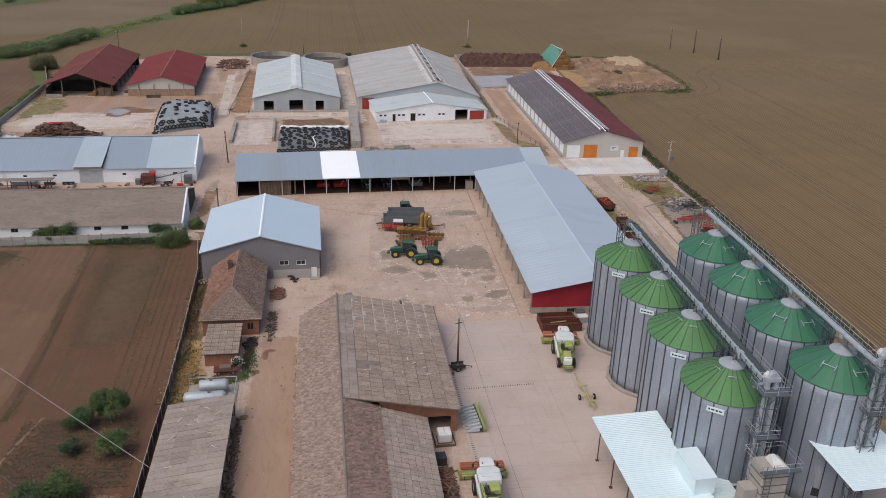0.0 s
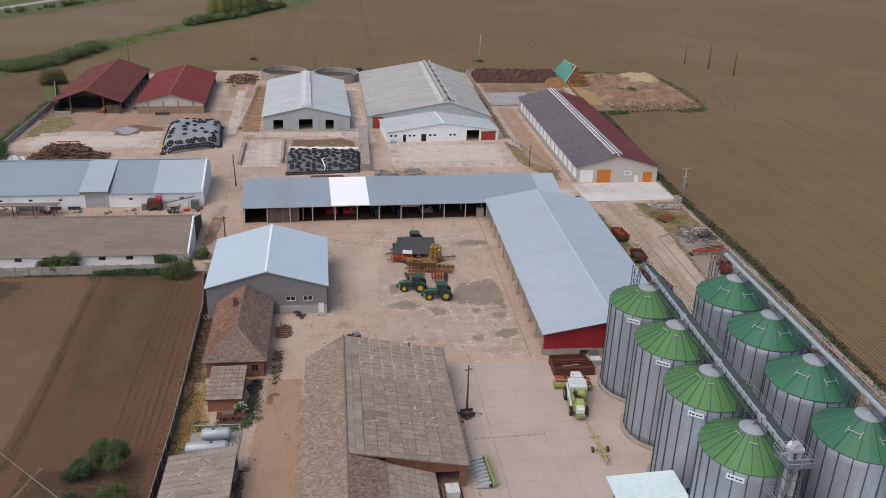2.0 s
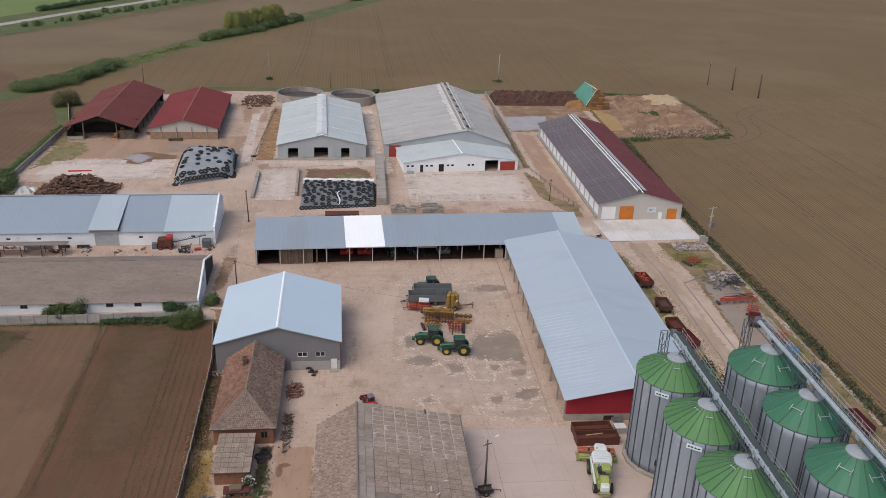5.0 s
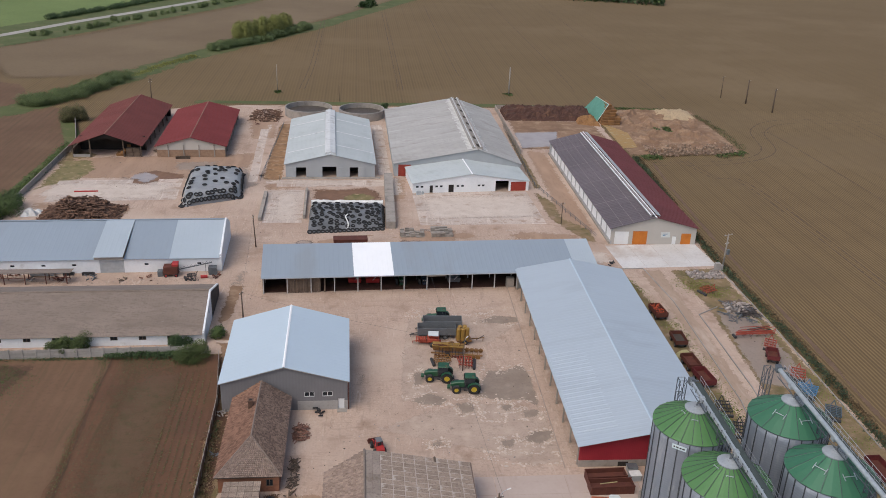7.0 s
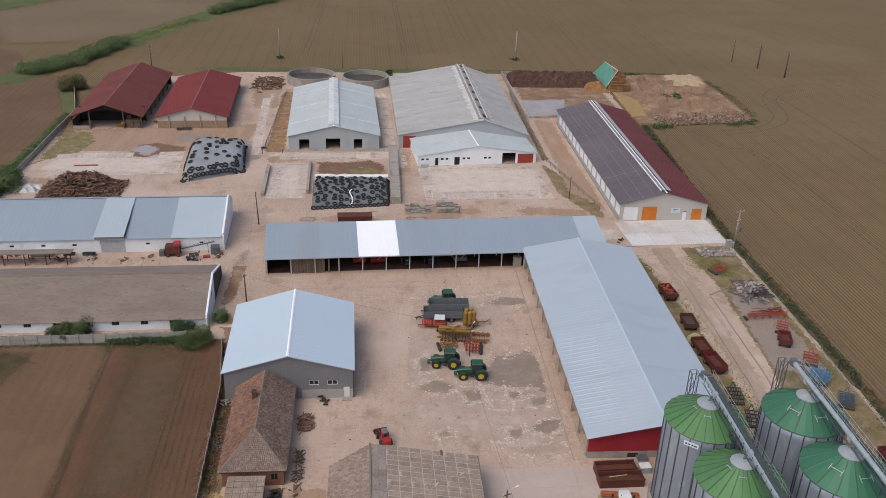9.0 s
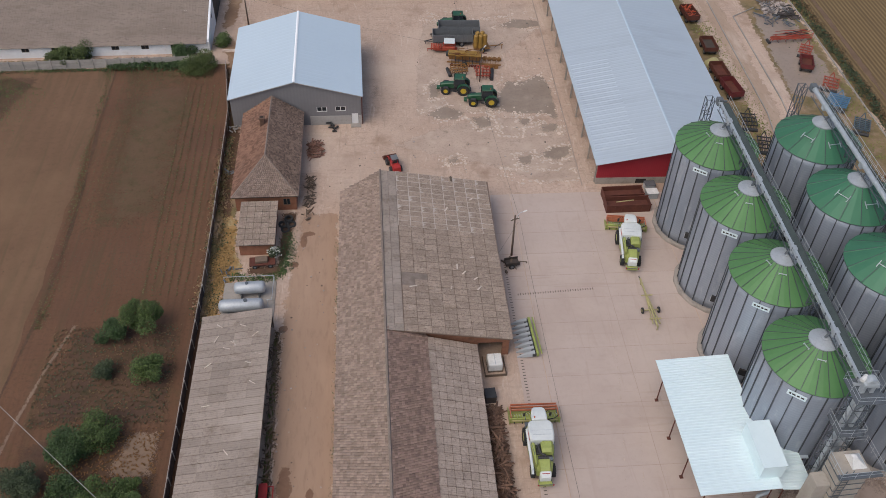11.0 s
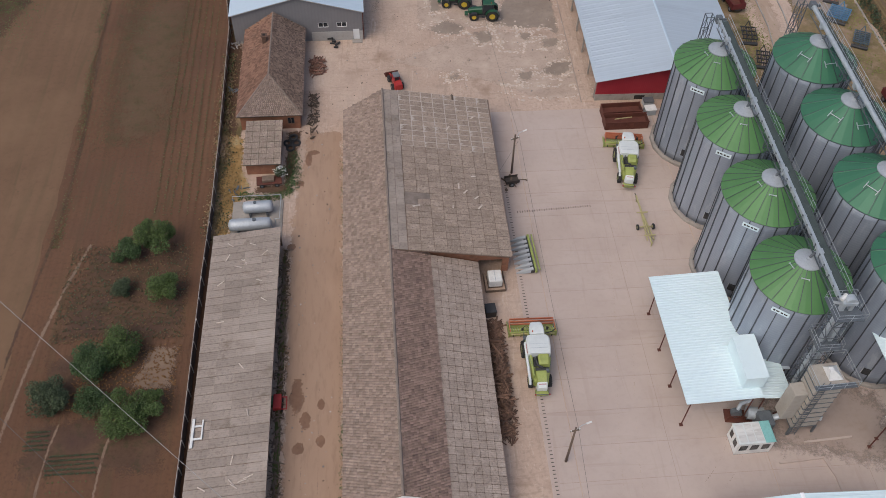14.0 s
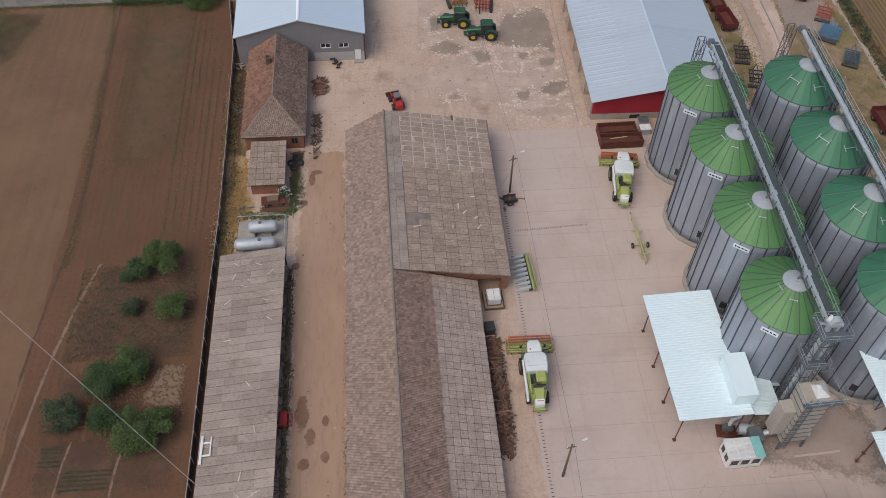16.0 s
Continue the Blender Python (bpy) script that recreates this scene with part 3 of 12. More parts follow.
SOFT_EDGED = {m.name: soften(m, *{STAINED: (0.6, 1.35, 0.7), TYRE_MARK: (2.5, 2.25), TYRE_PALE: (2.5, 2.2), TRACKMARK: (1.5, 1.7), SOIL_FAR: (3.0, 1.5), SOIL_WEEDY: (2.0, 1.5), SOIL_OLIVE: (1.0, 1.45), SOIL_PATH: (2.0, 1.55), WET: (1.2, 1.6), DAMP: (1.0, 1.5), DAMP_YARD: (1.6, 1.6), PALE_DUST: (1.5, 1.75)}.get(m, (0.6, 1.42))) for m in (STAINED, MUD, DAMP, DAMP_YARD, WET, SOIL_FAR, PALE_DUST, SAND, POOL, STRAW_GROUND, PEN, WEEDY, SOIL_OLIVE, GRASS_DRY, GRASS, SOIL_WEEDY, SOIL_PATH, SOIL_BARE, TRACK_DIRT, RUBBLE, ROAD_DIRT, TYRE_MARK, TYRE_PALE, TRACKMARK)}
LAYER = itertools.count()


# ---- building blocks ----
class Geo:
    """Vertices and faces of one mesh."""

    def __init__(self):
        self.v, self.f = [], []

    def add(self, verts, faces, m=None):
        k = len(self.v)
        self.v += [tuple(m @ Vector(p)) for p in verts] if m else [tuple(p) for p in verts]
        self.f += [tuple(k + i for i in face) for face in faces]
        return self

    def box(self, x0, y0, z0, x1, y1, z1, c=0.0, m=None):
        """A box, with its edges chamfered by c."""
        if c <= 0:
            v = [(x, y, z) for z in (z0, z1) for y in (y0, y1) for x in (x0, x1)]
            return self.add(v, [(0, 2, 3, 1), (4, 5, 7, 6), (0, 1, 5, 4), (2, 6, 7, 3), (0, 4, 6, 2), (1, 3, 7, 5)], m)
        prof = [(x0 + c, y0), (x1 - c, y0), (x1, y0 + c), (x1, y1 - c), (x1 - c, y1), (x0 + c, y1), (x0, y1 - c), (x0, y0 + c)]
        ins = [(min(max(x, x0 + c), x1 - c), min(max(y, y0 + c), y1 - c)) for x, y in prof]
        return self.loft([[(x, y, z0) for x, y in ins], [(x, y, z0 + c) for x, y in prof], [(x, y, z1 - c) for x, y in prof], [(x, y, z1) for x, y in ins]], m)

    def loft(self, rings, m=None, caps=True, closed=True):
        n = len(rings[0])
        v = [p for r in rings for p in r]
        f = []
        for a in range(len(rings) - 1):
            for i in range(n if closed else n - 1):
                j = (i + 1) % n
                f.append((a * n + i, a * n + j, (a + 1) * n + j, (a + 1) * n + i))
        if caps:
            f += [tuple(reversed(range(n))), tuple(range((len(rings) - 1) * n, len(rings) * n))]
        return self.add(v, f, m)

    def prism(self, poly, z0, z1, m=None):
        return self.loft([[(x, y, z0) for x, y in poly], [(x, y, z1) for x, y in poly]], m)

    def slab(self, quad, t, m=None):
        """A sheet of thickness t under the four corners given."""
        return self.loft([[(x, y, z - t) for x, y, z in quad], list(quad)], m)

    def tube(self, a, b, r, n=8, r2=None, m=None):
        a, b = Vector(a), Vector(b)
        q = (b - a).to_track_quat("Z", "Y").to_matrix()
        rings = [[p + q @ Vector((rr * math.cos(6.28319 * i / n), rr * math.sin(6.28319 * i / n), 0)) for i in range(n)] for p, rr in ((a, r), (b, r if r2 is None else r2))]
        return self.loft(rings, m)

    def bar(self, a, b, w, h=None, m=None):
        """A square bar from a to b."""
        a, b = Vector(a), Vector(b)
        h = h or w
        d = (b - a).normalized()
        side = d.cross(Vector((0, 0, 1)))
        side = side.normalized() if side.length > 1e-4 else Vector((1, 0, 0))
        up = side.cross(d)
        rings = [[p + side * sx * w / 2 + up * sz * h / 2 for sx, sz in ((-1, -1), (1, -1), (1, 1), (-1, 1))] for p in (a, b)]
        return self.loft(rings, m)

    def path(self, pts, r, n=6):
        pts = [Vector(p) for p in pts]
        rings = []
        for k, p in enumerate(pts):
            d = (pts[min(k + 1, len(pts) - 1)] - pts[max(k - 1, 0)]).normalized()
            side = d.cross(Vector((0, 0, 1)))
            side = side.normalized() if side.length > 1e-4 else Vector((1, 0, 0))
            up = side.cross(d)
            rings.append([p + (side * math.cos(6.28319 * i / n) + up * math.sin(6.28319 * i / n)) * r for i in range(n)])
        return self.loft(rings)

    def lathe(self, prof, n=24, m=None, caps=True):
        return self.loft([[(r * math.cos(6.28319 * i / n), r * math.sin(6.28319 * i / n), z) for i in range(n)] for r, z in prof], m, caps)

    def weld(self):
        """Joins corners that lie on one another."""
        seen, to, v = {}, [], []
        for p in self.v:
            key = tuple(round(c, 3) for c in p)
            if key not in seen:
                seen[key] = len(v)
                v.append(p)
            to.append(seen[key])
        self.v, self.f = v, [tuple(to[i] for i in face) for face in self.f]
        return self

    def mesh(self, name, material, smooth=False):
        me = bpy.data.meshes.new(name)
        me.from_pydata(self.v, [], self.f)
        me.materials.append(material)
        if smooth:
            me.polygons.foreach_set("use_smooth", [True] * len(me.polygons))
        me.update()
        return me


def thing(name, x=0.0, y=0.0, z=0.0, rz=0.0, label="", category="", group="", kind=""):
    ob = new(name)
    ob.matrix_basis = pose(x, y, z, 0, 0, rz)
    return tagged(ob, label, category, group, kind)


def part(name, g, material, parent, label="", smooth=False, kind=""):
    me = g if isinstance(g, bpy.types.Mesh) else g.mesh(name, material, smooth)
    ob = new(name, me)
    ob.parent = parent
    return tagged(ob, label, kind=kind)


def single(name, g, material, label, category, group="", kind="", smooth=False):
    return tagged(new(name, g.mesh(name, material, smooth)), label, category, group, kind)


def smooth_noise(x, y, z=0.0, s=1.0):
    return noise.noise(Vector((x * s, y * s, z)))


# ---- roofs and walls ----
def ribbed(a, b, c, d, pitch=0.5, depth=0.05, t=0.06):
    """A ribbed sheet: a-b the eave, d-c the ridge over it; the ribs run from eave to ridge."""
    a, b, c, d = (Vector(p) for p in (a, b, c, d))
    up = (b - a).cross(d - a).normalized()
    if up.z < 0:
        up = -up
    n = max(2, round((b - a).length / pitch))
    lo, hi = [], []
    for i in range(n):
        for u, h in ((0.0, 0), (0.6, 0), (0.7, depth), (0.9, depth)):
            k = (i + u) / n
            lo.append(a.lerp(b, k) + up * h)
            hi.append(d.lerp(c, k) + up * h)
    lo.append(b.copy())
    hi.append(c.copy())
    g = Geo()
    drop = Vector((0, 0, -t))
    ring = [lo, hi, [p + drop for p in hi], [p + drop for p in lo]]
    k = len(lo)
    v = [p for r in ring for p in r]
    f = []
    for r in range(4):
        s = (r + 1) % 4
        f += [(r * k + i, r * k + i + 1, s * k + i + 1, s * k + i) for i in range(k - 1)]
    f += [(0, k, 2 * k, 3 * k), (k - 1, 4 * k - 1, 3 * k - 1, 2 * k - 1)]
    return g.add(v, f)


def wall_run(p0, p1, t, top, holes=(), z0=0.0, extra=()):
    """A wall from p0 to p1, t thick to its left, with its height top(u) along the way and rectangular holes (u0, u1, z0, z1)."""
    p0, p1 = Vector((*p0, 0)), Vector((*p1, 0))
    long = (p1 - p0).length
    d = (p1 - p0) / long
    side = Vector((-d.y, d.x, 0)) * t
    cuts = sorted({0.0, long, *extra, *[u for h in holes for u in h[:2]]})
    g = Geo()
    for u0, u1 in zip(cuts, cuts[1:]):
        mid = (u0 + u1) / 2
        spans, z = [], z0
        for h in sorted((h for h in holes if h[0] <= mid <= h[1]), key=lambda h: h[2]):
            spans.append((z, z, h[2], h[2]))
            z = h[3]
        spans.append((z, z, top(u0), top(u1)))
        for a0, a1, b0, b1 in spans:
            if b0 - a0 < 0.01 and b1 - a1 < 0.01:
                continue
            q = [p0 + d * u0 + Vector((0, 0, a0)), p0 + d * u1 + Vector((0, 0, a1)), p0 + d * u1 + Vector((0, 0, b1)), p0 + d * u0 + Vector((0, 0, b0))]
            g.loft([q, [p + side for p in q]])
    return g.weld()


def opening_fill(parent, p0, p1, hole, material, name, label="", inset=0.12, t=0.06, casing=None, panes=1):
    """A door leaf or window in a hole of a wall from p0 to p1."""
    p0, p1 = Vector((*p0, 0)), Vector((*p1, 0))
    d = (p1 - p0).normalized()
    m = Matrix.Translation(p0) @ Matrix(((d.x, -d.y, 0, 0), (d.y, d.x, 0, 0), (0, 0, 1, 0), (0, 0, 0, 1)))
    u0, u1, a, b = hole
    e = 0.004
    if casing:
        g = Geo()
        w = 0.09
        for x0, z0, x1, z1 in ((u0 + e, a + e, u0 + w, b - e), (u1 - w, a + e, u1 - e, b - e), (u0 + w, a + e, u1 - w, a + w), (u0 + w, b - w, u1 - w, b - e)):
            g.box(x0, inset - 0.05, z0, x1, inset + 0.05, z1, m=m)
        for i in range(1, panes):
            x = u0 + (u1 - u0) * i / panes
            g.box(x - 0.04, inset - 0.045, a + w, x + 0.04, inset + 0.045, b - w, m=m)
        win = part(name, g, casing, parent, label)
        for i in range(panes):
            x0, x1 = u0 + (u1 - u0) * i / panes, u0 + (u1 - u0) * (i + 1) / panes
            part("pane", Geo().box(x0 + 0.05, inset - 0.012, a + 0.05, x1 - 0.05, inset + 0.012, b - 0.05, m=m), material, win)
        return win
    return part(name, Geo().box(u0 + e, inset - t / 2, a + e, u1 - e, inset + t / 2, b - e, m=m), material, parent, label)


def gable_walls(root, w, l, eave, ridge, wall_mat, t=0.3, front=(), back=(), left=(), right=(), apex=0.5, front_mat=None, skip=""):
    """The four walls of a gabled building, w across (x) by l deep (y), from the front left corner at the origin."""
    top = lambda u: eave + (ridge - eave) * (u / (w * apex) if u < w * apex else (w - u) / (w * (1 - apex)))
    made = {}
    for key, p0, p1, fn, holes, mt in (("front", (0, 0), (w, 0), top, front, front_mat or wall_mat), ("right", (w, 0.0), (w, l), lambda u: eave, right, wall_mat),
                                       ("back", (w, l), (0, l), lambda u: top(w - u), back, wall_mat), ("left", (0, l), (0, 0), lambda u: eave, left, wall_mat)):
        if key in skip:
            continue
        if key in ("left", "right"):
            d = 1 if p1[1] > p0[1] else -1
            p0, p1 = (p0[0], p0[1] + d * (t + 0.003)), (p1[0], p1[1] - d * (t + 0.003))
        made[key] = part("wall", wall_run(p0, p1, t, lambda u, fn=fn: fn(u) - 0.05, holes, extra=(w * apex, w * (1 - apex)) if key in ("front", "back") else ()), mt, root)
    return made


def gable_roof(root, w, l, eave, ridge, mat_l, mat_r=None, over=0.4, pitch=0.9, depth=0.05, apex=0.5, t=0.08, cuts_l=(), cuts_r=(), cap=None, front_over=None):
    """Two ribbed slopes and a ridge cap. cuts: (share, material) pieces along the length, front to back."""
    fo = over if front_over is None else front_over
    sl = (ridge - eave) / (w * apex)
    sr = (ridge - eave) / (w * (1 - apex))
    y0, y1 = -fo, l + over
    for side, mat, cuts in ((-1, mat_l, cuts_l), (1, mat_r or mat_l, cuts_r)):
        edges = [0.0, *[c[0] for c in cuts], 1.0]
        mats = [*[c[1] for c in cuts], mat] if cuts else [mat]
        for k, (a, b) in enumerate(zip(edges, edges[1:])):
            ya, yb = y0 + (y1 - y0) * a, y0 + (y1 - y0) * b - (0.004 if b < 1 else 0)
            if side < 0:
                g = ribbed((-over, yb, eave - sl * over), (-over, ya, eave - sl * over), (w * apex - 0.01, ya, ridge), (w * apex - 0.01, yb, ridge), pitch, depth, t)
            else:
                g = ribbed((w + over, ya, eave - sr * over), (w + over, yb, eave - sr * over), (w * apex + 0.01, yb, ridge), (w * apex + 0.01, ya, ridge), pitch, depth, t)
            part("roof_slope", g, mats[k], root)
    g = Geo()
    g.loft([[(w * apex - 0.2, y, ridge - 0.2 * sl + 0.09), (w * apex, y, ridge + 0.11), (w * apex + 0.2, y, ridge - 0.2 * sr + 0.09), (w * apex, y, ridge + 0.04)] for y in (y0 - 0.02, y1 + 0.02)])
    part("ridge_cap", g, cap or mat_l, root)


def ragged(poly, step=2.0, amp=0.6, seed=0.0):
    """The outline of a polygon, cut fine and made uneven."""
    out = []
    for (x0, y0), (x1, y1) in zip(poly, poly[1:] + poly[:1]):
        n = max(1, int(math.hypot(x1 - x0, y1 - y0) / step))
        for i in range(n):
            x, y = x0 + (x1 - x0) * i / n, y0 + (y1 - y0) * i / n
            out.append((x + amp * smooth_noise(x, y, seed, 0.35), y + amp * smooth_noise(x, y, seed + 9, 0.35)))
    return out


def thin_layer(name, poly, z, material, label, category, fall=None):
    """A grid over a polygon whose "edge" value grows from its rim inwards."""
    p = np.array(poly, float)
    q = np.roll(p, -1, 0)
    lo, hi = p.min(0), p.max(0)

    def inward(pts):
        best, inside = np.full(len(pts), 1e9), np.zeros(len(pts), bool)
        for a, b in zip(p, q):
            d = b - a
            t = np.clip(((pts - a) @ d) / max(d @ d, 1e-9), 0, 1)
            best = np.minimum(best, np.hypot(*(pts - a - t[:, None] * d).T))
            cross = (a[1] > pts[:, 1]) != (b[1] > pts[:, 1])
            inside ^= cross & (pts[:, 0] < a[0] + d[0] * (pts[:, 1] - a[1]) / (d[1] if abs(d[1]) > 1e-9 else 1e-9))
        return np.where(inside, best, -best)

    area = abs(np.sum(p[:, 0] * q[:, 1] - q[:, 0] * p[:, 1])) / 2
    around = np.sum(np.hypot(*(q - p).T))
    fall = fall or min(1.6, 0.9 * area / around)
    cell = max(0.12, fall * 0.6, math.sqrt((hi - lo).prod() / 40000))
    nx, ny = (int(v) + 3 for v in (hi - lo + fall) / cell)
    gx, gy = np.meshgrid(lo[0] - fall / 2 - cell / 2 + cell * np.arange(nx + 1), lo[1] - fall / 2 - cell / 2 + cell * np.arange(ny + 1))
    pts = np.stack([gx.ravel(), gy.ravel()], 1)
    edge = np.clip(inward(pts) / fall, -2.0, 1.6)
    k = np.arange(ny)[:, None] * (nx + 1) + np.arange(nx)
    quads = np.stack([k, k + 1, k + nx + 2, k + nx + 1], 2).reshape(-1, 4)
    quads = quads[edge[quads].max(1) > -0.6]
    used = np.unique(quads)
    back = np.full(len(pts), -1)
    back[used] = np.arange(len(used))
    me = bpy.data.meshes.new(name)
    me.from_pydata([(x, y, z) for x, y in pts[used]], [], back[quads].tolist())
    me.attributes.new("edge", "FLOAT", "POINT").data.foreach_set("value", edge[used].astype(np.float32))
    me.materials.append(material)
    return tagged(new(name, me), label, category, kind="structure")


def sheet(name, poly, z, material, label, step=2.0, amp=0.5, category="ground", seed=0.0, fall=None):
    """A thin layer of ground with an uneven outline; soft materials thin out towards it."""
    z = 0.063 if z > 0.15 else (0.04 + 0.05 * (z - 0.04) if z > 0.04 else z)
    z += 0.0001 * next(LAYER)
    if material.name in SOFT_EDGED:
        return thin_layer(name, poly, z, SOFT_EDGED[material.name], label, category, fall)
    me = bpy.data.meshes.new(name)
    bm = bmesh.new()
    bm.faces.new([bm.verts.new((x, y, z)) for x, y in (ragged(poly, step, amp, seed) if amp else poly)])
    bm.normal_update()
    bmesh.ops.triangulate(bm, faces=bm.faces[:])
    bm.normal_update()
    for f in bm.faces:
        if f.normal.z < 0:
            f.normal_flip()
    bm.to_mesh(me)
    bm.free()
    me.materials.append(material)
    return tagged(new(name, me), label, category, kind="structure")


def spline(pts, n=8):
    """A smooth line through points of the plan."""
    p = [Vector((*q, 0)) for q in pts]
    p = [2 * p[0] - p[1], *p, 2 * p[-1] - p[-2]]
    out = []
    for a, b, c, d in zip(p, p[1:], p[2:], p[3:]):
        for i in range(n):
            t = i / n
            out.append(0.5 * (2 * b + (c - a) * t + (2 * a - 5 * b + 4 * c - d) * t * t + (3 * b - a - 3 * c + d) * t ** 3))
    return out + [p[-2]]


def ribbon(pts, width, n=8, jitter=0.0):
    """The outline of a strip of ground along a line."""
    line = spline(pts, n)
    left, right = [], []
    for i, q in enumerate(line):
        d = (line[min(i + 1, len(line) - 1)] - line[max(i - 1, 0)]).normalized()
        s = Vector((-d.y, d.x, 0)) * width / 2
        k = 1 + jitter * smooth_noise(q.x, q.y, 3.0, 0.15)
        left.append(tuple((q + s * k)[:2]))
        right.append(tuple((q - s * k)[:2]))
    return left + right[::-1]


# ---- ground ----
single("ground", Geo().box(-3000, -1500, -1.0, 3000, 4500, 0.0), SOIL_FIELD, "brown sown field with fine crop rows reaching the horizon", "field", kind="structure")
sheet("ground_left_field", [(-320, 60), (-87, 60), (-87, 300), (-98, 330), (-118, 345), (-130, 372), (-320, 450)], 0.02, SOIL_PLAIN, "bare brown worked field beside the farm wall", 6, 1.0)
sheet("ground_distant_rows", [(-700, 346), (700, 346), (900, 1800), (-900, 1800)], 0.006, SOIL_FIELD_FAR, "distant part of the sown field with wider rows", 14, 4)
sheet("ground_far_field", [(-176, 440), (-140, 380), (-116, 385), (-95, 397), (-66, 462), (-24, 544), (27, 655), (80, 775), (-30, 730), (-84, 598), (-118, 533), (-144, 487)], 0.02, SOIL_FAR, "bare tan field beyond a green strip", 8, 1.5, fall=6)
sheet("ground_meadow", [(-500, 330), (-230, 425), (-187, 500), (-159, 556), (-117, 643), (-40, 810), (60, 1000), (-900, 1000)], 0.03, MEADOW, "bright green meadow beyond the far road", 8, 1.5)
sheet("ground_verge", [(-200, 400), (-166, 447), (-144, 485), (-118, 533), (-83, 598), (-53, 660), (0, 770), (60, 900), (20, 960), (-50, 810), (-117, 650), (-159, 562), (-190, 505), (-230, 430)], 0.05, GRASS, "grassy verges along the far road", 5, 1.0, fall=4)
sheet("road_far", ribbon([(-215, 412), (-178, 481), (-156, 528), (-131, 575), (-100, 636), (-44, 755), (26, 905)], 6.0), 0.09, ASPHALT, "pale country road across the fields", 5, 0.2, "road")
sheet("ground_strip", ribbon([(-128, 318), (-112, 345), (-103, 368), (-93, 390), (-83, 420), (-74, 440), (-64, 458), (-23, 534), (27, 645), (90, 780)], 17, jitter=0.4), 0.05, GRASS, "green grassy strip between two brown fields", 4, 1.2, fall=4)
sheet("ground_garden", [(-75, 30), (-20.2, 30), (-20.2, 100), (-20.6, 140), (-22.8, 158.2), (-75, 156.8)], 0.03, SOIL_GARDEN, "brown tilled garden soil beside the concrete fence", 3, 0.4)
sheet("ground_bare_plot", [(-75, 40), (-43.5, 40), (-41.5, 88), (-41.6, 157.8), (-75, 156.6)], 0.05, SOIL_PLOT, "smooth bare brown plot of tilled soil", 3, 0.5)
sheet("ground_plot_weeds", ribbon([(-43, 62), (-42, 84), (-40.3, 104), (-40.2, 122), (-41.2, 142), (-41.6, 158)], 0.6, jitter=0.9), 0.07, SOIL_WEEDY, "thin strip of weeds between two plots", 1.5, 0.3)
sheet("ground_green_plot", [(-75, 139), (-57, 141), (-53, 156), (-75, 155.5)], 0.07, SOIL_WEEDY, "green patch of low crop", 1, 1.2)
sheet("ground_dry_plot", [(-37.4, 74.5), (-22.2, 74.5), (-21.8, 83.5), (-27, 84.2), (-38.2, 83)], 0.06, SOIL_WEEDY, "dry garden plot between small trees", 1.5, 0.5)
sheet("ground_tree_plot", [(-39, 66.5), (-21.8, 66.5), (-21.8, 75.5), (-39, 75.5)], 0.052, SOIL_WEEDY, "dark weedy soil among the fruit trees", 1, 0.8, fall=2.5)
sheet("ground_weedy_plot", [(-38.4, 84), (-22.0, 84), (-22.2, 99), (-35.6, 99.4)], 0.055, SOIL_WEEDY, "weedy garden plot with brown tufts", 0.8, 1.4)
sheet("ground_straw_plot", [(-28.5, 77.0), (-22.4, 76.6), (-22.3, 83.8), (-26.5, 84.0)], 0.066, SOIL_PATH, "pale dried-out corner of the garden plot", 1.0, 0.5)
for k, (pts, w) in enumerate((([(-43.5, 40), (-40.2, 76), (-37.8, 91), (-35.6, 99.5)], 0.7), ([(-36.4, 40), (-35.4, 67), (-34.6, 74)], 0.5), ([(-30.2, 40), (-29.4, 67), (-28.8, 72.5)], 0.5))):
    sheet("path_garden", ribbon(pts, w), 0.075 + 0.004 * k, SOIL_PATH, "narrow trodden garden path", 1, 0.12, "path")

sheet("ground_yard", [(-19.8, 30), (60, 30), (84, 60), (84.3, 165), (84.2, 200), (88, 285), (90, 340), (52, 345), (-40, 344), (-87.2, 331), (-86.6, 226), (-86, 186), (-24.6, 184), (-21.8, 158), (-19.6, 140), (-19.6, 100)],
      0.04, DIRT, "pale dusty yard of compacted earth", 3, 0.7)
sheet("ground_old_yard", [(-90, 156.4), (-22.0, 158.6), (-21.6, 187), (-90, 188)], 0.035, DIRT, "compacted earth round the old stable", 3, 0.3)
sheet("road_lane", [(-10.8, 30), (-3.0, 30), (-3.0, 119.4), (-9.0, 119.5), (-11.0, 100)], 0.06, ROAD_DIRT, "brown earth lane between old farm buildings", 2, 0.35, "road")
sheet("ground_mud", [(3, 134), (12, 139), (21, 142), (32.5, 139), (33.2, 124), (26, 123.5), (19, 128)], 0.062, MUD, "churned pale mud with dark blotches", 1.2, 1.4)
sheet("ground_mud_far", [(8, 141), (23, 142), (24, 158), (33, 168), (24, 173), (11, 172), (9, 158)], 0.058, MUD, "muddy ground round parked machines", 1.5, 2.0, seed=4)
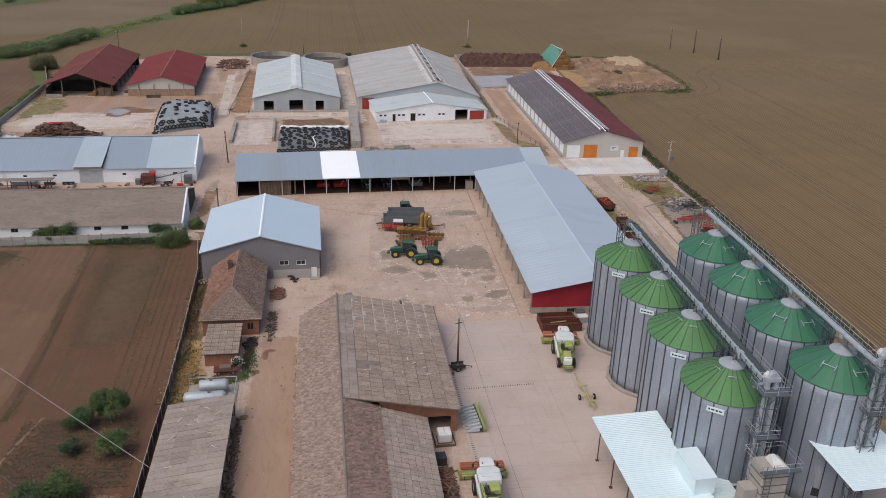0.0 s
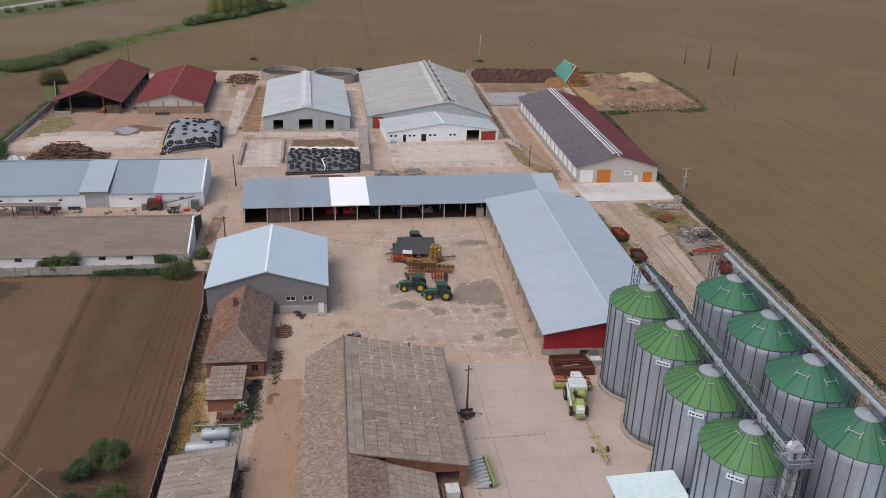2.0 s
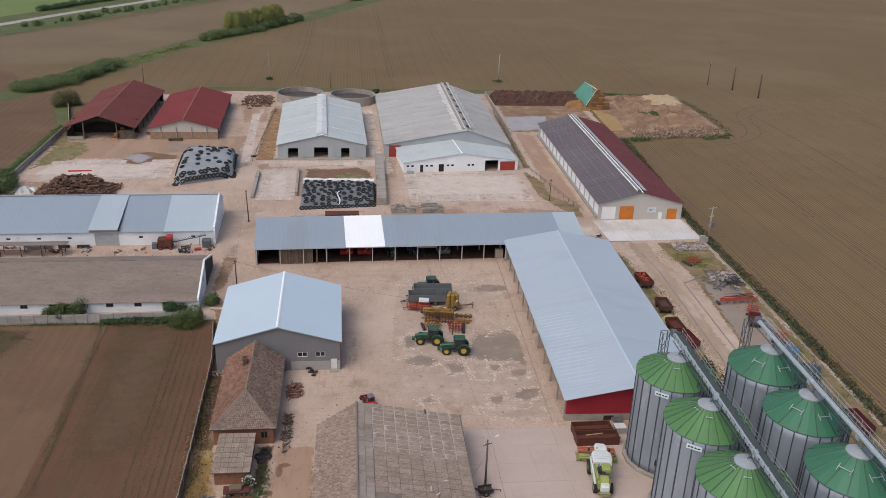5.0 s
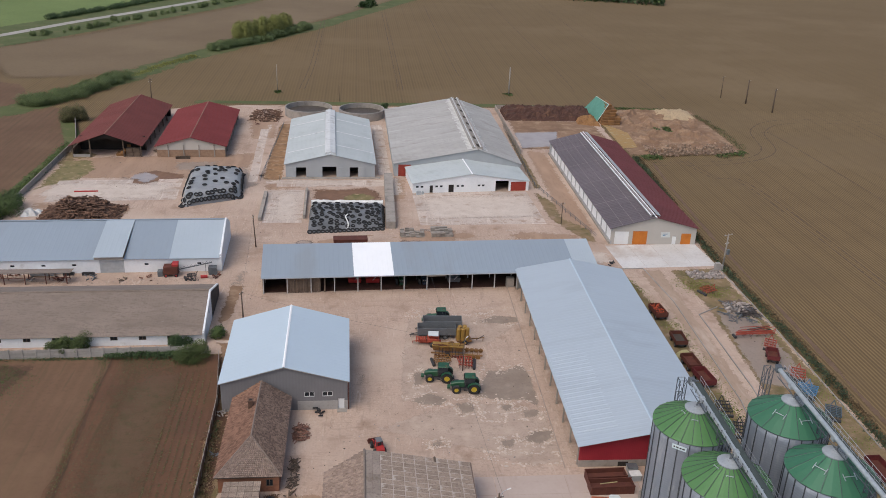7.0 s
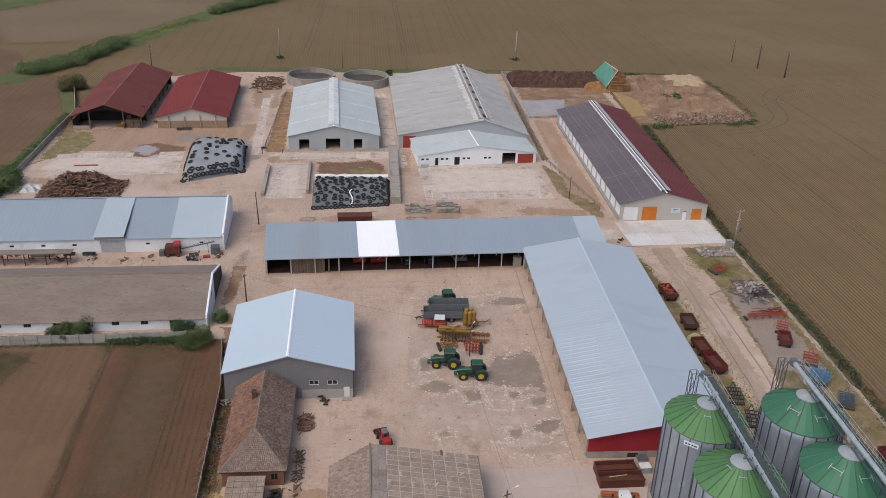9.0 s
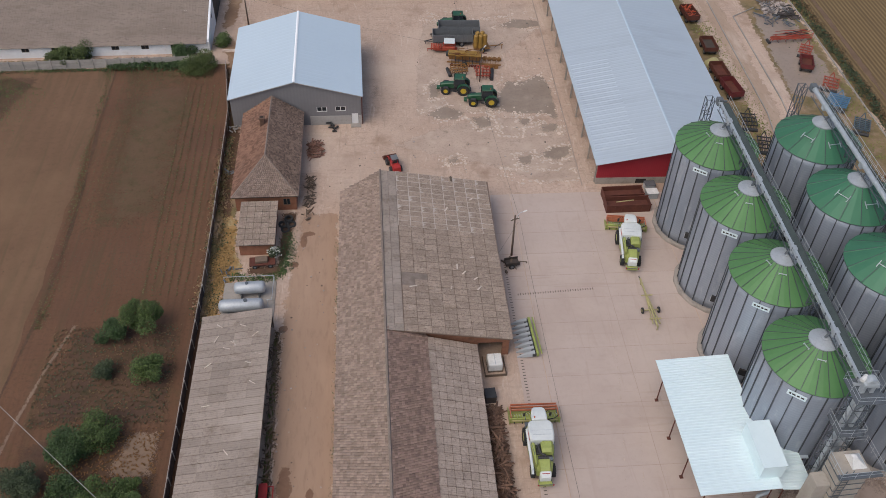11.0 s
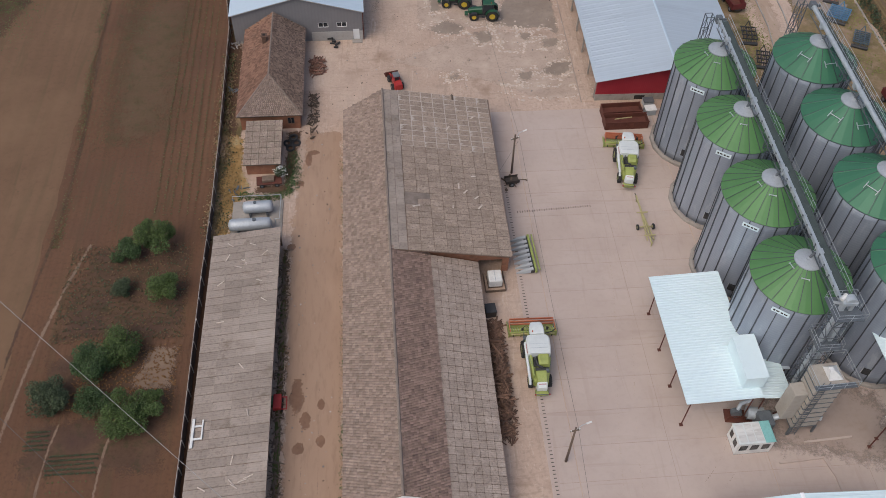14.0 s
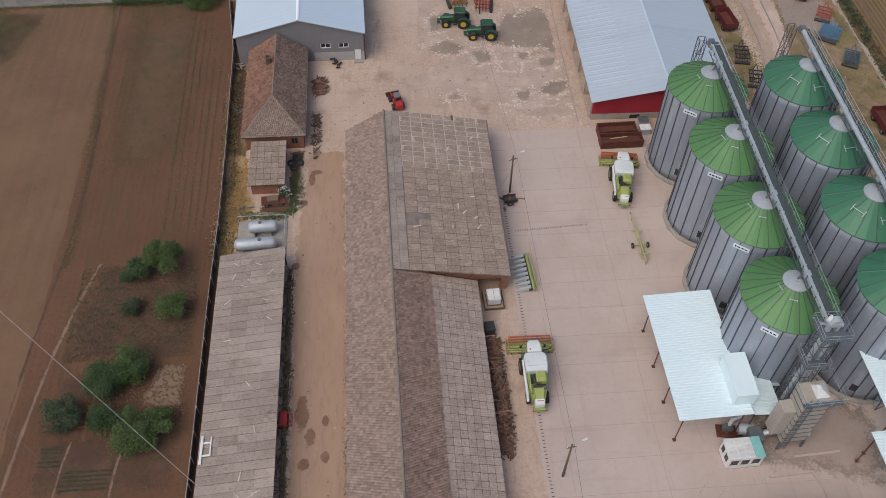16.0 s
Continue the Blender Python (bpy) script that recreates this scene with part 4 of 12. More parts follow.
DAMP_SPOTS = [[(24.1, 152.1), (26.7, 151.6), (31.0, 154.2), (32.2, 149.7), (31.9, 138.6), (29.1, 141.4), (25.2, 141.2), (22.4, 142.3), (20.0, 142.4), (22.4, 148.0)],
              [(25.0, 170.4), (28.7, 173.0), (33.7, 171.9), (34.0, 169.6), (30.3, 168.3), (25.3, 168.8)], [(26.7, 131.3), (29.4, 133.2), (33.0, 133.4), (32.0, 130.4), (29.6, 128.7), (27.4, 129.6)],
              [(9.8, 142.7), (13.5, 145.0), (17.6, 142.5), (15.2, 140.2), (11.5, 140.3)], [(24.4, 141.1), (27.3, 140.8), (27.0, 137.9), (24.9, 138.2)], [(27.8, 139.2), (31.6, 139.4), (31.2, 136.3), (27.9, 136.2)],
              [(23.0, 130.8), (26.4, 131.6), (26.0, 128.2), (23.2, 128.2)], [(17.0, 141.6), (20.4, 141.8), (21.6, 138.4), (18.0, 137.4)], [(10.6, 151.0), (13.0, 152.2), (13.4, 146.6), (10.4, 146.2)], [(11.8, 130.4), (14.6, 131.6), (15.4, 129.6), (12.6, 128.8)]]
for k, q in enumerate(DAMP_SPOTS):
    sheet("ground_damp", q, 0.072, DAMP_YARD, "dark damp patch of yard mud", 1.2, 0.9, seed=k * 2.3, fall=0.9)
# Darker ground colour along the workshop's right side.
sheet("ground_rubble_side", [(0.7, 146), (2.2, 145.4), (3.4, 149), (2.7, 153.5), (0.9, 155)], 0.07, DAMP_YARD, "darker patch of ground beside the workshop", 1.0, 0.9, seed=3, fall=1.6)


def mud_crust():
    """Flakes of pale dried mud strewn round the damp patches."""
    rng = random.Random(61)
    v, f = [], []
    for q in DAMP_SPOTS + [[(21.5, 138.4), (25.2, 137.8), (25.0, 135.4), (21.7, 135.9)], [(19, 128), (26, 127), (33, 127), (32.6, 124.6), (24, 124.4)], [(12, 172), (24, 172.5), (30, 175), (14, 175)]]:
        around = sum(math.hypot(b[0] - a[0], b[1] - a[1]) for a, b in zip(q, q[1:] + q[:1]))
        cx, cy = sum(p[0] for p in q) / len(q), sum(p[1] for p in q) / len(q)
        for _ in range(int(around * 9)):
            i = rng.randrange(len(q))
            t = rng.random()
            x, y = (q[i][k] + (q[(i + 1) % len(q)][k] - q[i][k]) * t for k in (0, 1))
            w = rng.gauss(1.02, 0.14)
            x, y = cx + (x - cx) * w + rng.gauss(0, 0.25), cy + (y - cy) * w + rng.gauss(0, 0.25)
            if smooth_noise(x, y, 5.0, 0.45) < -0.12:
                continue
            r = rng.uniform(0.06, 0.24) * (1.6 if rng.random() < 0.12 else 1)
            k, n = len(v), rng.randint(5, 7)
            z = 0.075 + rng.uniform(0, 0.03)
            v += [(x + r * rng.uniform(0.6, 1.2) * math.cos(6.2832 * j / n), y + r * rng.uniform(0.6, 1.2) * math.sin(6.2832 * j / n), z) for j in range(n)] + [(x, y, z + 0.02)]
            f += [(k + j, k + (j + 1) % n, k + n) for j in range(n)]
    single("mud_crust", Geo().add(v, f), CRUST, "pale flakes of dried mud round damp patches", "mud", kind="stuff")


mud_crust()


def turning_marks():
    """Curved wheel marks left by machines turning in the yard, and soiled or dusty blotches in the far yards."""
    rng = random.Random(72)
    taken = [(sum(p[0] for p in q) / len(q), sum(p[1] for p in q) / len(q), 4.5) for q in DAMP_SPOTS]
    for k in range(260):
        cx, cy = rng.uniform(0, 32), rng.uniform(124, 180)
        r, a, span = rng.uniform(4, 12), rng.uniform(0, 6.28), rng.uniform(0.6, 1.5)
        arc = [(cx + r * math.cos(a + span * j / 5), cy + r * math.sin(a + span * j / 5)) for j in range(6)]
        if all(1.0 < x < 32.5 and 122.5 < y < 181 and all(math.hypot(x - u, y - v) > w for u, v, w in taken) for x, y in arc):
            taken += [(x, y, 2.9) for x, y in arc]
            for off in (0.0, 1.9):
                pts = [(cx + (x - cx) * (r + off) / r, cy + (y - cy) * (r + off) / r) for x, y in arc]
                sheet("tyre_marks", ribbon(pts, 0.45), 0.155, TYRE_PALE if k % 3 else TYRE_MARK, "pale curved wheel marks in the yard" if k % 3 else "dark curved wheel marks in the yard", 3, 0.08, "tracks")
    taken = []
    for k in range(400):
        x0, x1, y0, y1 = rng.choice(((-12, 40, 199, 219), (-80, -30, 197, 220)))
        x, y = rng.uniform(x0, x1), rng.uniform(y0, y1)
        r = rng.uniform(0.9, 3.2)
        if any(math.hypot(x - u, y - v) < r + w + 0.6 for u, v, w in taken):
            continue
        taken.append((x, y, r))
        q = [(x + r * rng.uniform(0.7, 1.7) * math.cos(j * 0.785), y + r * rng.uniform(0.5, 1.0) * math.sin(j * 0.785)) for j in range(8)]
        mt, lab = ((PALE_DUST, "pale dusty patch of yard"), (ROAD_DIRT, "brown soiled patch of yard"), (STAINED, "dark soiled patch of yard"))[k % 3]
        sheet("ground_stain", q, 0.155, mt, lab, 1, 0.4, fall=1.0)


turning_marks()
for k, (x, y, a, b) in enumerate(((-8.3, 113.2, 0.7, 1.6), (-7.6, 114.6, 1.2, 0.7), (-9.4, 108.7, 0.9, 0.8), (-8.9, 75.5, 1.2, 3.0), (-7.9, 72.6, 0.9, 1.6), (-6.2, 74.4, 0.6, 0.9),
                                  (-8.6, 69.2, 0.9, 1.0), (-6.2, 69.9, 0.7, 0.9), (-10.2, 97.5, 0.8, 0.7))):
    sheet("puddle_stain", [(x + a * math.cos(i * 0.785), y + b * math.sin(i * 0.785)) for i in range(8)], 0.082 + 0.003 * k, WET, "dark wet stain in bare earth", 0.5, 0.7, seed=k * 3.7)
sheet("ground_house_grass", [(-21.4, 98), (-18, 98.6), (-17.5, 110), (-17.3, 119), (-18.6, 138), (-21.4, 138)], 0.065, GRASS_DRY, "yellowed grass beside the brick house", 1, 0.5)
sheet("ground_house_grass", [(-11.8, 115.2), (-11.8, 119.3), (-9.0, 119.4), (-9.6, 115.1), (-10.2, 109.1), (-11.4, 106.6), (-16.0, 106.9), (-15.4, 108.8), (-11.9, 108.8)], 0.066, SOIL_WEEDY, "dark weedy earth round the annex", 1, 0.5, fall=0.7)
sheet("ground_house_straw", [(-20.2, 120.2), (-17.2, 118.4), (-17.1, 112.0), (-15.6, 108.7), (-16.4, 106.4), (-18.2, 102.6), (-20.3, 99.4), (-20.6, 112.2)], 0.069, STRAW_GROUND, "flattened yellow straw beside the annex", 1, 0.5, fall=1.0)
sheet("ground_lane_weeds", [(-11.4, 40), (-10.4, 40), (-10.3, 82), (-10.6, 97), (-11.4, 97)], 0.07, GRASS, "weeds along the foot of a shed", 0.8, 0.35)
sheet("ground_shed_grass", [(57.8, 128), (60.5, 122), (64.6, 136), (64.6, 160), (62.5, 186), (59.2, 195), (58.6, 186)], 0.06, GRASS_DRY, "dry grass strip with parked implements", 1.5, 0.6)
sheet("ground_machine_grass", [(71.5, 194.5), (84, 195.5), (84.4, 126), (82, 60), (66, 60), (65.6, 122), (71.3, 143), (73.5, 175)], 0.055, GRASS_DRY, "dry grass plot with stored farm machines", 1.5, 0.7)
sheet("ground_machine_plot", [(71.8, 145), (82.6, 141), (83.2, 172), (74.3, 174.5)], 0.063, DAMP, "bare earth plot with stored implements", 1.5, 0.8)
sheet("road_track", [(64.6, 194.5), (70.6, 194.6), (70.4, 178), (69.5, 143), (66.6, 118), (61.2, 118), (64.8, 138), (65.2, 165)], 0.068, TRACK_DIRT, "pale gravel track beside the machine shed", 2, 0.4, "road")
sheet("ground_cow_grass", [(50.2, 247), (52.2, 247), (60.8, 222), (59.6, 208), (56, 212), (50.6, 226)], 0.06, GRASS_DRY, "dry grass strip along a cable fence", 1.5, 0.7)
sheet("ground_cow_grass", [(51.2, 250), (54, 250), (54.4, 300), (52.4, 318)], 0.06, GRASS_DRY, "dry grass strip beside the cow barn", 1.5, 0.6)
sheet("ground_barn_grass", [(-86, 268), (-77, 271), (-76, 280), (-86, 286)], 0.06, GRASS_DRY, "dry grass by the straw barn", 1.5, 0.8)
sheet("ground_wall_verge", [(-92, 222), (-86.6, 224), (-86.2, 300), (-96, 322), (-100, 318), (-90, 290)], 0.06, GRASS, "green verge outside the farm wall", 2, 0.8)
sheet("ground_north_verge", [(-60, 345), (52, 346), (95, 341), (98, 350), (50, 352), (-60, 351)], 0.045, GRASS, "thin green verge along the field edge", 3, 0.8)
sheet("ground_pen", [(-26.0, 256), (-19.4, 256), (-20.6, 318), (-25.8, 318)], 0.07, PEN, "straw-strewn earth run beside the cow barn", 2, 0.4)
sheet("ground_dump", [(89, 284), (130, 285), (132, 346), (99, 346), (91, 318)], 0.03, RUBBLE, "dumped soil and rubble plot in the field", 2, 1.6)
sheet("ground_barn_strip", [(53, 227), (61.8, 212), (62.3, 286), (55, 290), (54.2, 250)], 0.064, ROAD_DIRT, "brown earth strip beside the calf barn", 1, 0.4, fall=2.5)
sheet("ground_manure_yard", [(54, 288), (88, 291), (88, 327), (55, 328)], 0.061, RUBBLE, "soiled brown ground of the manure yard", 1.5, 0.6, fall=3)
sheet("ground_barn_front", [(-84, 255), (-30, 257), (-27, 284), (-84, 277)], 0.056, ROAD_DIRT, "brown soiled ground before the straw barns", 1.5, 0.6, fall=4)
sheet("ground_strewn", [(90, 326), (88.6, 291), (98.5, 293), (99, 306), (95.5, 316)], 0.09, STRAW_GROUND, "orange strewn straw beside the stack", 2, 0.8)
sheet("ground_manure", [(53.8, 283), (67, 286), (90, 322), (88.4, 340), (54.4, 342)], 0.05, DIRT, "wet yard of the manure store", 2, 0.6)
sheet("puddle", [(-62.5, 255.5), (-62, 261), (-59, 263.2), (-55, 261), (-53.8, 258.6), (-56, 252.2), (-58.6, 253), (-60, 256)], 0.125, POOL, "shallow muddy pool in the yard", 1, 0.5)
sheet("ground_damp_pool", [(-64, 253), (-61.5, 263), (-56, 265.5), (-47, 261.5), (-46, 257), (-52, 254.5), (-57, 250.6)], 0.09, WET, "dark damp earth round a pool", 1, 0.9, fall=2)
sheet("ground_corner_grass", [(-85.5, 242), (-85, 274), (-76, 275), (-72, 264), (-75, 254), (-81, 250)], 0.09, WEEDY, "yellowed weeds by the farm wall", 1, 0.5, fall=3)
sheet("ground_fence_grass", [(-90, 157.4), (-26, 159.2), (-26, 161.8), (-90, 160.8)], 0.05, GRASS_DRY, "rank grass between fence and stable", 1, 0.4)
sheet("ground_weedy_tint", [(-40.5, 112), (-24.5, 116), (-23.4, 156), (-42, 156.6)], 0.06, SOIL_OLIVE, "patchy weeds over tilled soil", 1, 0.4, fall=9)
for k, q in enumerate(([(-27, 183), (-21.5, 184), (-21.4, 196), (-26, 196.5)], [(-25, 246), (-12, 249), (-11, 256), (-26, 255)], [(9, 236), (15.5, 240), (16, 258), (8.4, 259)], [(-52, 262), (-40, 266), (-38, 275), (-54, 274)], [(-82, 226), (-56, 222), (-54, 236), (-82, 238)],
                       [(10, 207), (26, 208.5), (27, 220), (10.5, 219)], [(-34, 246), (-24, 250), (-30, 270), (-36, 268)], [(36, 212), (56, 209), (58, 216), (40, 219)], [(-34, 296), (-24, 298), (-26, 330), (-38, 326)], [(-70, 187), (-28, 188.2), (-28, 192), (-70, 191)])):
    sheet("ground_stain", q, 0.05, ROAD_DIRT if k % 3 else DAMP, "brown soiled patch of yard", 1, 0.4, fall=3.5)
sheet("ground_stable_side", [(-25.8, 169.5), (-22.6, 171), (-21.8, 187), (-25.6, 188)], 0.066, RUBBLE, "brown trampled earth beside the stable", 1, 0.6, fall=1.4)
sheet("ground_corner_dark", [(-20.9, 139), (-20.3, 138), (-20.2, 162), (-23, 168), (-26.0, 167), (-23.4, 159.5)], 0.06, RUBBLE, "brown rubble ground between fence and workshop", 1, 0.4)
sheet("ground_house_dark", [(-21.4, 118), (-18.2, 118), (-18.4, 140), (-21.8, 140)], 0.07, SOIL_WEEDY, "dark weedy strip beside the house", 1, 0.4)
for q in ([(-26, 251), (-6, 251.5), (-6, 258), (-26, 258)], [(9, 240), (16, 244), (15, 260), (7, 262)], [(-31.5, 262), (-26.5, 262), (-25.5, 318), (-31, 318)], [(-84, 240), (-50, 238), (-47, 254), (-82, 254)], [(-21.5, 223), (-12, 223), (-12.5, 247), (-22, 247)], [(18, 224), (50, 226), (50, 246), (17, 244)],
          [(7, 262), (12, 262), (13, 318), (8, 318)], [(-86, 226), (-66, 222), (-60, 232), (-84, 236)], [(40, 196), (62, 196), (62, 206), (42, 208)], [(-20, 186), (-16, 200), (-18, 222), (-21, 222)]):
    sheet("dust_patch", q, 0.155 if q[0][1] in (224, 223, 240) else 0.05, PALE_DUST, "pale dust patches on the yard", 1, 0.4, fall=3.0)
sheet("ground_dryer_stain", [(41, 65), (52, 62), (58, 60), (59, 72), (52, 76), (43, 74)], 0.2, STAINED, "brown soiled concrete round the grain dryer", 1, 0.4, fall=3.0)
sheet("ground_slurry", [(54.6, 290), (68, 293), (72, 312), (55, 310)], 0.07, POOL, "grey wet slurry on the manure yard", 2, 1.0)

for k, pts in enumerate(([(90, 276), (121, 279), (137, 291), (145, 318), (166, 333), (215, 330)], [(89, 272.5), (121, 275.5), (141, 289), (149, 315), (168, 328), (215, 326)],
                         [(104, 280), (108, 262), (117, 240), (117, 60)], [(106, 280), (110, 262), (119, 240), (119, 60)], [(147, 315), (151, 290), (153, 60)], [(18, 372), (18, 420), (17, 600)],
                         [(20, 372), (20, 420), (19, 600)], [(48, 395), (46, 430), (47, 640)], [(-20, 372), (-18, 430), (-18, 560)], [(-22, 372), (-20, 430), (-20, 560)], [(92, 372), (94, 420), (96, 660)], [(128, 362), (130, 420), (132, 660)],
                         [(190, 330), (191, 200), (191, 60)], [(226, 340), (227, 200), (227, 60)])):
    sheet("track_marks", ribbon(pts, 0.85), 0.012 + 0.0016 * k, TRACKMARK, "dark tractor wheel marks through the field", 3, 0.08, "tracks")

sheet("ground_headland", ribbon([(87.5, 60), (88.2, 126), (89, 165), (89.6, 205), (91.8, 245), (94.5, 276)], 1.5, jitter=0.5), 0.02, SOIL_BARE, "bare reddish headland along the hedge", 3, 0.5)
for mt, lab, w, lines in ((TYRE_MARK, "dark curved tyre marks on the ground", 0.4, [
        [(34, 62), (37.5, 66), (39.5, 72), (39, 78)], [(35.8, 61), (39.5, 65.5), (41.6, 72), (41, 79)], [(14, 126), (22, 131), (27, 140), (27.5, 152), (24, 166), (14, 177), (0, 181)], [(12, 127), (20.5, 132.5), (25, 141), (25.5, 151), (22, 164), (13, 174.5), (0, 178.6)],
        [(-2, 130), (2, 142), (4.5, 158), (4, 172), (-6, 180), (-16, 184)], [(0, 129), (4, 141), (6.8, 158), (6.2, 173), (-5, 182.2), (-16, 186.4)], [(28, 124), (30, 132), (31, 150), (30.5, 168), (28, 178)], [(30, 124), (32, 132), (33, 150), (32.4, 168), (29.8, 179)],
        [(-14, 206), (0, 210.5), (22, 211.5), (44, 209.5), (60, 203)], [(-14, 208), (0, 212.6), (22, 213.6), (44, 211.6), (60, 205)], [(-20.5, 170), (-20, 190), (-18.8, 214), (-20, 240), (-26.4, 252)], [(-18.6, 175), (-18, 190), (-16.8, 214), (-18, 240), (-24, 251)],
        [(-80, 256), (-60, 259), (-40, 266), (-32, 290), (-33, 312)], [(-80, 258), (-60, 261), (-42, 268), (-34, 290), (-35, 312)], [(-6.6, 40), (-6.4, 80), (-6.3, 112), (-3, 124), (6, 128)], [(-8.4, 40), (-8.2, 80), (-8.2, 112), (-5, 126), (6, 130)],
        [(60, 200), (64, 198), (67, 192)]]),
        (TYRE_PALE, "pale worn wheel tracks on the ground", 0.55, [
        [(8, 176), (16, 180), (26, 179), (31, 170)], [(7, 178), (16, 182.2), (27, 181), (33, 171)], [(2, 128), (10, 134), (13, 146), (12, 160), (5, 172)], [(-12, 200), (2, 201.6), (30, 203)], [(-12, 203), (2, 204.6), (30, 206)],
        [(-22, 216), (-24, 232), (-30, 246), (-50, 250)], [(-24, 216), (-26, 231), (-32, 243.6), (-50, 247.6)], [(24, 44), (26, 66), (30, 90), (31, 112)], [(26, 44), (28, 66), (32, 90), (33, 112)], [(46, 252), (30, 236), (12, 214)]])):
    for pts in lines:
        sheet("tyre_marks", ribbon(pts, w), 0.155, mt, lab, 3, 0.08, "tracks")


def slabs(name, label, x0, y0, nx, ny, w, l, material, rz=0.0, z=0.06, gap=0.04, skip=()):
    """A pavement of cast slabs, each a piece of its own, over a bed of joint filler."""
    root = thing(name, x0, y0, 0, rz, label, "pavement", kind="structure")
    part("joint_bed", Geo().box(0.05, 0.05, 0.0, nx * w - 0.05, ny * l - 0.05, z - 0.012), JOINT, root)
    g = Geo().box(gap / 2, gap / 2, 0.02, w - gap / 2, l - gap / 2, z, 0.012).mesh("slab", material)
    for i in range(nx):
        for j in range(ny):
            if (i, j) not in skip:
                ob = part("slab", g, material, root)
                ob.location = (i * w, j * l, random.uniform(-0.003, 0.003))


# ---- poles and wires ----
def pole(x, y, h, label, lean=0.0, arms=(), lamp=None, r=0.16, mat=None, z=0.0, group=""):
    root = thing("utility_pole", x, y, z, 0, label, "pole", group)
    tip = Vector((h * math.sin(radians(lean)), 0, h))
    part("shaft", Geo().tube((0, 0, -0.3), tip, r, 8, r * 0.65), mat or WOOD_POLE, root, smooth=True)
    for dz, w, a in arms:
        m = pose(tip.x * (1 - dz / h), 0, h - dz, 0, 0, a)
        arm = part("crossarm", Geo().box(-w / 2, -0.06, -0.06, w / 2, 0.06, 0.06, m=m), mat or WOOD_POLE, root)
        for k in (-0.42, 0, 0.42):
            part("insulator", Geo().lathe([(0.03, 0.06), (0.07, 0.1), (0.05, 0.16), (0.07, 0.2), (0.02, 0.26)], 8, m=m @ pose(w * k, 0, 0)), LAMP_WHITE, arm)
    if lamp:
        a, reach = lamp
        q = Vector((math.cos(a), math.sin(a), 0))
        arm = part("lamp_arm", Geo().path([tip - Vector((0, 0, 0.6)), tip + q * reach * 0.5 + Vector((0, 0, 0.1)), tip + q * reach + Vector((0, 0, 0.25))], 0.035), GALV_PLAIN, root)
        m = Matrix.Translation(tip + q * (reach + 0.3) + Vector((0, 0, 0.25))) @ pose(0, 0, 0, 0, -8, math.degrees(a))
        part("lamp_head", Geo().box(-0.3, -0.1, -0.06, 0.3, 0.1, 0.06, 0.04, m=m), LAMP_WHITE, arm)
    return root


def wire(a, b, sag=0.6, r=0.017, material=None, label="thin overhead cable strung between poles"):
    a, b = Vector(a), Vector(b)
    pts = [a.lerp(b, k / 14) - Vector((0, 0, 4 * sag * (k / 14) * (1 - k / 14))) for k in range(15)]
    single("overhead_cable", Geo().path(pts, r, 5), material or WIRE, label, "cable")


# ---- big buildings ----
def workshop():
    w, l, e, r = 20.0, 21.0, 5.5, 8.3
    root = thing("workshop", -20.2, 139.9, 0, 0.6, "grey clad workshop with a pale blue sheet roof", "workshop")
    front = [(13.1, 14.7, 2.5, 3.4), (16.0, 17.6, 2.5, 3.4), (18.5, 19.5, 0.0, 2.05)]
    gable_walls(root, w, l, e, r, WALL_GREY, front=front)
    for k, h in enumerate(front):
        if k < 2:
            opening_fill(root, (0, 0), (w, 0), h, GLASS, "window", "white-framed two-pane window", casing=DOOR_WHITE, panes=2)
        else:
            opening_fill(root, (0, 0), (w, 0), h, DOOR_WHITE, "door", "white personnel door")
    part("plinth", Geo().box(12.0, -0.06, 0, 18.45, -0.003, 1.7).box(19.55, -0.06, 0, 20.05, -0.003, 1.7), WALL_PLINTH, root, "pale cement plinth")
    part("door_step", Geo().box(18.3, -1.0, 0, 19.9, -0.065, 0.2, 0.03), CONC_GREY, root)
    gable_roof(root, w, l, e, r, STEEL_BLUE, over=0.35, pitch=1.0, depth=0.012, cap=WHITE_SHEET)
    part("fascia", Geo().loft([[(-0.3, -0.345, e - 0.28), (w / 2, -0.345, r - 0.2), (w + 0.3, -0.345, e - 0.28), (w + 0.3, -0.345, e - 0.12), (w / 2, -0.345, r - 0.03), (-0.3, -0.345, e - 0.12)],
                               [(-0.3, -0.30, e - 0.28), (w / 2, -0.30, r - 0.2), (w + 0.3, -0.30, e - 0.28), (w + 0.3, -0.30, e - 0.12), (w / 2, -0.30, r - 0.03), (-0.3, -0.30, e - 0.12)]]), WALL_PLINTH, root)
    part("downpipe", Geo().tube((w + 0.15, -0.1, 0), (w + 0.15, -0.1, e - 0.3), 0.07), RUST, root, "brown rain pipe")


workshop()


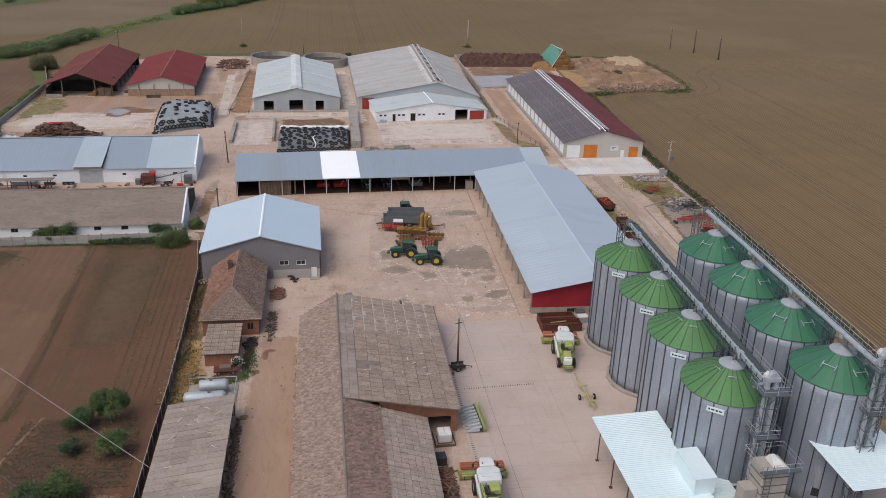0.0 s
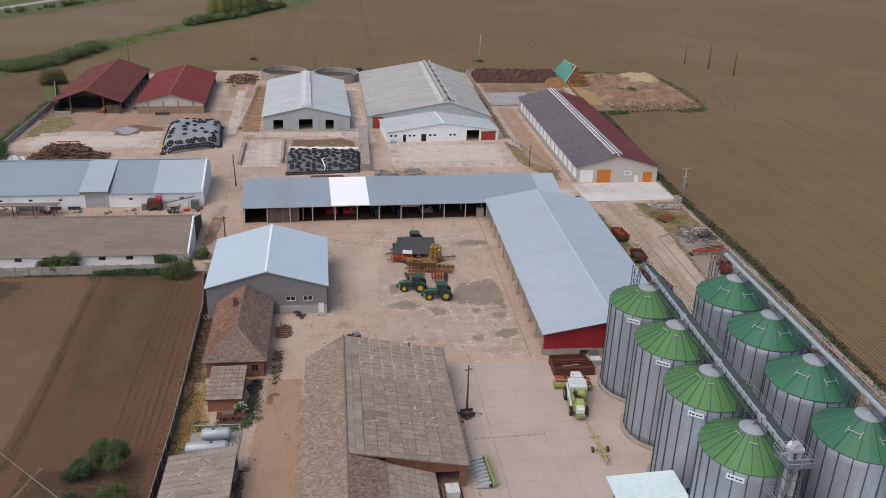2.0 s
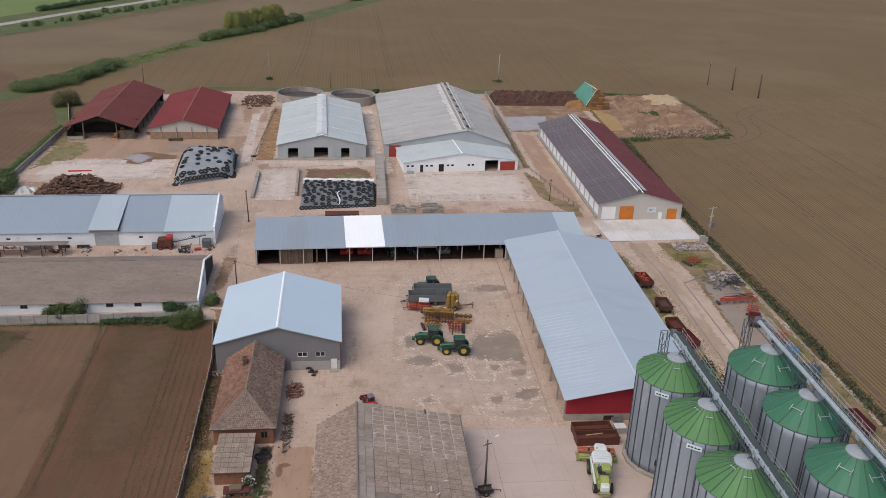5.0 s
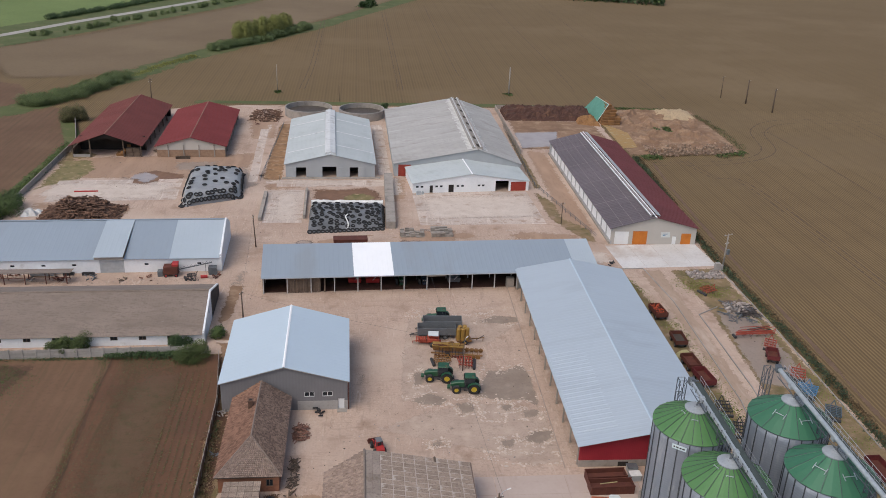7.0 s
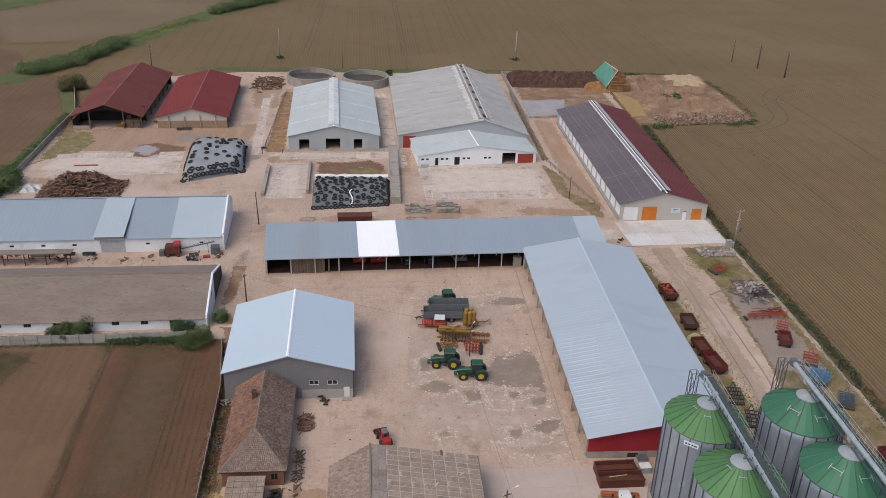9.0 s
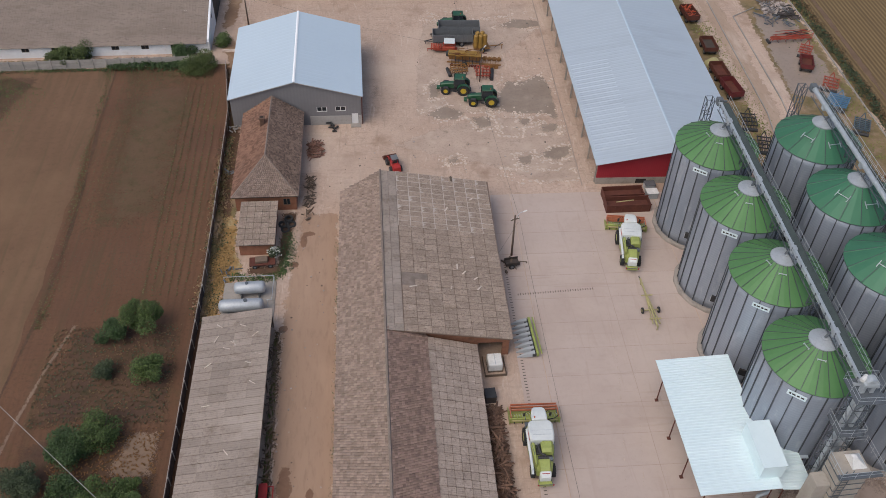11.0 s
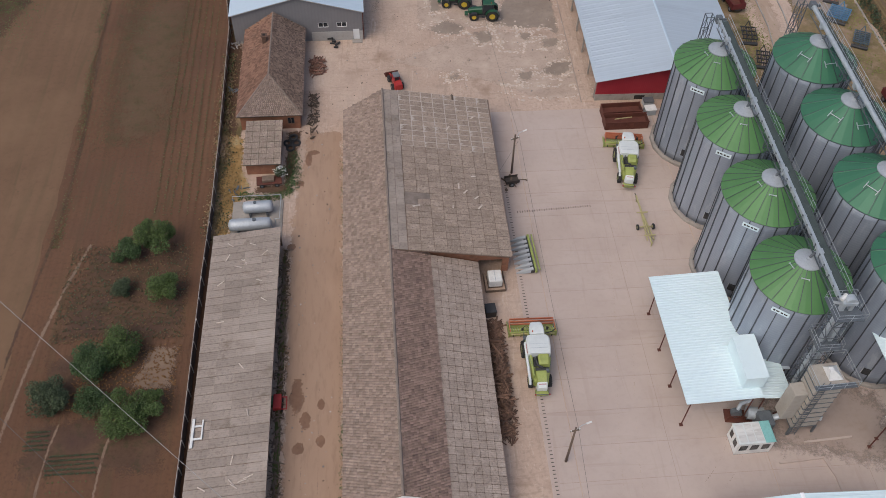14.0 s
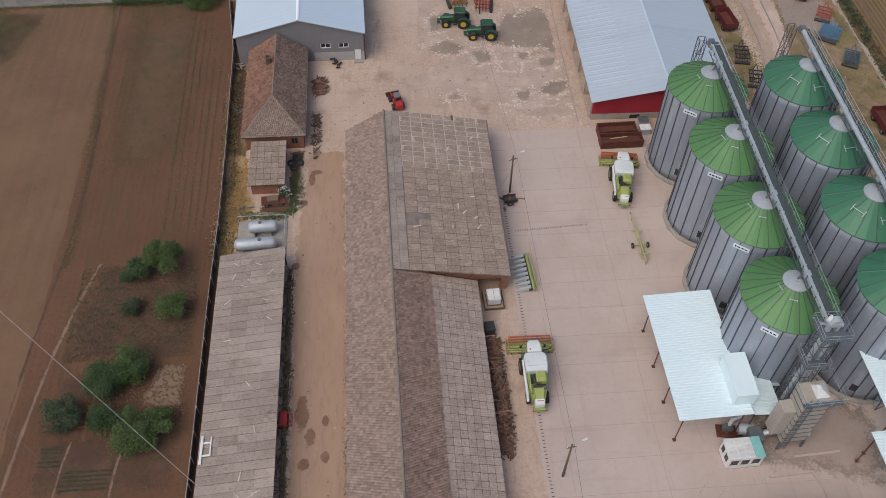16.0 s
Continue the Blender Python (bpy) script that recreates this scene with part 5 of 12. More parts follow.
def tiles(a, b, c, d, tw=0.3, tl=0.38, t=0.055, jit=0.05, seed=1):
    """Overlapping tiles over a slope: a-b the eave, d-c the ridge. One mesh."""
    rng = random.Random(seed)
    a, b, c, d = (Vector(p) for p in (a, b, c, d))
    rows = max(2, round((d - a).length / tl))
    up = (b - a).cross(d - a).normalized()
    if up.z < 0:
        up = -up
    v, f = [], []
    for j in range(rows):
        p0, p1 = a.lerp(d, j / rows), b.lerp(c, j / rows)
        q0, q1 = a.lerp(d, (j + 1.18) / rows), b.lerp(c, (j + 1.18) / rows)
        n = max(1, round((p1 - p0).length / tw))
        sh = 0.5 * (j % 2)
        for i in range(n):
            u0, u1 = (i + sh) / n, (i + sh + 0.92) / n
            if u1 > 1.0:
                u1 = 1.0
            if u0 >= u1 - 0.2 / n:
                continue
            lift = rng.uniform(0, jit)
            k = len(v)
            lo0, lo1, hi0, hi1 = p0.lerp(p1, u0), p0.lerp(p1, u1), q0.lerp(q1, u0), q0.lerp(q1, u1)
            h = up * (t * 1.6 + lift)
            mid = up * 0.085
            v += [lo0 + h, (lo0 + lo1) / 2 + h + mid, lo1 + h, hi1 + up * 0.012, (hi0 + hi1) / 2 + mid * 0.8, hi0 + up * 0.012, lo0 + up * 0.008, lo1 + up * 0.008]
            f += [(k, k + 1, k + 4, k + 5), (k + 1, k + 2, k + 3, k + 4), (k + 6, k + 7, k + 2, k + 1, k), (k + 6, k, k + 5), (k + 7, k + 3, k + 2)]
    return Geo().add(v, f)


def sheets_on(root, quad, nu, nv, material, name="roof_panel", t=0.03, gap=0.035, jit=0.012, gap_v=0.05, rng=random.Random(3), holes=(), along="v", wave=0.035, clip=0.0):
    """Flat sheets laid side by side on a slope, each an object of its own on one mesh. quad: eave a-b, ridge d-c."""
    a, b, c, d = (Vector(p) for p in quad)
    u, v = (b - a) / nu, (d - a) / nv
    up = u.cross(v).normalized()
    if up.z < 0:
        up = -up
    lu, lv = u.length, v.length
    x, y = lu / 2 - gap / 2, lv / 2 - gap_v / 2
    across, along_l = (x, y) if along == "v" else (y, x)
    n = 2 * max(3, round(across * 2 / 0.26))
    prof = [(-across + 2 * across * i / n, t + (wave if i % 2 else 0.0)) for i in range(n + 1)]
    prof = prof + [(across, 0.0), (-across, 0.0)]
    # the lower end of each sheet lies on the one below it and stands higher
    # clip: how much of each corner is cut away
    ends = [(-1, 1 - clip), (clip * 1.2 - 1, 1), (1 - clip * 1.2, 1), (1, 1 - clip)] if clip else [(-1, 1), (1, 1)]
    g = Geo().loft([[((p * k, s * along_l) if along == "v" else (s * along_l, p * k)) + (z + 0.0175 * (1 - s), ) for p, z in prof] for s, k in ends]).mesh(name, material)
    rot = Matrix((u.normalized(), up.cross(u).normalized(), up)).transposed().to_4x4()
    for i in range(nu):
        for j in range(nv):
            if (i, j) in holes:
                continue
            ob = part(name, g, material, root)
            p = a + u * (i + 0.5) + v * (j + 0.5) + up * (0.01 + rng.uniform(0, jit))
            ob.matrix_basis = Matrix.Translation(p) @ rot @ pose(0, 0, 0, rng.uniform(-0.9, 0.9), rng.uniform(-0.9, 0.9), rng.uniform(-0.8, 0.8))


def brick_house():
    root = thing("brick_house", -18.3, 119.4, 0, 0, "old brick farmhouse under a hipped clay-tile roof", "house")
    w, l, e, r = 9.2, 20.2, 2.7, 5.9
    hip = 5.6
    holes = [(6.6, 7.6, 0.9, 2.1)]
    top = lambda u: e - 0.05
    part("wall", wall_run((0.4, 0.4), (w - 0.4, 0.4), 0.35, top, holes), BRICK, root)
    opening_fill(root, (0.4, 0.4), (w - 0.4, 0.4), holes[0], GLASS, "window", "small dark window", casing=WOOD_OLD, panes=2)
    side = [(3.0, 4.0, 0.0, 2.0), (6.5, 7.6, 0.9, 2.1), (11.0, 12.1, 0.9, 2.1), (15.0, 16.0, 0.0, 2.0)]
    part("wall", wall_run((w - 0.4, 0.76), (w - 0.4, l), 0.35, top, side), BRICK, root)
    for h in side:
        if h[2] == 0:
            opening_fill(root, (w - 0.4, 0.76), (w - 0.4, l), h, WOOD_OLD, "door", "old plank door")
        else:
            opening_fill(root, (w - 0.4, 0.76), (w - 0.4, l), h, GLASS, "window", casing=WOOD_OLD, panes=2)
    part("wall", wall_run((0.4, l), (0.4, 0.76), 0.35, top), BRICK, root)
    part("roof_deck", Geo().loft([[(0, 0, e), (w, 0, e), (w, l, e), (0, l, e)], [(0, 0, e + 0.1), (w, 0, e + 0.1), (w, l, e + 0.1), (0, l, e + 0.1)]]).add(
        [(0, 0, e + 0.1), (w, 0, e + 0.1), (w, l, e + 0.1), (0, l, e + 0.1), (w / 2, hip, r), (w / 2, l, r)], [(0, 1, 4), (1, 2, 5, 4), (3, 0, 4, 5), (2, 3, 5)]), DECK, root)
    ee, rr = e + 0.1, r
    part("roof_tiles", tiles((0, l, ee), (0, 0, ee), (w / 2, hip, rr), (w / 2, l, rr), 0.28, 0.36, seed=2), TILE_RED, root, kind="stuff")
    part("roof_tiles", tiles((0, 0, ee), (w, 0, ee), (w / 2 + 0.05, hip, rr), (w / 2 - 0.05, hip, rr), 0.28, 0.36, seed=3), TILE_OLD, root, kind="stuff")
    # The right slope has darker tiles than the other two.
    part("roof_tiles", tiles((w, 0, ee), (w, l, ee), (w / 2, l, rr), (w / 2, hip, rr), 0.28, 0.36, seed=4), TILE_DARKEST, root, kind="stuff")
    for a, b in (((w / 2, hip, rr), (w / 2, l, rr)), ((0, 0, ee), (w / 2, hip, rr)), ((w, 0, ee), (w / 2, hip, rr))):
        part("ridge_tiles", Geo().tube(Vector(a) + Vector((0, 0, 0.03)), Vector(b) + Vector((0, 0, 0.03)), 0.12, 6), RIDGE, root)
    ch = part("chimney", Geo().box(3.3, 13.3, 4.2, 4.0, 14.0, 6.5, 0.03).box(3.2, 13.2, 6.5, 4.1, 14.1, 6.65, 0.02), MUDBRICK, root, "sooty brick chimney")
    part("flue", Geo().box(3.45, 13.45, 6.65, 3.85, 13.85, 6.7), DARK, ch)


brick_house()


def annex():
    root = thing("brick_annex", -16.9, 110.4, 0, 0, "low brick annex under fibre-cement roof sheets", "outbuilding")
    w, l = 5.1, 8.4
    z0, z1 = 2.05, 2.5
    part("wall", wall_run((0.3, 0.4), (w - 0.3, 0.4), 0.25, lambda u: z0), BRICK, root)
    part("wall", wall_run((w - 0.3, 0.66), (w - 0.3, l), 0.25, lambda u: z0 + 0.05 * u, [(2.5, 3.5, 0, 1.9)]), BRICK, root)
    opening_fill(root, (w - 0.3, 0.66), (w - 0.3, l), (2.5, 3.5, 0, 1.9), WOOD_OLD, "door", "old plank door")
    part("wall", wall_run((0.3, l), (0.3, 0.66), 0.25, lambda u: z0 + 0.4 - 0.05 * u), BRICK, root)
    q = [(0, 0, z0 + 0.1), (w, 0, z0 + 0.1), (w, l, z1 + 0.1), (0, l, z1 + 0.1)]
    part("roof_deck", Geo().slab(q, 0.06), DECK, root)
    sheets_on(root, q, 5, 8, ETERNIT_OLD, gap=0.04, gap_v=0.05)


annex()


def long_shed():
    root = thing("lean_to_shed", -20.0, 38.0, 0, -0.2, "long low shed with a worn fibre-cement lean-to roof", "shed")
    w, l, zl, zr = 8.6, 60.4, 1.75, 3.05
    part("wall", wall_run((0.15, l - 0.3), (0.15, 0.0), 0.25, lambda u: zl - 0.1), CONC_GREY, root, "grey rear wall")
    for k in range(13):
        y = 0.4 + (l - 0.9) * k / 12
        part("post", Geo().box(w - 0.32, y - 0.09, 0, w - 0.14, y + 0.09, zr - 0.12), WOOD_OLD, root)
    part("beam", Geo().box(w - 0.33, 0, zr - 0.34, w - 0.13, l, zr - 0.12), WOOD_OLD, root)
    part("wall", wall_run((0.45, l - 0.5), (w - 0.4, l - 0.5), 0.2, lambda u: zl - 0.12 + (zr - zl) * (u + 0.45) / w), WOOD_OLD, root, "boarded end wall")
    part("wall", wall_run((w - 2.6, 0.0), (w - 2.6, l - 1.0), 0.12, lambda u: zr - 0.6), DARK, root, "dark inner partition")
    q = [(0, 0, zl), (w, 0, zr), (w, l, zr), (0, l, zl)]
    part("roof_deck", Geo().slab(q, 0.08), LATH, root)
    sheets_on(root, q, 4, 55, ETERNIT_SHED, gap=0.02, jit=0.03, gap_v=0.05, along="u", wave=0.012)
    rng = random.Random(8)
    for k in range(26):
        u, v = rng.uniform(0.1, 0.9), rng.choice((rng.uniform(0.35, 0.99), rng.uniform(0.36, 0.50), rng.uniform(0.86, 0.97)))
        part("stray_slat", Geo().box(-rng.uniform(0.3, 0.7), -0.06, 0, 0.5, 0.06, 0.05, m=pose(w * u, l * v, zl + (zr - zl) * u + 0.13, 0, -8.6, rng.uniform(0, 180))), SLAB_PALE, root)
    m = pose(0.2, 31.0, zl + 0.2, 0, -8.6, 0)
    part("leaning_frame", Geo().box(0, 0, 0, 0.28, 3.4, 0.12, m=m).box(1.1, 0.9, 0, 1.25, 3.2, 0.1, m=m).box(0.28, 2.4, 0, 1.1, 2.6, 0.1, m=m).box(0.28, 0.9, 0, 1.1, 1.1, 0.1, m=m), LAMP_WHITE, root, "white leaning frame")


long_shed()


def old_barn():
    root = thing("old_barn", -3.2, 60.4, 0, 0.0, "long old brick barn with patched tile and fibre-cement roof", "barn")
    xl0, xl1 = -0.4, 0.0           # left eave at the near and far ends
    xr, zr, ze = 5.55, 6.4, 2.7    # ridge, left eave height
    l, step = 59.8, 31.2           # length; where the wide part begins
    xw, zw = 20.65, 3.7            # wide part's eave
    xn, zn = 16.3, 2.55            # narrow part's eave
    xk, zk = 10.3, 4.45            # change of slope on the narrow part
    part("wall", wall_run((xl1 + 0.35, l - 0.3), (xl0 + 0.4, 0.3), 0.4, lambda u: ze - 0.15), BRICK, root, "long brick side wall")
    part("wall", wall_run((0.4, 0.3), (15.9, 0.3), 0.4, lambda u: min(ze + 0.6 * u, 6.0 - 0.415 * (u - 5.2), 4.1 - 0.317 * (u - 9.9)) - 0.12, [(2.2, 5.0, 0, 2.6), (7.0, 9.0, 0.9, 2.2)], extra=(5.2, 5.35, 9.0, 9.9)), WALL_WHITE, root, "whitewashed gable wall")
    opening_fill(root, (0.4, 0.3), (15.9, 0.3), (2.2, 5.0, 0, 2.6), WOOD_OLD, "door", "timber barn door")
    opening_fill(root, (0.4, 0.3), (15.9, 0.3), (7.0, 9.0, 0.9, 2.2), GLASS, "window", casing=WOOD_OLD, panes=2)
    part("wall", wall_run((15.9, 0.75), (15.9, step), 0.35, lambda u: zn - 0.15, [(4, 6.5, 0, 2.1), (12, 14, 0, 2.1), (20, 22, 0.8, 1.8)]), BRICK, root)
    part("wall", wall_run((10.2, step + 0.4), (20.2, step + 0.4), 0.35, lambda u: 5.25 - 0.2 * u - 0.16, [(6.2, 9.2, 0, 2.4)]), BRICK, root, "orange brick cross wall")
    part("wall", wall_run((20.2, step + 0.8), (20.2, l - 0.4), 0.35, lambda u: zw - 0.15, [(5, 7.5, 0, 2.4), (15, 17.5, 0, 2.4), (22, 23.5, 0.9, 2.0)]), BRICK, root)
    part("wall", wall_run((20.1, l - 0.3), (0.4, l - 0.3), 0.4, lambda u: (zw + 0.215 * u if u < 14.6 else 6.3 - 0.68 * (u - 14.6)) - 0.12, extra=(14.6,)), BRICK, root)
    for h in ((4, 6.5, 0, 2.1), (12, 14, 0, 2.1)):
        opening_fill(root, (15.9, 0.75), (15.9, step), h, WOOD_OLD, "door", "old plank door")
    for h in ((5, 7.5, 0, 2.4), (15, 17.5, 0, 2.4)):
        opening_fill(root, (20.2, step + 0.8), (20.2, l - 0.4), h, WOOD_OLD, "door", "old plank door")
    # left slope and the tiled band right of the ridge
    q = [(xl1, l, ze), (xl0, 0, ze), (xr, 0, zr), (xr, l, zr)]
    part("roof_deck", Geo().slab(q, 0.12), LATH, root)
    part("roof_tiles", tiles(*q, 0.33, 0.41, jit=0.12, seed=11), TILE_OLD, root, "weathered clay tiles", kind="stuff")
    q = [(xk, 0, zk), (xk, step + 0.2, zk), (xr, step + 0.2, zr), (xr, 0, zr)]
    part("roof_deck", Geo().slab(q, 0.12), LATH, root)
    part("roof_tiles", tiles(*q, 0.31, 0.38, jit=0.11, seed=12), TILE_DARK, root, "dark mossy clay tiles", kind="stuff")
    q = [(xn, 0, zn), (xn, step, zn), (xk, step, zk), (xk, 0, zk)]
    part("roof_deck", Geo().slab(q, 0.12), LATH, root)
    sheets_on(root, q, 32, 7, ETERNIT_NEAR, gap=0.05, jit=0.04, gap_v=0.05, wave=0.012, clip=0.14)
    # wide part
    zb = zr - (zr - zw) * (2.1 / (xw - xr))
    near = step - 0.4
    q = [(xr + 2.1, near, zb), (xr + 2.1, l, zb), (xr, l, zr), (xr, near, zr)]
    part("roof_deck", Geo().slab(q, 0.12), LATH, root)
    sheets_on(root, q, 28, 2, ETERNIT_SHED, gap=0.02, jit=0.02, gap_v=0.05, rng=random.Random(14), wave=0.012)
    q = [(xw - 0.5, near, zw), (xw + 0.05, l + 0.1, zw), (xr + 2.1, l, zb), (xr + 2.1, near, zb)]
    part("roof_deck", Geo().slab(q, 0.12), LATH, root)
    # the far end's sheets lie in wider, pale mortared joints; the near ones close together
    cut = step + 17.6
    for y0, y1, nu, gu, gv, seed in ((near, cut, 17, 0.045, 0.065, 21), (cut, l + 0.1, 11, 0.12, 0.11, 22)):
        q = [(xw - 0.2, y0, zw), (xw - 0.2, y1, zw), (xr + 2.15, y1, zb), (xr + 2.15, y0, zb)]
        if seed == 22:
            part("joint_mortar", Geo().slab([(x, y, z + 0.052) for x, y, z in q], 0.03), MORTAR, root, "pale mortar in the roof joints")
        lost = [(7, 7), (8, 7), (8, 6)] if seed == 21 else []
        sheets_on(root, q, nu, 8, ETERNIT_OLD, gap=gu, jit=0.03, gap_v=gv, rng=random.Random(seed), wave=0.012, holes=lost, clip=0.06 if seed == 21 else 0.0)
        for i, j in lost:
            a, b, c, d = (Vector(p) for p in q)
            e = lambda u, v: tuple(a + (b - a) * u / nu + (d - a) * v / 8 + Vector((0, 0, 0.045)))
            part("bare_board", Geo().slab([e(i, j), e(i + 1, j), e(i + 1, j + 1), e(i, j + 1)], 0.02), RIDGE, root, "brown boards where a sheet is lost")
    part("ridge_tiles", Geo().tube((xr, -0.05, zr + 0.06), (xr, l + 0.05, zr + 0.06), 0.16, 6), RIDGE, root)
    part("gutter_board", Geo().bar((xl0 - 0.03, 0, ze - 0.06), (xl1 - 0.03, l, ze - 0.06), 0.08, 0.14), WOOD_OLD, root)
    part("roof_vent", Geo().prism([(-0.6, 0), (0.6, 0), (0, 0.75)], -0.5, 0.5, m=pose(15.4, l - 0.3, 4.15, 90, 0, 0)), WOOD_OLD, root, "little dark gablet")
    rng = random.Random(5)
    for k in range(9):
        u, v = rng.uniform(8, 18), rng.uniform(38, 58)
        z = zb - (zb - zw) * (u - xr - 2.1) / (xw - xr - 2.1)
        part("stray_board", Geo().box(-rng.uniform(0.2, 0.8), -0.1, 0, rng.uniform(0.2, 0.6), 0.1, 0.04, m=pose(u, v, z + 0.13, 0, 12, rng.uniform(0, 90))), SLAB_PALE, root)


old_barn()


def open_shed():
    """The long open-fronted implement shed across the yard."""
    root = thing("open_shed", -18.2, 182.9, 0, 2.6, "long open-fronted implement shed with grey sheet roof", "shed")
    l, d, zf, zb = 68.4, 10.6, 4.15, 6.7
    spans = [(0, 18.9, STEEL_GREY), (18.9, 27.2, WHITE_SHEET), (27.2, 66.3, STEEL_GREY), (66.3, 71.5, STEEL_GREY2)]
    for a, b, mt in spans:
        part("roof_slope", ribbed((a, -1.0, zf - 0.1), (b - 0.01, -1.0, zf - 0.1), (b - 0.01, d, zb), (a, d, zb), 1.0, 0.012, 0.08), mt, root, "bright white roof sheets" if mt is WHITE_SHEET else "")
    # Wall and floor colours hold the shade under the roof.
    part("rear_wall", wall_run((l, d - 0.4), (0.2, d - 0.4), 0.2, lambda u: zb - 0.25), DARK, root, "boarded rear wall coloured dark as inner shade")
    part("earth_floor", Geo().box(0.3, 0.6, 0.02, l, d - 0.5, 0.075), MANURE_AND_SHADE, root, "earth floor coloured dark as inner shade")
    part("wall", wall_run((0.2, d - 0.65), (0.2, 0.1), 0.2, lambda u: zb - 0.35 - 0.24 * u), WOOD_OLD, root, "boarded end wall")
    for k in range(15):
        x = 0.4 + 4.83 * k
        post = part("post", Geo().box(x - 0.1, -0.1, 0, x + 0.1, 0.1, zf - 0.04), POST_PALE, root)
        part("post", Geo().box(x - 0.1, d / 2, 0, x + 0.1, d / 2 + 0.2, zf + 1.1), POST_PALE, root)
        part("rafter", Geo().bar((x, -0.8, zf - 0.32), (x, d - 0.7, zb - 0.5), 0.12, 0.2), GALV_DARK, root)
    part("gutter", Geo().box(0, -1.12, zf - 0.28, l, -1.0, zf - 0.14), WALL_CLAD, root)
    # boarded bays near one end
    for k in range(24):
        x = 5.0 + 0.335 * k
        if 12.0 < x < 12.4:
            continue
        part("board", Geo().box(x, 0.12, 0, x + 0.3, 0.17, 3.3 + 0.2 * smooth_noise(k, 2.0)), WOOD_OLD, root)
    part("loft_panel", Geo().box(34.4, 0.8, 2.7, 38.2, 0.95, 3.5), CONC_GREY, root, "grey boarded bay")
    part("tin_box", Geo().box(51.4, 0.0, 0, 53.0, 1.2, 2.2, 0.03), CONC_GREY, root, "pale cupboard at the end bay")


open_shed()


def machine_shed():
    root = thing("machine_shed", 33.9, 122.9, 0, -1.1, "large machine shed with a silver sheet roof and red gable", "shed")
    w, l, e, r = 22.6, 62.6, 4.35, 6.6
    top = lambda u: e + (r - e) * (u / (w / 2) if u < w / 2 else (w - u) / (w / 2)) - 0.05
    part("wall", wall_run((0.2, 0.6), (w - 0.2, 0.6), 0.2, top, z0=1.2, extra=(w / 2,)), WALL_RED, root, "dark red sheet gable")
    part("wall", wall_run((0.2, 0.55), (w - 0.2, 0.55), 0.3, lambda u: 1.2, [(6.0, 7.6, 0.0, 0.9)]), CONC_GREY, root, "grey concrete base wall")
    opening_fill(root, (0.2, 0.55), (w - 0.2, 0.55), (6.0, 7.6, 0.0, 0.9), DARK, "hatch", "dark low hatch")
    part("wall", wall_run((w - 0.2, 0.9), (w - 0.2, l - 0.5), 0.25, lambda u: e - 0.1), WALL_CLAD, root)
    part("wall", wall_run((w - 0.2, l - 0.3), (0.2, l - 0.3), 0.25, lambda u: top(w - u) - 0.05, extra=(w / 2,)), WALL_CLAD, root)
    part("wall", wall_run((7.4, l - 1), (7.4, 1.0), 0.2, lambda u: e - 0.3), DARK, root, "dark inner wall")
    for k in range(12):
        y = 1.2 + (l - 2.4) * k / 11
        part("post", Geo().box(0.1, y - 0.12, 0, 0.34, y + 0.12, e - 0.12), CONC_GREY, root)
    part("sill", Geo().box(-1.7, 0.3, 0, 0.0, l, 0.14, 0.03), DIRT, root, "dusty concrete kerb and walkway")
    part("gutter_channel", Geo().box(-1.86, 0.3, 0, -1.705, l, 0.13), STAINED, root, "dark gutter channel along the kerb")
    gable_roof(root, w, l, e, r, SHED_ROOF, over=0.35, pitch=0.95, depth=0.014, cuts_l=((0.46, SHED_ROOF), ), cuts_r=((0.9, SHED_ROOF), ), cap=STEEL_BLUE)
    s = (r - e) / (w / 2)
    part("ribbed_patch", ribbed((0.1, 27.0, e + s * 0.1 + 0.045), (0.1, 3.0, e + s * 0.1 + 0.045), (6.2, 3.0, e + s * 6.2 + 0.045), (6.2, 27.0, e + s * 6.2 + 0.045), 1.15, 0.045, 0.02), SHED_ROOF, root, "coarser ribbed roof sheets")


machine_shed()


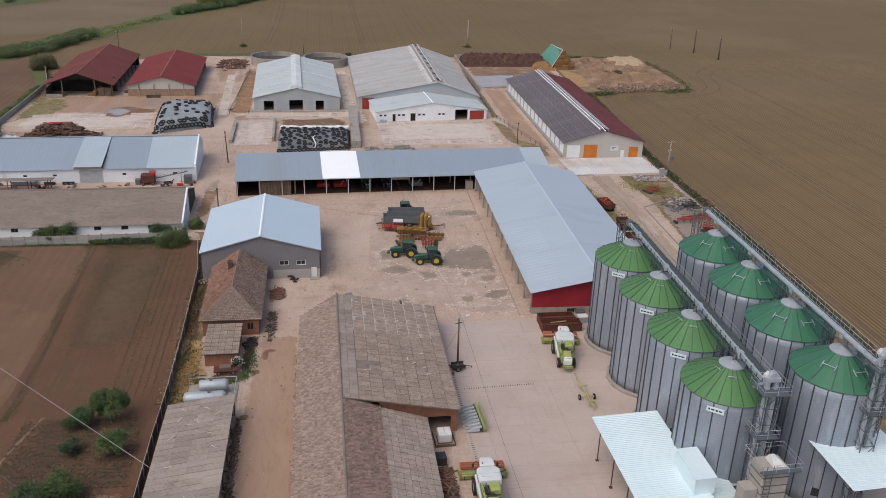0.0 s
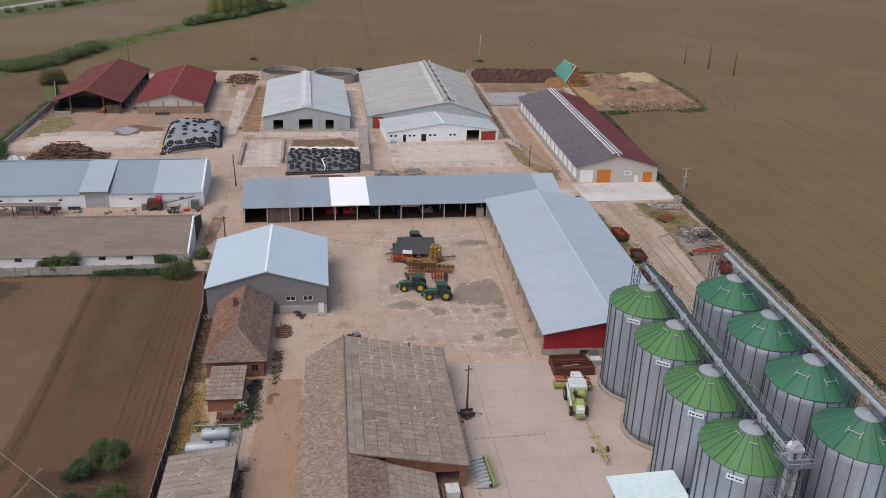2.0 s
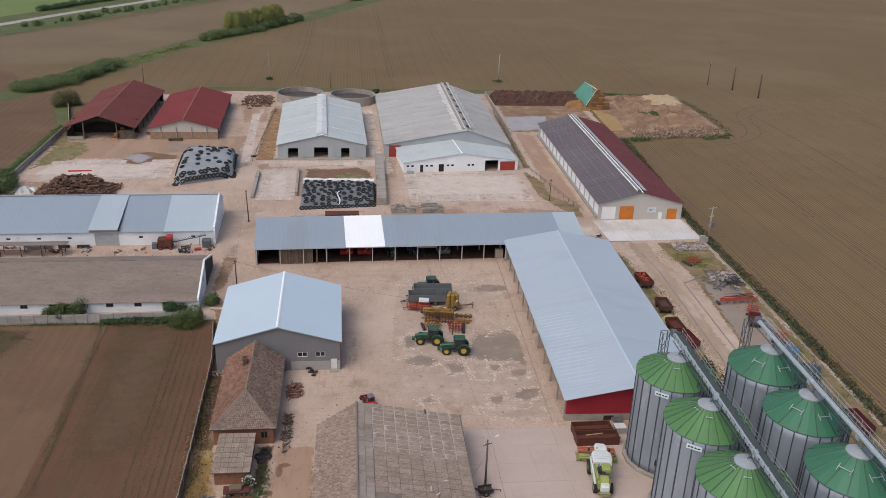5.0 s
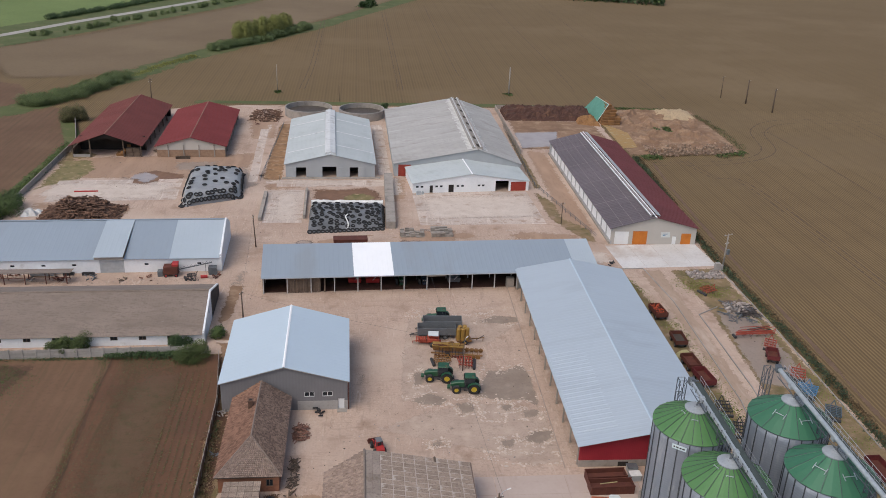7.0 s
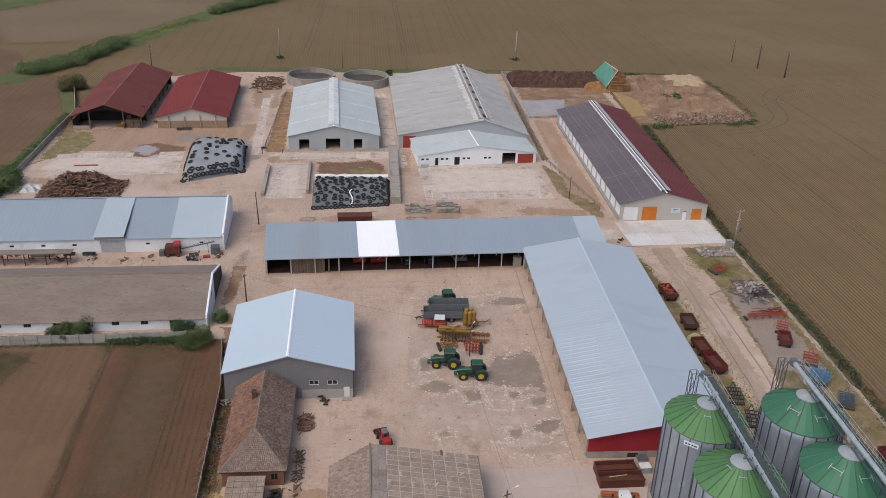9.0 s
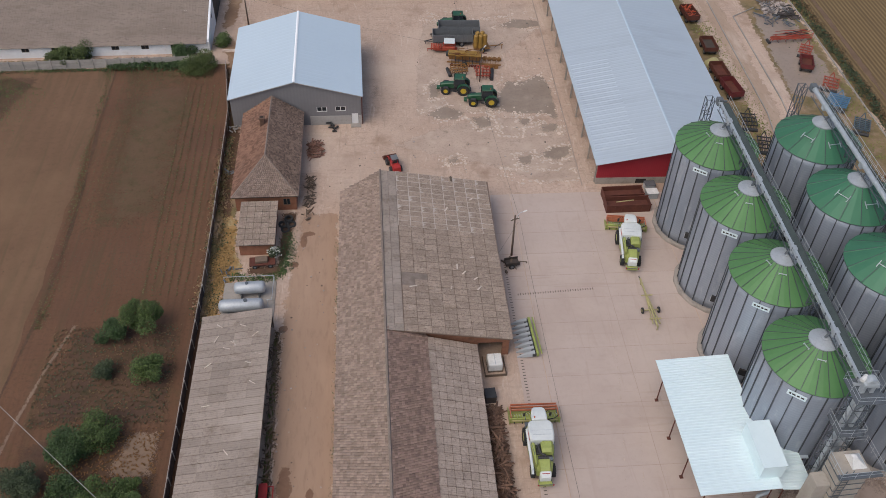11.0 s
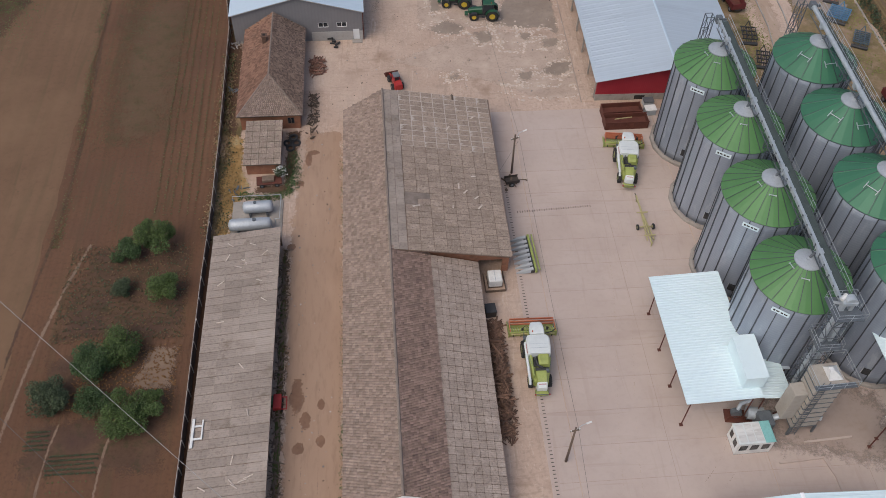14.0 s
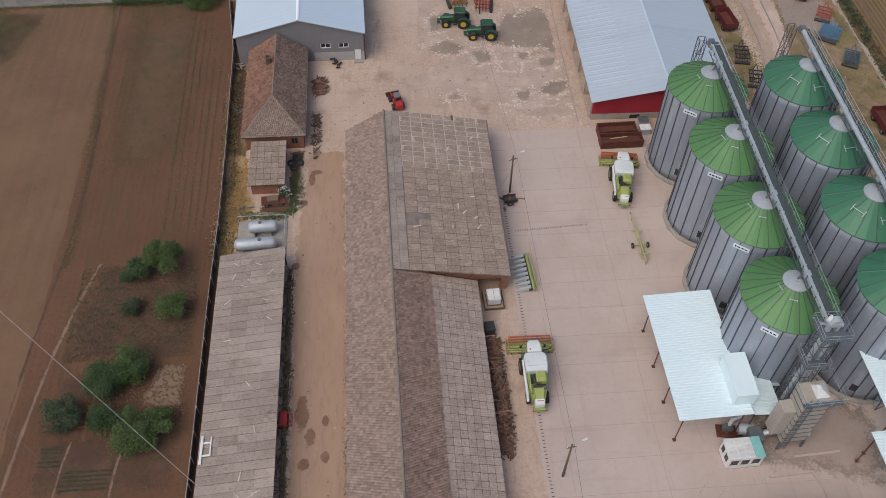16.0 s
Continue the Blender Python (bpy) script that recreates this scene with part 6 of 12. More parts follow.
def cow_barn():
    root = thing("cow_barn", -19.0, 258.9, 0, 1.6, "light grey cow barn with a pale ridge vent", "barn")
    w, l, e, r = 25.4, 50.0, 4.1, 7.0
    front = [(3.0, 5.8, 0, 3.0), (10.4, 14.4, 0, 3.2), (18.2, 20.6, 0, 3.0)]
    gable_walls(root, w, l, e, r, WALL_CLAD, front=front)
    # Added dark sheet that gives the open doors their inner shade.
    part("dark_bay", Geo().box(1.0, 6, 0.05, w - 1.0, 6.2, 3.8), DARK, root, "dark interior")
    for x0, x1 in ((0.9, 2.9), (14.6, 16.4), (20.7, 22.6)):
        part("sliding_door", Geo().box(x0, -0.16, 0.05, x1, -0.06, 3.1), WALL_CLAD, root, "slid-open sheet door")
    gable_roof(root, w, l, e, r, ETERNIT_PALE, over=0.4, pitch=1.1, depth=0.05, cap=WHITE_SHEET)
    part("ridge_vent", Geo().loft([[(w / 2 - 1.6, y, r - 0.30), (w / 2 - 1.5, y, r + 0.25), (w / 2, y, r + 0.55), (w / 2 + 1.5, y, r + 0.25), (w / 2 + 1.6, y, r - 0.30)] for y in (0.2, l)]), VENT, root, "translucent white ridge vent")
    sl = (r - e) / (w / 2)
    for k in (0.2, 0.5, 0.8):
        for s in (-1, 1):
            x0, x1 = (0.2, w / 2 - 1.7) if s < 0 else (w / 2 + 1.7, w - 0.2)
            z0, z1 = (e + sl * x0, e + sl * x1) if s < 0 else (e + sl * (w - x0), e + sl * (w - x1))
            y = l * k
            part("roof_light", Geo().slab([(x0, y, z0 + 0.09), (x1, y, z1 + 0.09), (x1, y + 0.8, z1 + 0.09), (x0, y + 0.8, z0 + 0.09)], 0.03), VENT, root, "translucent roof strip")
    part("apron", Geo().box(-1.0, -1.6, 0, w + 1.5, -0.1, 0.22, 0.03), CONC_GREY, root)


cow_barn()


def milking_barn():
    root = thing("milking_barn", 12.0, 260.6, 0, 0.6, "broad cow barn with a grey fibre-cement roof and ridge slot", "barn")
    w, l, e, r, ap = 37.2, 64.0, 4.0, 8.4, 0.655
    gable_walls(root, w, l, e, r, WALL_CLAD, front=[(1.2, 4.8, 0, 3.6)], apex=ap)
    opening_fill(root, (0, 0), (w, 0), (1.2, 4.8, 0, 3.6), DOOR_RED, "door", "red sliding door")
    gable_roof(root, w, l, e, r, ETERNIT, over=0.4, pitch=1.1, depth=0.06, apex=ap, cap=CONC_GREY)
    for s in (-1, 1):
        x = w * ap + s * 1.15
        part("vent_kerb", Geo().box(x - 0.4, 1.0, r - 0.35, x + 0.4, l - 0.5, r + 0.3), FENCE_CONC, root, "pale ridge vent kerb")
        part("vent_rim", Geo().box(x - 0.12 - 0.3 * s, 1.0, r + 0.3, x + 0.12 - 0.3 * s, l - 0.5, r + 0.42), VENT, root, "white vent rim")
        # limewash run down from the vent, with a ragged lower edge
        fall = (r - e) / (w * ap if s < 0 else w * (1 - ap))
        for k in range(42):
            y, run = 1.0 + 1.48 * k, 1.5 + 1.1 * smooth_noise(k * 1.7, s * 9.0) + 0.5 * smooth_noise(k * 7.1, s * 3.0)
            a, b = x + s * 0.4, x + s * (0.4 + max(0.5, run))
            zz = lambda u: r - fall * abs(u - w * ap) + 0.1
            part("limewash", Geo().slab([(a, y, zz(a)), (b, y + 0.25, zz(b)), (b, y + 1.1, zz(b)), (a, y + 1.46, zz(a))], 0.02), LIMEWASH, root, "pale lime streak below the vent")
    for k in range(22):
        y = 2 + 2.75 * k
        part("vent_flap", Geo().box(-0.5, 0, 0, 0.5, 2.2, 0.06, m=pose(w * ap + 0.3, y, r + 0.22, 0, 18 + 6 * smooth_noise(k, 5), 0)), FENCE_CONC if k % 3 else DECK, root)

    root = thing("dairy_house", 16.6, 245.7, 0, 5.0, "white dairy building with small windows and red door", "building")
    w, l, e, r = 33.0, 14.6, 3.0, 5.4
    wins = [(0.8, 1.7), (2.1, 3.0), (6.2, 7.1), (7.5, 8.4), (12.2, 13.1), (13.5, 14.4), (18.2, 19.1), (19.4, 20.3)]
    front = [(a, b, 1.5, 2.2) for a, b in wins] + [(4.7, 5.6, 0, 2.2), (10.0, 11.5, 0, 2.3), (23.4, 27.2, 0, 3.1), (27.8, 32.2, 0, 2.7)]
    gable_walls(root, w, l, e, r, WALL_WHITE, front=front)
    for h in front[:8]:
        opening_fill(root, (0, 0), (w, 0), h, GLASS, "window", "small dark window", casing=WALL_WHITE)
    # Near-black panels stand for the unlit room behind these two doorways.
    opening_fill(root, (0, 0), (w, 0), front[8], DARK, "door", "dark open doorway", inset=0.25)
    opening_fill(root, (0, 0), (w, 0), front[9], DARK, "door", "dark open doorway", inset=0.25)
    opening_fill(root, (0, 0), (w, 0), front[11], DOOR_RED, "door", "red roller door")
    part("inner_wall", Geo().box(20, 7, 0, 32, 7.2, 3.0), DARK, root)
    gable_roof(root, w, l, e, r, ETERNIT_PALE, over=0.35, pitch=1.1, depth=0.05, cap=WHITE_SHEET)
    part("cooling_unit", Geo().box(0.8, -1.5, 0, 2.2, -0.5, 0.9, 0.05).tube((2.6, -1.0, 0), (2.6, -1.0, 0.8), 0.3), GALV_PLAIN, root, "small cooling unit")


milking_barn()


def calf_barn():
    root = thing("calf_barn", 62.4, 209.2, 0, -0.4, "long livestock barn, brown and maroon roof with a white ridge light", "barn")
    w, l, e, r = 21.2, 75.5, 4.4, 7.2
    front = [(0.9, 4.4, 0, 3.4), (5.4, 9.0, 0, 3.5), (15.3, 16.3, 0, 2.2), (17.5, 20.0, 0, 2.9)]
    lefts = [(2.5 + 4.9 * k, 6.6 + 4.9 * k, 1.0, 3.6) for k in range(15)]
    gable_walls(root, w, l, e, r, WALL_CLAD, front=front, left=lefts, front_mat=WALL_CREAM)
    for h, mt, nm in ((front[0], DOOR_WHITE, "white sliding door"), (front[1], DOOR_ORANGE, "orange timber door"), (front[2], DOOR_WHITE, "white personnel door"), (front[3], DOOR_ORANGE, "orange timber door")):
        opening_fill(root, (0, 0), (w, 0), h, mt, "door", nm)
    for h in lefts:
        opening_fill(root, (0, l - 0.303), (0, 0.303), h, WALL_WHITE, "curtain", "white wind curtain", inset=0.1)
    part("notice_board", Geo().box(12.4, -0.06, 1.9, 14.6, -0.004, 3.2), P_WHITE, root, "pale notice board")
    part("notice_bars", Geo().box(12.8, -0.075, 2.7, 14.0, -0.065, 2.85).box(12.8, -0.075, 2.35, 13.5, -0.065, 2.5), P_BLUE, root)
    part("board", Geo().box(15.4, -0.05, 2.2, 16.2, -0.004, 2.3), P_BLACK, root)
    gable_roof(root, w, l, e, r, BROWN_ROOF, MAROON_ROOF, over=0.5, pitch=1.0, depth=0.05, cuts_l=((0.17, BROWN_ROOF), (0.38, BROWN_ROOF), (0.6, BROWN_ROOF), (0.8, BROWN_ROOF)), cap=WHITE_SHEET)
    sl = (r - e) / (w / 2)
    for s, mt, lab in ((-1, SEAM, "weathered ridge light"), (1, WALL_CLAD, "grey ridge light")):
        x0, x1 = w / 2 + s * 0.25, w / 2 + s * 1.25
        q = [(x0, 0.5, r + 0.42), (x1, 0.5, r + 0.22), (x1, l - 0.3, r + 0.22), (x0, l - 0.3, r + 0.42)]
        part("ridge_light", Geo().slab(q if s > 0 else q[::-1], 0.08), mt, root, lab)
    for x, z in ((w / 2 - 1.2, r + 0.28), (w / 2 - 0.32, r + 0.45)):
        part("ridge_strip", Geo().box(x - 0.13, 0.45, z - 0.05, x + 0.13, l - 0.25, z + 0.03), WHITE_SHEET, root, "white edge strip of the ridge light")
    for s in (-1, 1):
        part("ridge_kerb", Geo().box(w / 2 + s * 1.05 - 0.06, 0.6, r - 0.35, w / 2 + s * 1.05 + 0.06, l - 0.4, r + 0.16), WALL_CLAD, root)
    for k in range(1, 4):
        x = (w / 2 - 1.3) * k / 3.6
        part("roof_seam", Geo().bar((x, -0.4, e + sl * x + 0.06), (x, l + 0.4, e + sl * x + 0.06), 0.09, 0.05), SEAM, root)
    for k in range(1, 19):
        part("roof_seam", Geo().bar((-0.4, l * k / 19, e - sl * 0.4 + 0.06), (w / 2 - 1.3, l * k / 19, e + sl * (w / 2 - 1.3) + 0.06), 0.05 if k % 4 else 0.14, 0.04), SEAM if k % 4 == 0 else BROWN_ROOF, root)
    part("foundation", Geo().box(-0.35, 0.3, 0, -0.01, l, 0.5, 0.03), CONC_GREY, root)


calf_barn()


def straw_barns():
    root = thing("straw_barn", -83.0, 276.6, 0, 1.0, "open straw barn with a dark red sheet roof", "barn")
    w, l, e, r = 20.0, 50.0, 3.9, 7.4
    gable_roof(root, w, l, e, r, RED_ROOF2, over=0.6, pitch=1.2, depth=0.05, cap=RUST_PINK)
    for k in range(8):
        for x in (0.2, w - 0.2):
            part("post", Geo().box(x - 0.15, 0.3 + 7.0 * k, 0, x + 0.15, 0.6 + 7.0 * k, e - 0.1), WOOD_OLD, root)
    for x in (5.2, 14.8):
        part("post", Geo().box(x - 0.15, 0.3, 0, x + 0.15, 0.6, 5.5), WOOD_OLD, root)
    part("rear_wall", wall_run((w - 0.3, l - 0.4), (0.3, l - 0.4), 0.2, lambda u: e + (r - e) * min(u, w - u) / (w / 2) - 0.3, extra=(w / 2 - 0.3,)), DARK, root)
    part("side_wall", wall_run((0.05, l - 1), (0.05, 0.8), 0.2, lambda u: 2.4), WOOD_OLD, root)
    part("low_wall", Geo().box(0.3, 0.1, 0, 5.0, 0.3, 0.9), FENCE_CONC, root)
    part("inner_wall", Geo().box(0.4, 8.0, 0, w - 0.4, 8.2, 4.4), DARK, root, "dark inner partition")
    for x in (15.4, 17.45):
        for z in (0, 1.3):
            part("crate", Geo().box(x, 0.7, z, x + 1.95, 2.6, z + 1.27, 0.06), WOOD_OLD, root, "old wooden crate")
    part("gable_board", Geo().loft([[(0.2, y, e - 0.1), (w / 2, y, r - 0.2), (w - 0.2, y, e - 0.1), (w / 2, y, e + 1.9)] for y in (0.35, 0.45)]), DARK, root, "dark gable boarding")
    rng = random.Random(4)
    bale = Geo().box(-1.1, -0.6, 0, 1.1, 0.6, 0.8, 0.08).mesh("straw_bale", STRAW)
    for k in range(26):
        ob = tagged(new("straw_bale", bale), "weathered straw bale stacked in the open barn", "bale", "bales in the straw barn")
        i, j = k % 4, k // 4
        base = Vector((-69.6 + 1.1 * (i % 2), 278.6 + 7.2 * (j % 7) + 1.25 * (i // 2), 0.85 * (i % 2) + 0.04))
        ob.matrix_basis = Matrix.Translation(base) @ pose(0, 0, 0, 0, 0, 90 * (i % 2) + rng.uniform(-4, 4))

    root = thing("hay_barn", -58.6, 277.2, 0, 2.0, "hay barn with a red sheet roof and block walls", "barn")
    w, l, e, r = 20.2, 45.0, 3.6, 6.3
    top = lambda u: e + (r - e) * min(u, w - u) / (w / 2)
    part("wall", wall_run((0.1, 0.2), (w - 0.1, 0.2), 0.25, lambda u: 2.3), BLOCK, root, "sandy blockwork front wall")
    part("gable_sheet", wall_run((0.1, 0.26), (w - 0.1, 0.26), 0.08, lambda u: top(u) - 0.12, z0=2.31, extra=(w / 2 - 0.1,)), WALL_CREAM, root, "pale gable sheeting")
    part("wall", wall_run((0.1, l - 0.2), (0.1, 0.5), 0.25, lambda u: e - 0.1), BLOCK, root)
    part("wall", wall_run((w - 0.1, l - 0.2), (0.4, l - 0.2), 0.25, lambda u: e - 0.1), BLOCK, root)
    for k in range(8):
        part("post", Geo().box(w - 0.35, 0.5 + 6.2 * k, 0, w - 0.05, 0.8 + 6.2 * k, e - 0.1), CONC_GREY, root)
    for k in range(4):
        x = 3.4 + 4.5 * k
        part("pilaster", Geo().box(x - 0.15, 0.0, 0, x + 0.15, 0.19, 3.9), CONC_GREY, root)
    part("inner_wall", wall_run((w - 4.0, 1.0), (w - 4.0, l - 1), 0.2, lambda u: e - 0.3), DARK, root)
    gable_roof(root, w, l, e, r, RED_ROOF, over=0.5, pitch=1.2, depth=0.05, cap=RUST_PINK)


straw_barns()


def store_house():
    root = thing("store_house", -100.0, 192.0, 0, 2.0, "long white store with a grey-blue sheet roof", "store")
    w, d, ridge, e, r = 72.2, 19.4, 14.0, 3.4, 6.7
    holes = [(46.9, 51.9, 0, 3.0)] + [(4 + 6.2 * k, 5.0 + 6.2 * k, 1.6, 2.2) for k in range(7)] + [(56.0 + 5.5 * k, 57.0 + 5.5 * k, 1.6, 2.2) for k in range(3)]
    part("wall", wall_run((0, 0), (w, 0), 0.35, lambda u: e - 0.1, holes), WALL_WHITE, root)
    opening_fill(root, (0, 0), (w, 0), holes[0], GALV_PLAIN, "door", "grey double door")
    for h in holes[1:]:
        opening_fill(root, (0, 0), (w, 0), h, GLASS, "window", casing=WALL_WHITE)
    end = lambda u: e + (r - e) * min(u / ridge, (d - u) / (d - ridge)) + 0.45
    part("wall", wall_run((w, 0.36), (w, d), 0.4, end, extra=(ridge - 0.36,)), WALL_WHITE, root, "white gable end with a raised parapet")
    part("wall", wall_run((w - 0.41, d), (0, d), 0.35, lambda u: e - 0.1), WALL_WHITE, root)
    for a, b, mt in ((0, 45.9, STEEL_GREY), (52.0, 61.4, STEEL_GREY), (61.4, w - 0.45, STEEL_GREY2)):
        part("roof_slope", ribbed((a, -0.4, e - 0.1), (b - 0.01, -0.4, e - 0.1), (b - 0.01, ridge, r), (a, ridge, r), 1.0, 0.012), mt, root)
    part("roof_slope", ribbed((w - 0.45, d + 0.4, e - 0.1), (0, d + 0.4, e - 0.1), (0, ridge, r), (w - 0.45, ridge, r), 1.0, 0.012), STEEL_GREY, root)
    part("dormer_roof", ribbed((45.9, -0.9, e + 0.65), (51.99, -0.9, e + 0.65), (51.99, ridge, r + 0.12), (45.9, ridge, r + 0.12), 1.0, 0.012), STEEL_GREY2, root, "raised roof over the loading door")
    part("dormer_front", Geo().box(46.0, -0.5, e - 0.1, 51.9, -0.35, e + 0.55), CONC_GREY, root, "grey dormer front")
    part("ridge_cap", Geo().box(0, ridge - 0.25, r + 0.05, w - 0.45, ridge + 0.25, r + 0.16), STEEL_GREY, root)


store_house()


def old_stable():
    root = thing("old_stable", -100.0, 160.7, 0, 1.2, "long whitewashed stable under old fibre-cement sheets", "stable")
    w, d, ridge, e, r = 73.6, 20.6, 11.0, 2.35, 5.7
    holes = [(2 + 5.0 * k, 3.3 + 5.0 * k, 1.1, 1.9) for k in range(14)]
    part("wall", wall_run((0, 0), (w, 0), 0.35, lambda u: e - 0.1, holes), WALL_WHITE, root)
    for h in holes:
        opening_fill(root, (0, 0), (w, 0), h, GLASS, "window", "small barn window", casing=WOOD_OLD, panes=2)
    end = lambda u: e + (r - e) * min(u / ridge, (d - u) / (d - ridge)) + 0.12
    gable = [(6.4, 7.4, 2.6, 3.7)]
    part("wall", wall_run((w, 0.36), (w, d), 0.35, end, gable, extra=(ridge - 0.36,)), WALL_WHITE, root, "whitewashed gable end")
    opening_fill(root, (w, 0.36), (w, d), gable[0], DARK, "hatch", "dark loft hatch")
    part("wall", wall_run((w - 0.4, d), (0, d), 0.35, lambda u: e - 0.1), WALL_WHITE, root)
    part("roof_slope", ribbed((0, -0.5, e - 0.16), (w - 0.38, -0.5, e - 0.16), (w - 0.38, ridge, r), (0, ridge, r), 0.55, 0.018), ETERNIT_LONG, root)
    part("roof_slope", ribbed((w - 0.38, d + 0.5, e - 0.16), (0, d + 0.5, e - 0.16), (0, ridge, r), (w - 0.38, ridge, r), 0.55, 0.018), ETERNIT_LONG, root)
    for k in range(1, 11):
        y, z = -0.5 + (ridge + 0.5) * k / 11, e - 0.16 + (r - e + 0.16) * k / 11
        part("sheet_lap", Geo().bar((0, y, z + 0.025), (w - 0.38, y, z + 0.022), 0.05, 0.016), ETERNIT_LONG, root)
    part("ridge_cap", Geo().tube((0, ridge, r + 0.03), (w - 0.38, ridge, r + 0.03), 0.2, 6), ETERNIT_LONG, root)
    for x, y in ((57.0, 5.0), (65.6, 3.0), (69.0, 7.0)):
        part("roof_patch", Geo().box(x, y, 0, x + 0.5, y + 0.9, 0.08, m=pose(0, 0, e - 0.05 + (r - e) / ridge * y, 0, 0, 0)), CHALK, root)
    # Thin dark panel over the gable from the ridge to the back eave.
    part("gable_boarding", wall_run((w + 0.06, ridge - 0.6), (w + 0.06, d), 0.05, lambda u: e + (r - e) * (d - ridge + 0.6 - u) / (d - ridge) - 0.35 * (u < 0.7)), WOOD_DARK, root, "dark panel over the rear half of the gable")


old_stable()


# ---- silos ----
def make_silo(roof_mat, r, eave, top, n_roof, n_stiff, sign, label, group):
    """A round galvanised grain silo at the origin; its front is towards -y."""
    root = thing("grain_silo", 0, 0, 0, 0, label, "silo", group)
    part("plinth", Geo().lathe([(r + 0.55, 0.0), (r + 0.55, 0.42), (r + 0.45, 0.5), (r - 0.3, 0.5)], 16, m=pose(0, 0, 0, 0, 0, 11)), CONC_GREY, root, "concrete ring plinth")
    tiers = 12
    rings = []
    for k in range(tiers + 1):
        z = 0.5 + (eave - 0.5) * k / tiers
        rings.append((r, z))
    part("shell", Geo().lathe(rings, 60), GALV, root, smooth=True)
    g = Geo().box(-0.055, -r - 0.11, 0.5, 0.055, -r + 0.01, eave - 0.05).mesh("stiffener", STIFF)
    for k in range(n_stiff):
        part("stiffener", g, STIFF, root).matrix_basis = pose(0, 0, 0, 0, 0, 360 * (k + 0.5) / n_stiff)
    ro, rc = r + 0.16, 1.3
    half = math.pi / n_roof
    pt = lambda rr, a, z: (rr * math.sin(a), -rr * math.cos(a), z)
    zc = top - 0.25
    g = Geo()
    e = 0.96
    g.loft([[pt(ro, -half, eave - 0.1), pt(rc, -half, zc), pt(rc, -half, zc + 0.08), pt(ro, -half, eave - 0.02)],
            [pt(ro, -half * 0.94, eave - 0.1), pt(rc, -half * 0.9, zc), pt(rc, -half * 0.9, zc + 0.08), pt(ro, -half * 0.94, eave - 0.02)],
            [pt(ro, -half * 0.9, eave - 0.1), pt(rc, -half * 0.8, zc), pt(rc, -half * 0.8, zc + 0.03), pt(ro, -half * 0.9, eave - 0.07)],
            [pt(ro, 0, eave - 0.1), pt(rc, 0, zc), pt(rc, 0, zc + 0.03), pt(ro, 0, eave - 0.05)],
            [pt(ro, half * 0.995, eave - 0.1), pt(rc, half * 0.995, zc), pt(rc, half * 0.995, zc + 0.03), pt(ro, half * 0.995, eave - 0.07)]])
    g = g.mesh("roof_panel", roof_mat)
    for k in range(n_roof):
        part("roof_panel", g, roof_mat, root).matrix_basis = pose(0, 0, 0, 0, 0, 360 * k / n_roof)
    a, b = Vector((0, -ro, eave)), Vector((0, -rc, zc + 0.06))
    seam = Geo().bar(a, b, 0.06, 0.07).mesh("roof_seam", STIFF)
    for k in range(n_roof):
        part("roof_seam", seam, STIFF, root).matrix_basis = pose(0, 0, 0, 0, 0, 360 * (k + 0.5) / n_roof)
    part("eave_ring", Geo().lathe([(r + 0.02, eave - 0.22), (r + 0.15, eave - 0.18), (r + 0.15, eave - 0.1), (r + 0.02, eave - 0.1)], 60), GALV_DARK, root)
    cap = part("cap", Geo().lathe([(rc + 0.16, zc - 0.05), (rc + 0.18, zc + 0.10), (0.62, zc + 0.30), (0.36, zc + 0.34), (0.34, zc + 0.46), (0.2, zc + 0.48)], 28), TANK_GREY, root, "galvanised filling cap", smooth=False)
    part("filling_spout", Geo().tube((0, 0, zc + 0.4), (0.3, 0, zc + 1.15), 0.13), GALV_DARK, cap)
    # short grab bars on the roof
    for ang, rr in ((-55, 3.0), (8, 3.2)) if roof_mat is EMERALD else ((-22, 2.3), (-75, 1.9)):
        z = eave + (zc - eave) * (ro - rr) / (ro - rc)
        s = (zc - eave) / (ro - rc)
        m = pose(0, 0, 0, 0, 0, ang) @ pose(0, -rr, z + 0.05, math.degrees(math.atan(s)), 0, 0)
        k = 0.75 if roof_mat is EMERALD else 0.38
        g = Geo().box(-k, -0.04, 0.1, k, 0.04, 0.18, m=m)
        for x in (-k, k):
            g.box(x - 0.04, -0.45 if roof_mat is EMERALD else -0.1, 0, x + 0.04, 0.45 if roof_mat is EMERALD else 0.1, 0.1, m=m)
        part("grab_bar", g, GALV_PLAIN, root)
    if sign:
        m = pose(0, 0, 0, 0, 0, sign)
        z = eave - 1.0
        plate = part("name_plate", Geo().box(-0.95, -r - 0.18, z - 0.32, 0.95, -r - 0.12, z + 0.32, m=m), PALE_SHEET, root, "white name plate with dark marks")
        for x0, x1, h in ((-0.75, -0.55, 0.2), (-0.45, -0.1, 0.15), (0.05, 0.3, 0.17), (0.4, 0.75, 0.14)):
            part("mark_bar", Geo().box(x0, -r - 0.195, z - h * 0.6, x1, -r - 0.185, z + h * 0.6, m=m), P_BLACK, plate)
    m = pose(0, 0, 0, 0, 0, -29)
    hatch = part("hatch", Geo().box(-0.42, -r - 0.16, 1.9, 0.42, -r + 0.05, 2.9, 0.03, m=m), P_BLACK, root, "dark inspection hatch")
    part("hatch_frame", Geo().box(-0.5, -r - 0.13, 1.8, -0.43, -r + 0.02, 3.0, m=m).box(0.43, -r - 0.13, 1.8, 0.5, -r + 0.02, 3.0, m=m), GALV_PLAIN, hatch)
    m = pose(0, 0, 0, 0, 0, 150)
